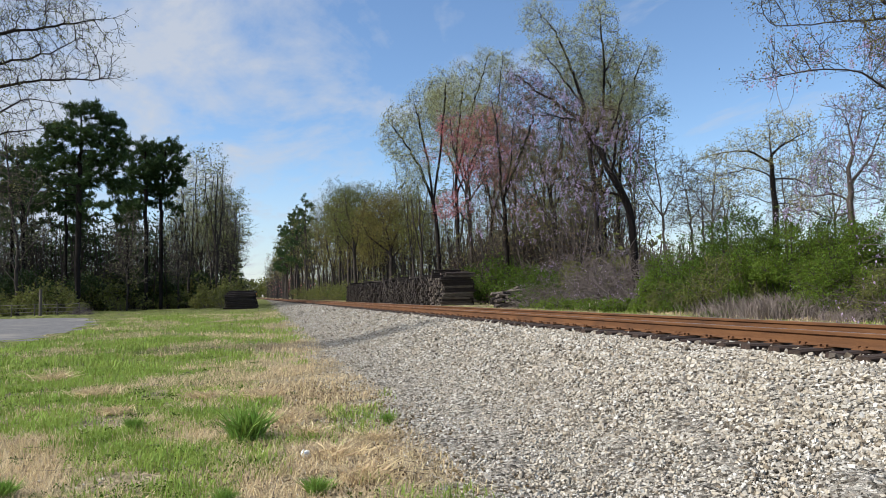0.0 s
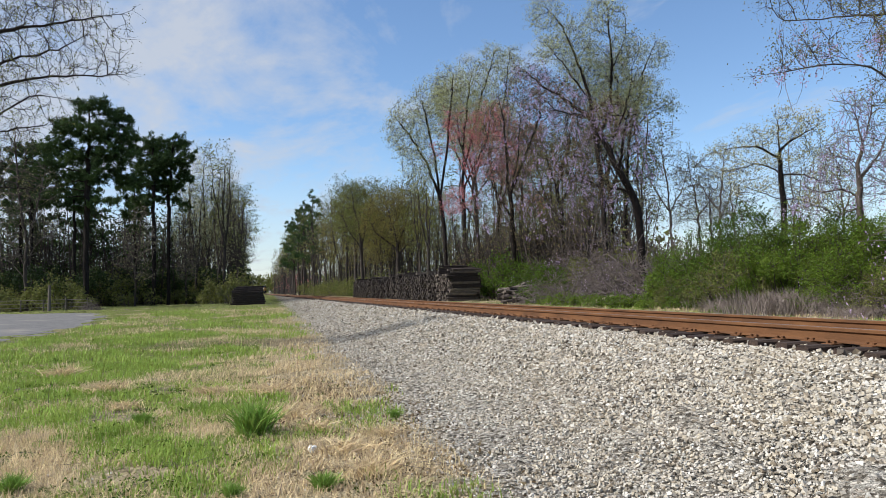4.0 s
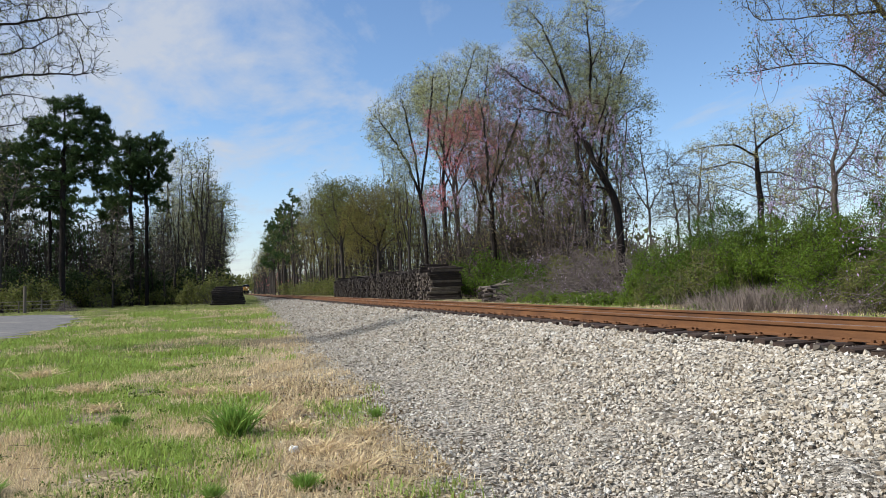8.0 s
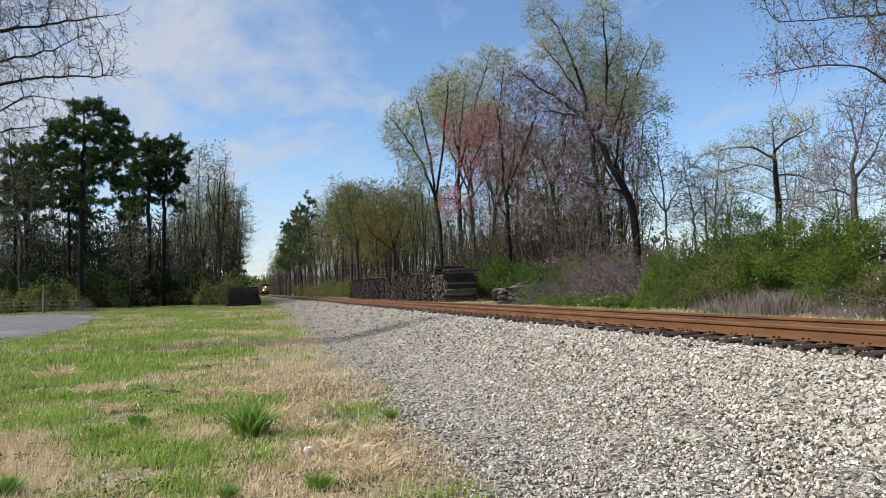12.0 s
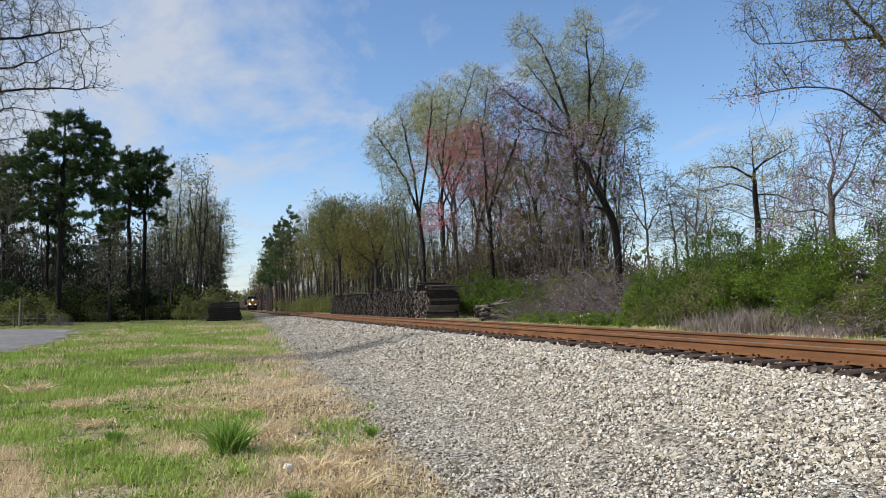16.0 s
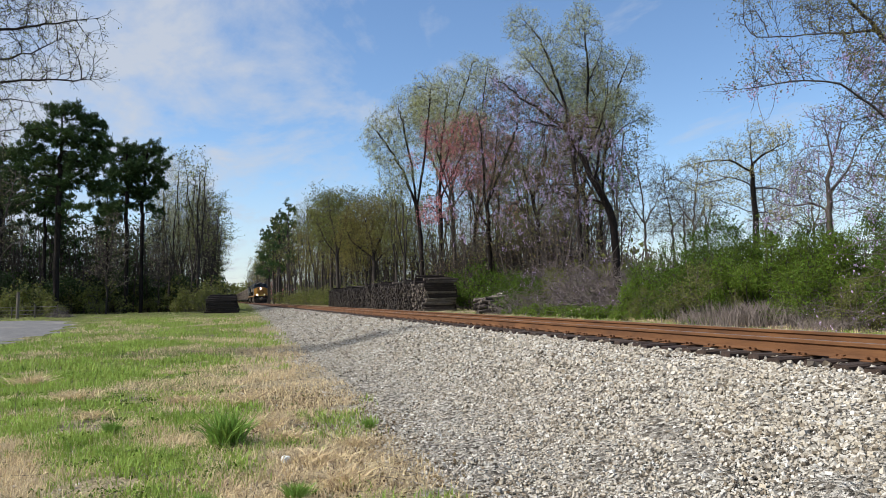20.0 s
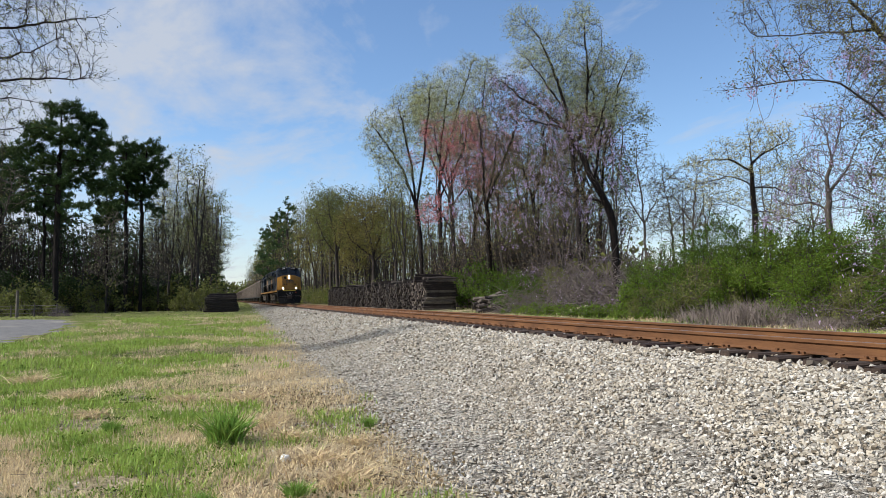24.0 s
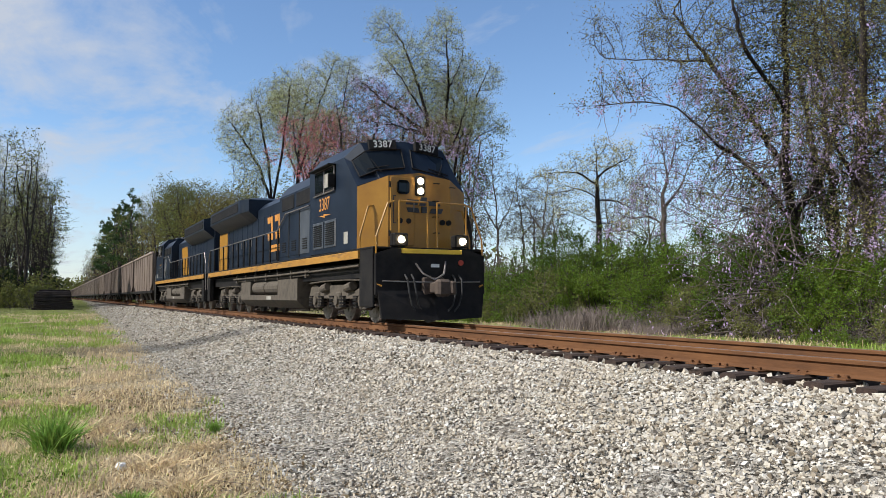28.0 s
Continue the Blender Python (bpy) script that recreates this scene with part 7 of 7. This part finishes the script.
def tie_stack(name, label, x, y0, y1, levels, near_parts, mats, seed, ragged=1.0):
    """Ties laid across the line, stacked in columns along y; those at the near end are parts of their own."""
    rs = np.random.RandomState(seed)
    st = empty(name, x, y0, gz(x, (y0 + y1) / 2))
    tagged(st, label, "tie stack")
    meshes = []
    for i in range(5):
        me = tie_mesh("tie", 2.6, 0.225, 0.178, 100 + seed * 7 + i)
        me.materials.append(mats[i % len(mats)])
        meshes.append(me)
    bv, bf = low_tie()
    cols = int((y1 - y0) / 0.238)
    vs, fs, made, n = [], [], 0, 0
    for c in range(cols):
        bundle = math.sin(c * 0.31 + seed) * 0.9 + math.sin(c * 0.083) * 1.0 + math.sin(c * 1.7) * 0.5
        top = levels + int(round(ragged * (bundle + rs.normal(0, 0.8))))
        slump = rs.normal(0, 0.02)
        for k in range(max(top, 2)):
            loc = (rs.normal(0, 0.11) + 0.12 * math.sin(c * 0.4) * ragged, c * 0.238 + rs.normal(0, 0.012) + slump, 0.09 + k * 0.184 + rs.normal(0, 0.006))
            e = (rs.normal(0, 0.05), rs.normal(0, 0.012), rs.normal(0, 0.018))
            if made < near_parts:
                loc = (loc[0] + rs.normal(0, 0.13 if c < 2 else 0.03), *loc[1:])
                ob = new("tie", meshes[rs.randint(0, 5)])
                ob.parent = st
                ob.matrix_basis = Matrix.LocRotScale(loc, Euler(e), None)
                made += 1
            else:
                m = np.array(Euler(e).to_matrix())
                vs.append(bv * [1, rs.uniform(0.9, 1.03), rs.uniform(0.88, 1.02)] @ m.T + loc)
                fs.append(bf + n)
                n += len(bv)
    if vs:
        ob = raw("stacked_tie_mass", np.concatenate(vs), np.concatenate(fs), TIE_OLD, st)
        tagged(ob, "dark creosoted tie ends", kind="stuff")
    # a few ties thrown on top, askew
    for i in range(6 if levels > 10 else 0):
        ob = new("tie", meshes[i % 5])
        ob.parent = st
        ob.matrix_basis = pose(rs.uniform(-0.3, 0.5), 0.3 + i * (y1 - y0) / 8, levels * 0.184 + 0.35, rs.uniform(-8, 8), rs.uniform(-3, 3), rs.uniform(-12, 12))
    return st


tie_stack("tie_stack", "long stack of old creosoted railway ties", 17.5, 61.0, 121.0, 13, 290, (TIE_GREY, TIE_OLD, TIE_GREY), 3)
tie_stack("tie_stack", "square stack of black railway ties on the turf", -0.2, 76.5, 79.2, 8, 110, (TIE_OLD, TIE_OLD), 5, 0.9)


def tie_heap():
    rs = random.Random(17)
    hp = empty("tie_heap", 18.3, 50.3, gz(18.3, 50.3))
    tagged(hp, "tumbled heap of old railway ties", "tie heap")
    meshes = []
    for i in range(4):
        me = tie_mesh("tie", 2.5, 0.23, 0.18, 60 + i)
        me.materials.append(TIE_OLD if i % 2 else TIE_GREY)
        meshes.append(me)
    for i in range(40):
        q = i / 40
        lvl = i // 9
        ob = new("tie", rs.choice(meshes))
        ob.parent = hp
        ob.matrix_basis = pose(rs.uniform(-0.55, 0.7) * (1 - lvl * 0.14), rs.uniform(-1.3, 1.3) * (1 - lvl * 0.18), 0.12 + lvl * 0.21 + rs.uniform(0, 0.1),
                               rs.uniform(-25, 25), rs.uniform(-16, 6), rs.uniform(-38, 38) + (70 if i % 5 == 0 else 0))


tie_heap()
bm = bmesh.new()
box(bm, -0.9, 0.9, -0.1, 0.1, 0, 0.14, 0.02)
pl = part("pale_beam", bm, surface("fresh_sawn_wood", two((0.55, 0.47, 0.33), (0.72, 0.64, 0.48)), 4, 0.8, 0, 0.3, 40, stretch=(0.3, 3, 3)), None)
pl.matrix_world = pose(17.0, 35.0, gz(17, 35) + 0.2, 0, -14, -12)
tagged(pl, "pale sawn beam lying in the weeds", "beam")

# ---- crushed stone ----


def stones():
    rs = np.random.RandomState(77)
    cube = np.array([(x, y, z) for z in (-1, 1) for y in (-1, 1) for x in (-1, 1)], float)
    quads = np.array([(0, 2, 3, 1), (4, 5, 7, 6), (0, 1, 5, 4), (2, 6, 7, 3), (0, 4, 6, 2), (1, 3, 7, 5)])
    bands = [(2.6, 9.0, 900, 0.95), (9.0, 15.0, 560, 1.05), (15.0, 26.0, 200, 1.3), (26.0, 46.0, 60, 1.7), (46.0, 80.0, 14, 2.2)]
    pts = []
    for y0, y1, dens, sc in bands:
        n = int((y1 - y0) * 6.6 * dens)
        x, y = rs.uniform(0.2, 6.72, n), rs.uniform(y0, y1, n)
        e = x - (1.35 + 0.022 * y) + 0.45 * np.sin(y * 1.3 + 2 * np.sin(x * 1.1)) + rs.normal(0, 0.28, n)
        keep = (e > 0) | (rs.uniform(0, 1, n) < 0.05)
        keep &= x < 1.6 * y + 0.8
        pts.append(np.stack([x, y, np.full(n, sc)], 1)[keep])
    few = 900                                  # stray chips in the worn turf
    pts.append(np.stack([rs.uniform(-4.5, 0.9, few), rs.uniform(5, 10.5, few), np.full(few, 0.75)], 1))
    p = np.concatenate(pts)
    n = len(p)
    size = np.exp(np.clip(rs.normal(0, 0.27, n), -0.6, 0.5)) * 0.0145 * p[:, 2] * (0.78 + 0.36 * ease(p[:, 0], 2, 6))
    v = cube[None] * rs.uniform(0.5, 1.12, (n, 8, 1)) * (rs.uniform(0.7, 1.45, (n, 1, 3)) * [1, 0.85, 0.62])
    q = rs.normal(0, 1, (n, 4)) * [1, 0.3, 0.3, 1]
    q /= np.linalg.norm(q, axis=1)[:, None]
    w, x, y, z = q.T
    R = np.stack([1 - 2 * (y * y + z * z), 2 * (x * y - w * z), 2 * (x * z + w * y), 2 * (x * y + w * z), 1 - 2 * (x * x + z * z), 2 * (y * z - w * x),
                  2 * (x * z - w * y), 2 * (y * z + w * x), 1 - 2 * (x * x + y * y)], 1).reshape(n, 3, 3)
    v = np.einsum("nij,nkj->nki", R, v) * size[:, None, None]
    c = np.stack([p[:, 0], p[:, 1], ground_z(p[:, 0], p[:, 1]) + size * rs.uniform(-0.2, 0.75, n)], 1)
    ob = raw("ballast_stone", (v + c[:, None]).reshape(-1, 3), (quads[None] + (np.arange(n) * 8)[:, None, None]).reshape(-1, 4), STONE)
    tagged(ob, "angular grey and tan crushed stone beside the track", "gravel", kind="stuff")
    # stones lying among the ties
    k = 9000
    x, y = TRACK_X + rs.uniform(-1.3, 1.5, k), rs.uniform(1.5, 34, k)
    ok = np.abs(((y + 14.0) / TIE_STEP + 0.5) % 1 - 0.5) * TIE_STEP > 0.10
    x, y = x[ok], y[ok]
    k = len(x)
    s = np.exp(rs.normal(0, 0.3, k)) * 0.024
    v = cube[None] * rs.uniform(0.45, 1.15, (k, 8, 1)) * s[:, None, None]
    v = np.einsum("nij,nkj->nki", R[:k], v)
    c = np.stack([x, y, TIE_TOP - 0.06 + rs.uniform(-0.025, 0.02, k)], 1)
    ob = raw("ballast_stone", (v + c[:, None]).reshape(-1, 3), (quads[None] + (np.arange(k) * 8)[:, None, None]).reshape(-1, 4), STONE)
    tagged(ob, "grey crushed stone between the ties", "gravel", kind="stuff")


stones()

# ---- turf ----


def blades(name, rs, x, y, h, w, lean, mt, label):
    n = len(x)
    p = np.stack([x, y, ground_z(x, y) - 0.01], 1)
    a = rs.uniform(0, 6.283, n)
    d = np.stack([np.cos(a), np.sin(a), np.zeros(n)], 1)
    s = np.stack([-np.sin(a), np.cos(a), np.zeros(n)], 1) * w[:, None]
    ln = (np.abs(rs.normal(0, lean, n)) + 0.1)[:, None]
    mid = p + d * (h[:, None] * ln * 0.4) + np.array([0, 0, 1]) * h[:, None] * 0.6
    tip = p + d * (h[:, None] * ln * 1.1) + np.array([0, 0, 1]) * (h * np.clip(1.05 - ln[:, 0] * 0.45, 0.3, 1))[:, None]
    v = np.stack([p - s, p + s, mid + s * 0.7, tip, mid - s * 0.7], 1).reshape(-1, 3)
    k = np.arange(n)[:, None] * 5
    ob = raw(name, v, [np.concatenate([k, k + 1, k + 2, k + 4], 1), np.concatenate([k + 4, k + 2, k + 3], 1)], mt)
    return tagged(ob, label, "grass", kind="stuff")


def turf():
    rs = np.random.RandomState(31)
    sets = [(4.6, 11.0, -5.5, 1.9, 1900, 1.1), (11.0, 19.0, -8, 2.2, 620, 1.6), (19.0, 32.0, -8, 2.4, 190, 2.3), (32.0, 60.0, -8, 2.6, 55, 3.2)]
    gx, gy, gs = [], [], []
    for y0, y1, x0, x1, dens, sc in sets:
        n = int((y1 - y0) * (x1 - x0) * dens)
        gx.append(rs.uniform(x0, x1, n))
        gy.append(rs.uniform(y0, y1, n))
        gs.append(np.full(n, sc))
    x, y, s = np.concatenate(gx), np.concatenate(gy), np.concatenate(gs)
    keep = (x > -0.55 * y - 1.0) & ((x > -7.8) | (y > 68)) & (x < edge_x(y) + rs.normal(0.25, 0.5, len(x)))
    x, y, s = x[keep], y[keep], s[keep]
    pn = np.array([noise.fractal(Vector((a * 0.36, b * 0.24, 3.3)), 0.7, 2.0, 4) for a, b in zip(x, y)])
    green = 0.30 + 0.38 * ease(y, 9.0, 15) + 2.1 * pn - 1.0 * ease(x - edge_x(y), -2.0, -0.6) - 0.25 * ease(-x, 2.5, 6) * ease(-y, -22, -10)
    bald = np.array([noise.noise(Vector((a * 0.9, b * 0.9, 9.1))) for a, b in zip(x, y)])
    pick = rs.uniform(0, 1, len(x))
    thin = rs.uniform(0, 1, len(x)) < 0.8 - 0.65 * (bald > 0.22)
    g, d = (pick < green) & thin, (pick >= green) & thin
    blades("grass", rs, x[g], y[g], np.sqrt(s[g]) * rs.uniform(0.03, 0.13, g.sum()) * (0.45 + 0.75 * np.clip(pn[g] + 0.5, 0, 1.5)), s[g] * rs.uniform(0.003, 0.007, g.sum()), 0.7, BLADE, "short patchy green spring grass")
    blades("dry_grass", rs, x[d], y[d], np.sqrt(s[d]) * rs.uniform(0.03, 0.13, d.sum()), s[d] * rs.uniform(0.002, 0.004, d.sum()), 1.1, STRAW, "flattened straw-coloured dead grass")

    # thin grass on the far side of the track
    n = 17000
    x, y = rs.uniform(11.4, 17.4, n), rs.uniform(6, 60, n)
    y = 6 + (y - 6) * rs.uniform(0.2, 1, n)
    gn = np.array([noise.noise(Vector((a * 0.5, b * 0.35, 5.0))) for a, b in zip(x, y)])
    g = (gn + 0.25 * rs.normal(0, 1, n) > -0.02) & (x > 12.2)
    blades("grass", rs, x[g], y[g], rs.uniform(0.06, 0.2, g.sum()), rs.uniform(0.006, 0.012, g.sum()), 0.6, BLADE, "thin green grass beyond the track")
    blades("dry_grass", rs, x[~g], y[~g], rs.uniform(0.06, 0.24, (~g).sum()), rs.uniform(0.005, 0.010, (~g).sum()), 0.9, STRAW, "dry straw grass beyond the track")


turf()


def ground_weeds():
    """Low clover and dandelion mats in the worn turf, with dead stalks and brown litter between them."""
    rs = np.random.RandomState(48)
    n = 420
    x, y = rs.uniform(-6.5, 1.6, n), 5.0 + 17 * rs.uniform(0, 1, n) ** 1.6
    ok = (x > -0.55 * y - 1) & (x < edge_x(y) - rs.uniform(0, 1.2, n))
    ok &= np.array([noise.noise(Vector((a * 0.5, b * 0.4, 17.0))) for a, b in zip(x, y)]) > -0.08
    c = np.stack([x, y, ground_z(x, y) + 0.02], 1)[ok]
    pts = np.repeat(c, 9, axis=0)
    pts = pts + rs.normal(0, 0.075, pts.shape) * [1.3, 1, 0.14]
    e = empty("clover_mat")
    leaves("weed_leaves", rs, pts, 5, 0.022, 0.03, LEAF_GREEN, e, 0.35)
    tagged(e, "mats of low green clover and weeds in the turf", "weeds", kind="stuff")
    w = Wood()
    for _ in range(260):
        a, b = rs.uniform(-5.5, 2.2), 5.0 + 13 * rs.uniform(0, 1) ** 1.5
        if a < -0.55 * b - 1:
            continue
        up = rs.uniform(0, 1) < 0.06
        p, _ = sway(rs, (a, b, gz(a, b) + 0.02), (rs.normal(0, 1), rs.normal(0, 1), 1.6 if up else 0.12), rs.uniform(0.12, 0.42), 4, 0.12, 0)
        w.limb(p, 0.0035, 0.0018, 3)
    s = empty("dead_stalks")
    w.mesh("stalk_mass", VINE, s)
    q = 2600
    a, b = rs.normal(0.9, 0.55, q) + 0.02 * 8, 5.0 + 9 * rs.uniform(0, 1, q)
    leaves("leaf_litter", rs, np.stack([a, b, ground_z(a, b) + 0.012], 1), 1, 0.026, 0.02, LEAF_TAN, s, 0.3, 1.6)
    tagged(s, "dead stalks and brown leaf litter on the turf", "litter", kind="stuff")


ground_weeds()
big = put(tagged(dry_clump("grass_tuft", 62, 0.28, 0.26, 0.42, 420, TUFT, 0.42), "tall green grass tuft on the turf", "grass tuft"), 0.03, 8.75)
again(big, -1.3, 9.9, 0.42, 90)
again(big, -1.9, 6.9, 0.45, 10)
again(big, -0.15, 6.1, 0.35, 160)
again(big, 0.55, 6.15, 0.4, 60)
again(big, 1.7, 9.2, 0.35, 120)
st = put(tagged(dry_clump("straw_tuft", 63, 0.7, 0.5, 0.20, 170, STRAW, 0.9), "tuft of bleached dead grass", "grass tuft"), 0.25, 12.3)
for i, (a, b, c) in enumerate(((-2.4, 13.5, 1.0), (-0.6, 12.6, 0.9), (-3.6, 16.5, 1.2), (0.7, 8.8, 0.8), (0.9, 7.5, 0.8), (1.0, 6.6, 0.8), (0.5, 9.8, 0.9), (-4.0, 12.5, 1.0), (-1.8, 11.4, 0.7), (1.4, 8.2, 0.6))):
    again(st, a, b, c, i * 47)
bm = bmesh.new()
bmesh.ops.create_icosphere(bm, subdivisions=2, radius=0.05)
for v in bm.verts:
    v.co *= 1 + 0.45 * noise.noise(v.co * 30)
    v.co.z *= 0.8
pb = part("paper_scrap", bm, surface("white_paper", two((0.72, 0.72, 0.70), (0.82, 0.82, 0.8)), 5, 0.8, 0, 0.2), None)
pb.matrix_world = pose(0.58, 7.6, gz(0.58, 7.6) + 0.04, 20, 10, 30)
tagged(pb, "crumpled white paper scrap on the dry grass", "litter")

# ---- fence along the drive ----
FENCE_WOOD = surface("grey_fence_wood", two((0.07, 0.058, 0.048), (0.17, 0.145, 0.12)), 4, 0.9, 0, 0.5, 40, stretch=(3, 3, 0.3))


def fence():
    fn = empty("wire_fence", -30, 71, 0)
    tagged(fn, "low fence of thin wooden posts and wire", "fence")
    rs = random.Random(3)
    n = 10
    for i in range(n):
        x, y = i * 1.75, i * 0.32
        bm = bmesh.new()
        rod(bm, (x, y, gz(x - 30, y + 71) - 0.3), (x + rs.uniform(-0.06, 0.06), y, gz(x - 30, y + 71) + rs.uniform(1.0, 1.2)), 0.06, 0.05, 7)
        part("post", bm, FENCE_WOOD, fn)
    for h in (0.35, 0.7, 1.0):
        bm = bmesh.new()
        rod(bm, (0, 0, gz(-30, 71) + h), ((n - 1) * 1.75, (n - 1) * 0.32, gz(-14, 74) + h), 0.02, seg=4)
        part("wire", bm, STEEL, fn)
    ps = empty("wooden_post", -17.0, 72.0, gz(-17, 72))
    tagged(ps, "dark leaning wooden post by the drive", "post")
    bm = bmesh.new()
    rod(bm, (0, 0, -0.3), (0.05, 0, 2.3), 0.14, 0.12, 8)
    part("shaft", bm, FENCE_WOOD, ps)


fence()
again(tg, -14.2, 74.5, 0.28, 30)

# ---- the tree beside the camera, whose branches hang into view ----
nt = put(tree("overhanging_tree", "near tree with bare dark branches and small new leaves", 91,
               [[(0, 0, 0), (-0, 0, 3.2), (0.1, 0, 5.7), (0.2, 0, 8.7)], [(0.1, 0, 5.7), (1.4, 1, 7), (3.5, 1, 8), (6.2, 0.5, 8.3), (9.1, 0, 8.1)], [(0.2, 0, 7), (3.2, -1, 8.2), (5.4, -1, 9.1), (7.4, -0.5, 9.6), (9.3, 0, 10.1)], [(0.1, 0, 5.2), (2.5, 0, 5.8), (4.6, 0, 6.4), (6.1, 0, 6.7), (7.3, 0, 6.7)], [(0.2, 0, 8.2), (2.3, 1, 10), (4.9, 1, 11.2), (7, 1, 11.7)], [(0.1, 0, 4.3), (1.4, 1, 4.9), (3.8, 1, 5.2), (5.6, 1, 4.9)], [(3.5, 1, 8), (4.9, 1, 9), (6.5, 1, 9.3), (7.7, 1, 9.8)], [(4.6, 0, 6.4), (5.5, 0, 7.2), (6.5, 0, 7.7), (7.5, 0, 7.4)]],
               [(6, 0, 9.7, 1.5, 1.2, 0.9, 256), (7.9, -0.5, 9.7, 1.1, 0.9, 0.6, 138), (6.2, 0.5, 8.7, 1.4, 1.1, 0.8, 194), (8, 0.3, 8.7, 1, 0.8, 0.6, 111), (6.1, 0, 7.3, 1.3, 0.9, 0.6, 140), (5.8, 0, 6.5, 1, 0.7, 0.5, 86), (8.7, 0, 9.3, 0.6, 0.6, 0.7, 44), (8.9, 0, 8.2, 0.5, 0.3, 0.2, 12), (4.2, 0.5, 8.7, 1.4, 1.6, 1.9, 285), (4.2, 0.5, 5.6, 1.4, 1.2, 1, 129), (5.2, 1, 5, 0.9, 0.6, 0.4, 40), (6.2, 0.5, 10.9, 1.9, 1.3, 0.7, 238)],
               0.16, BARK_BLACK, BARK_BLACK, LEAF_OLIVE, per=2, size=0.035, spread=0.06, step=0.26, fine=0.007, twigs=3, tl=0.5, rise=0.0, bare=0.45), -12.3, 25.9, 1, -14.6)
build_ties()
motions()
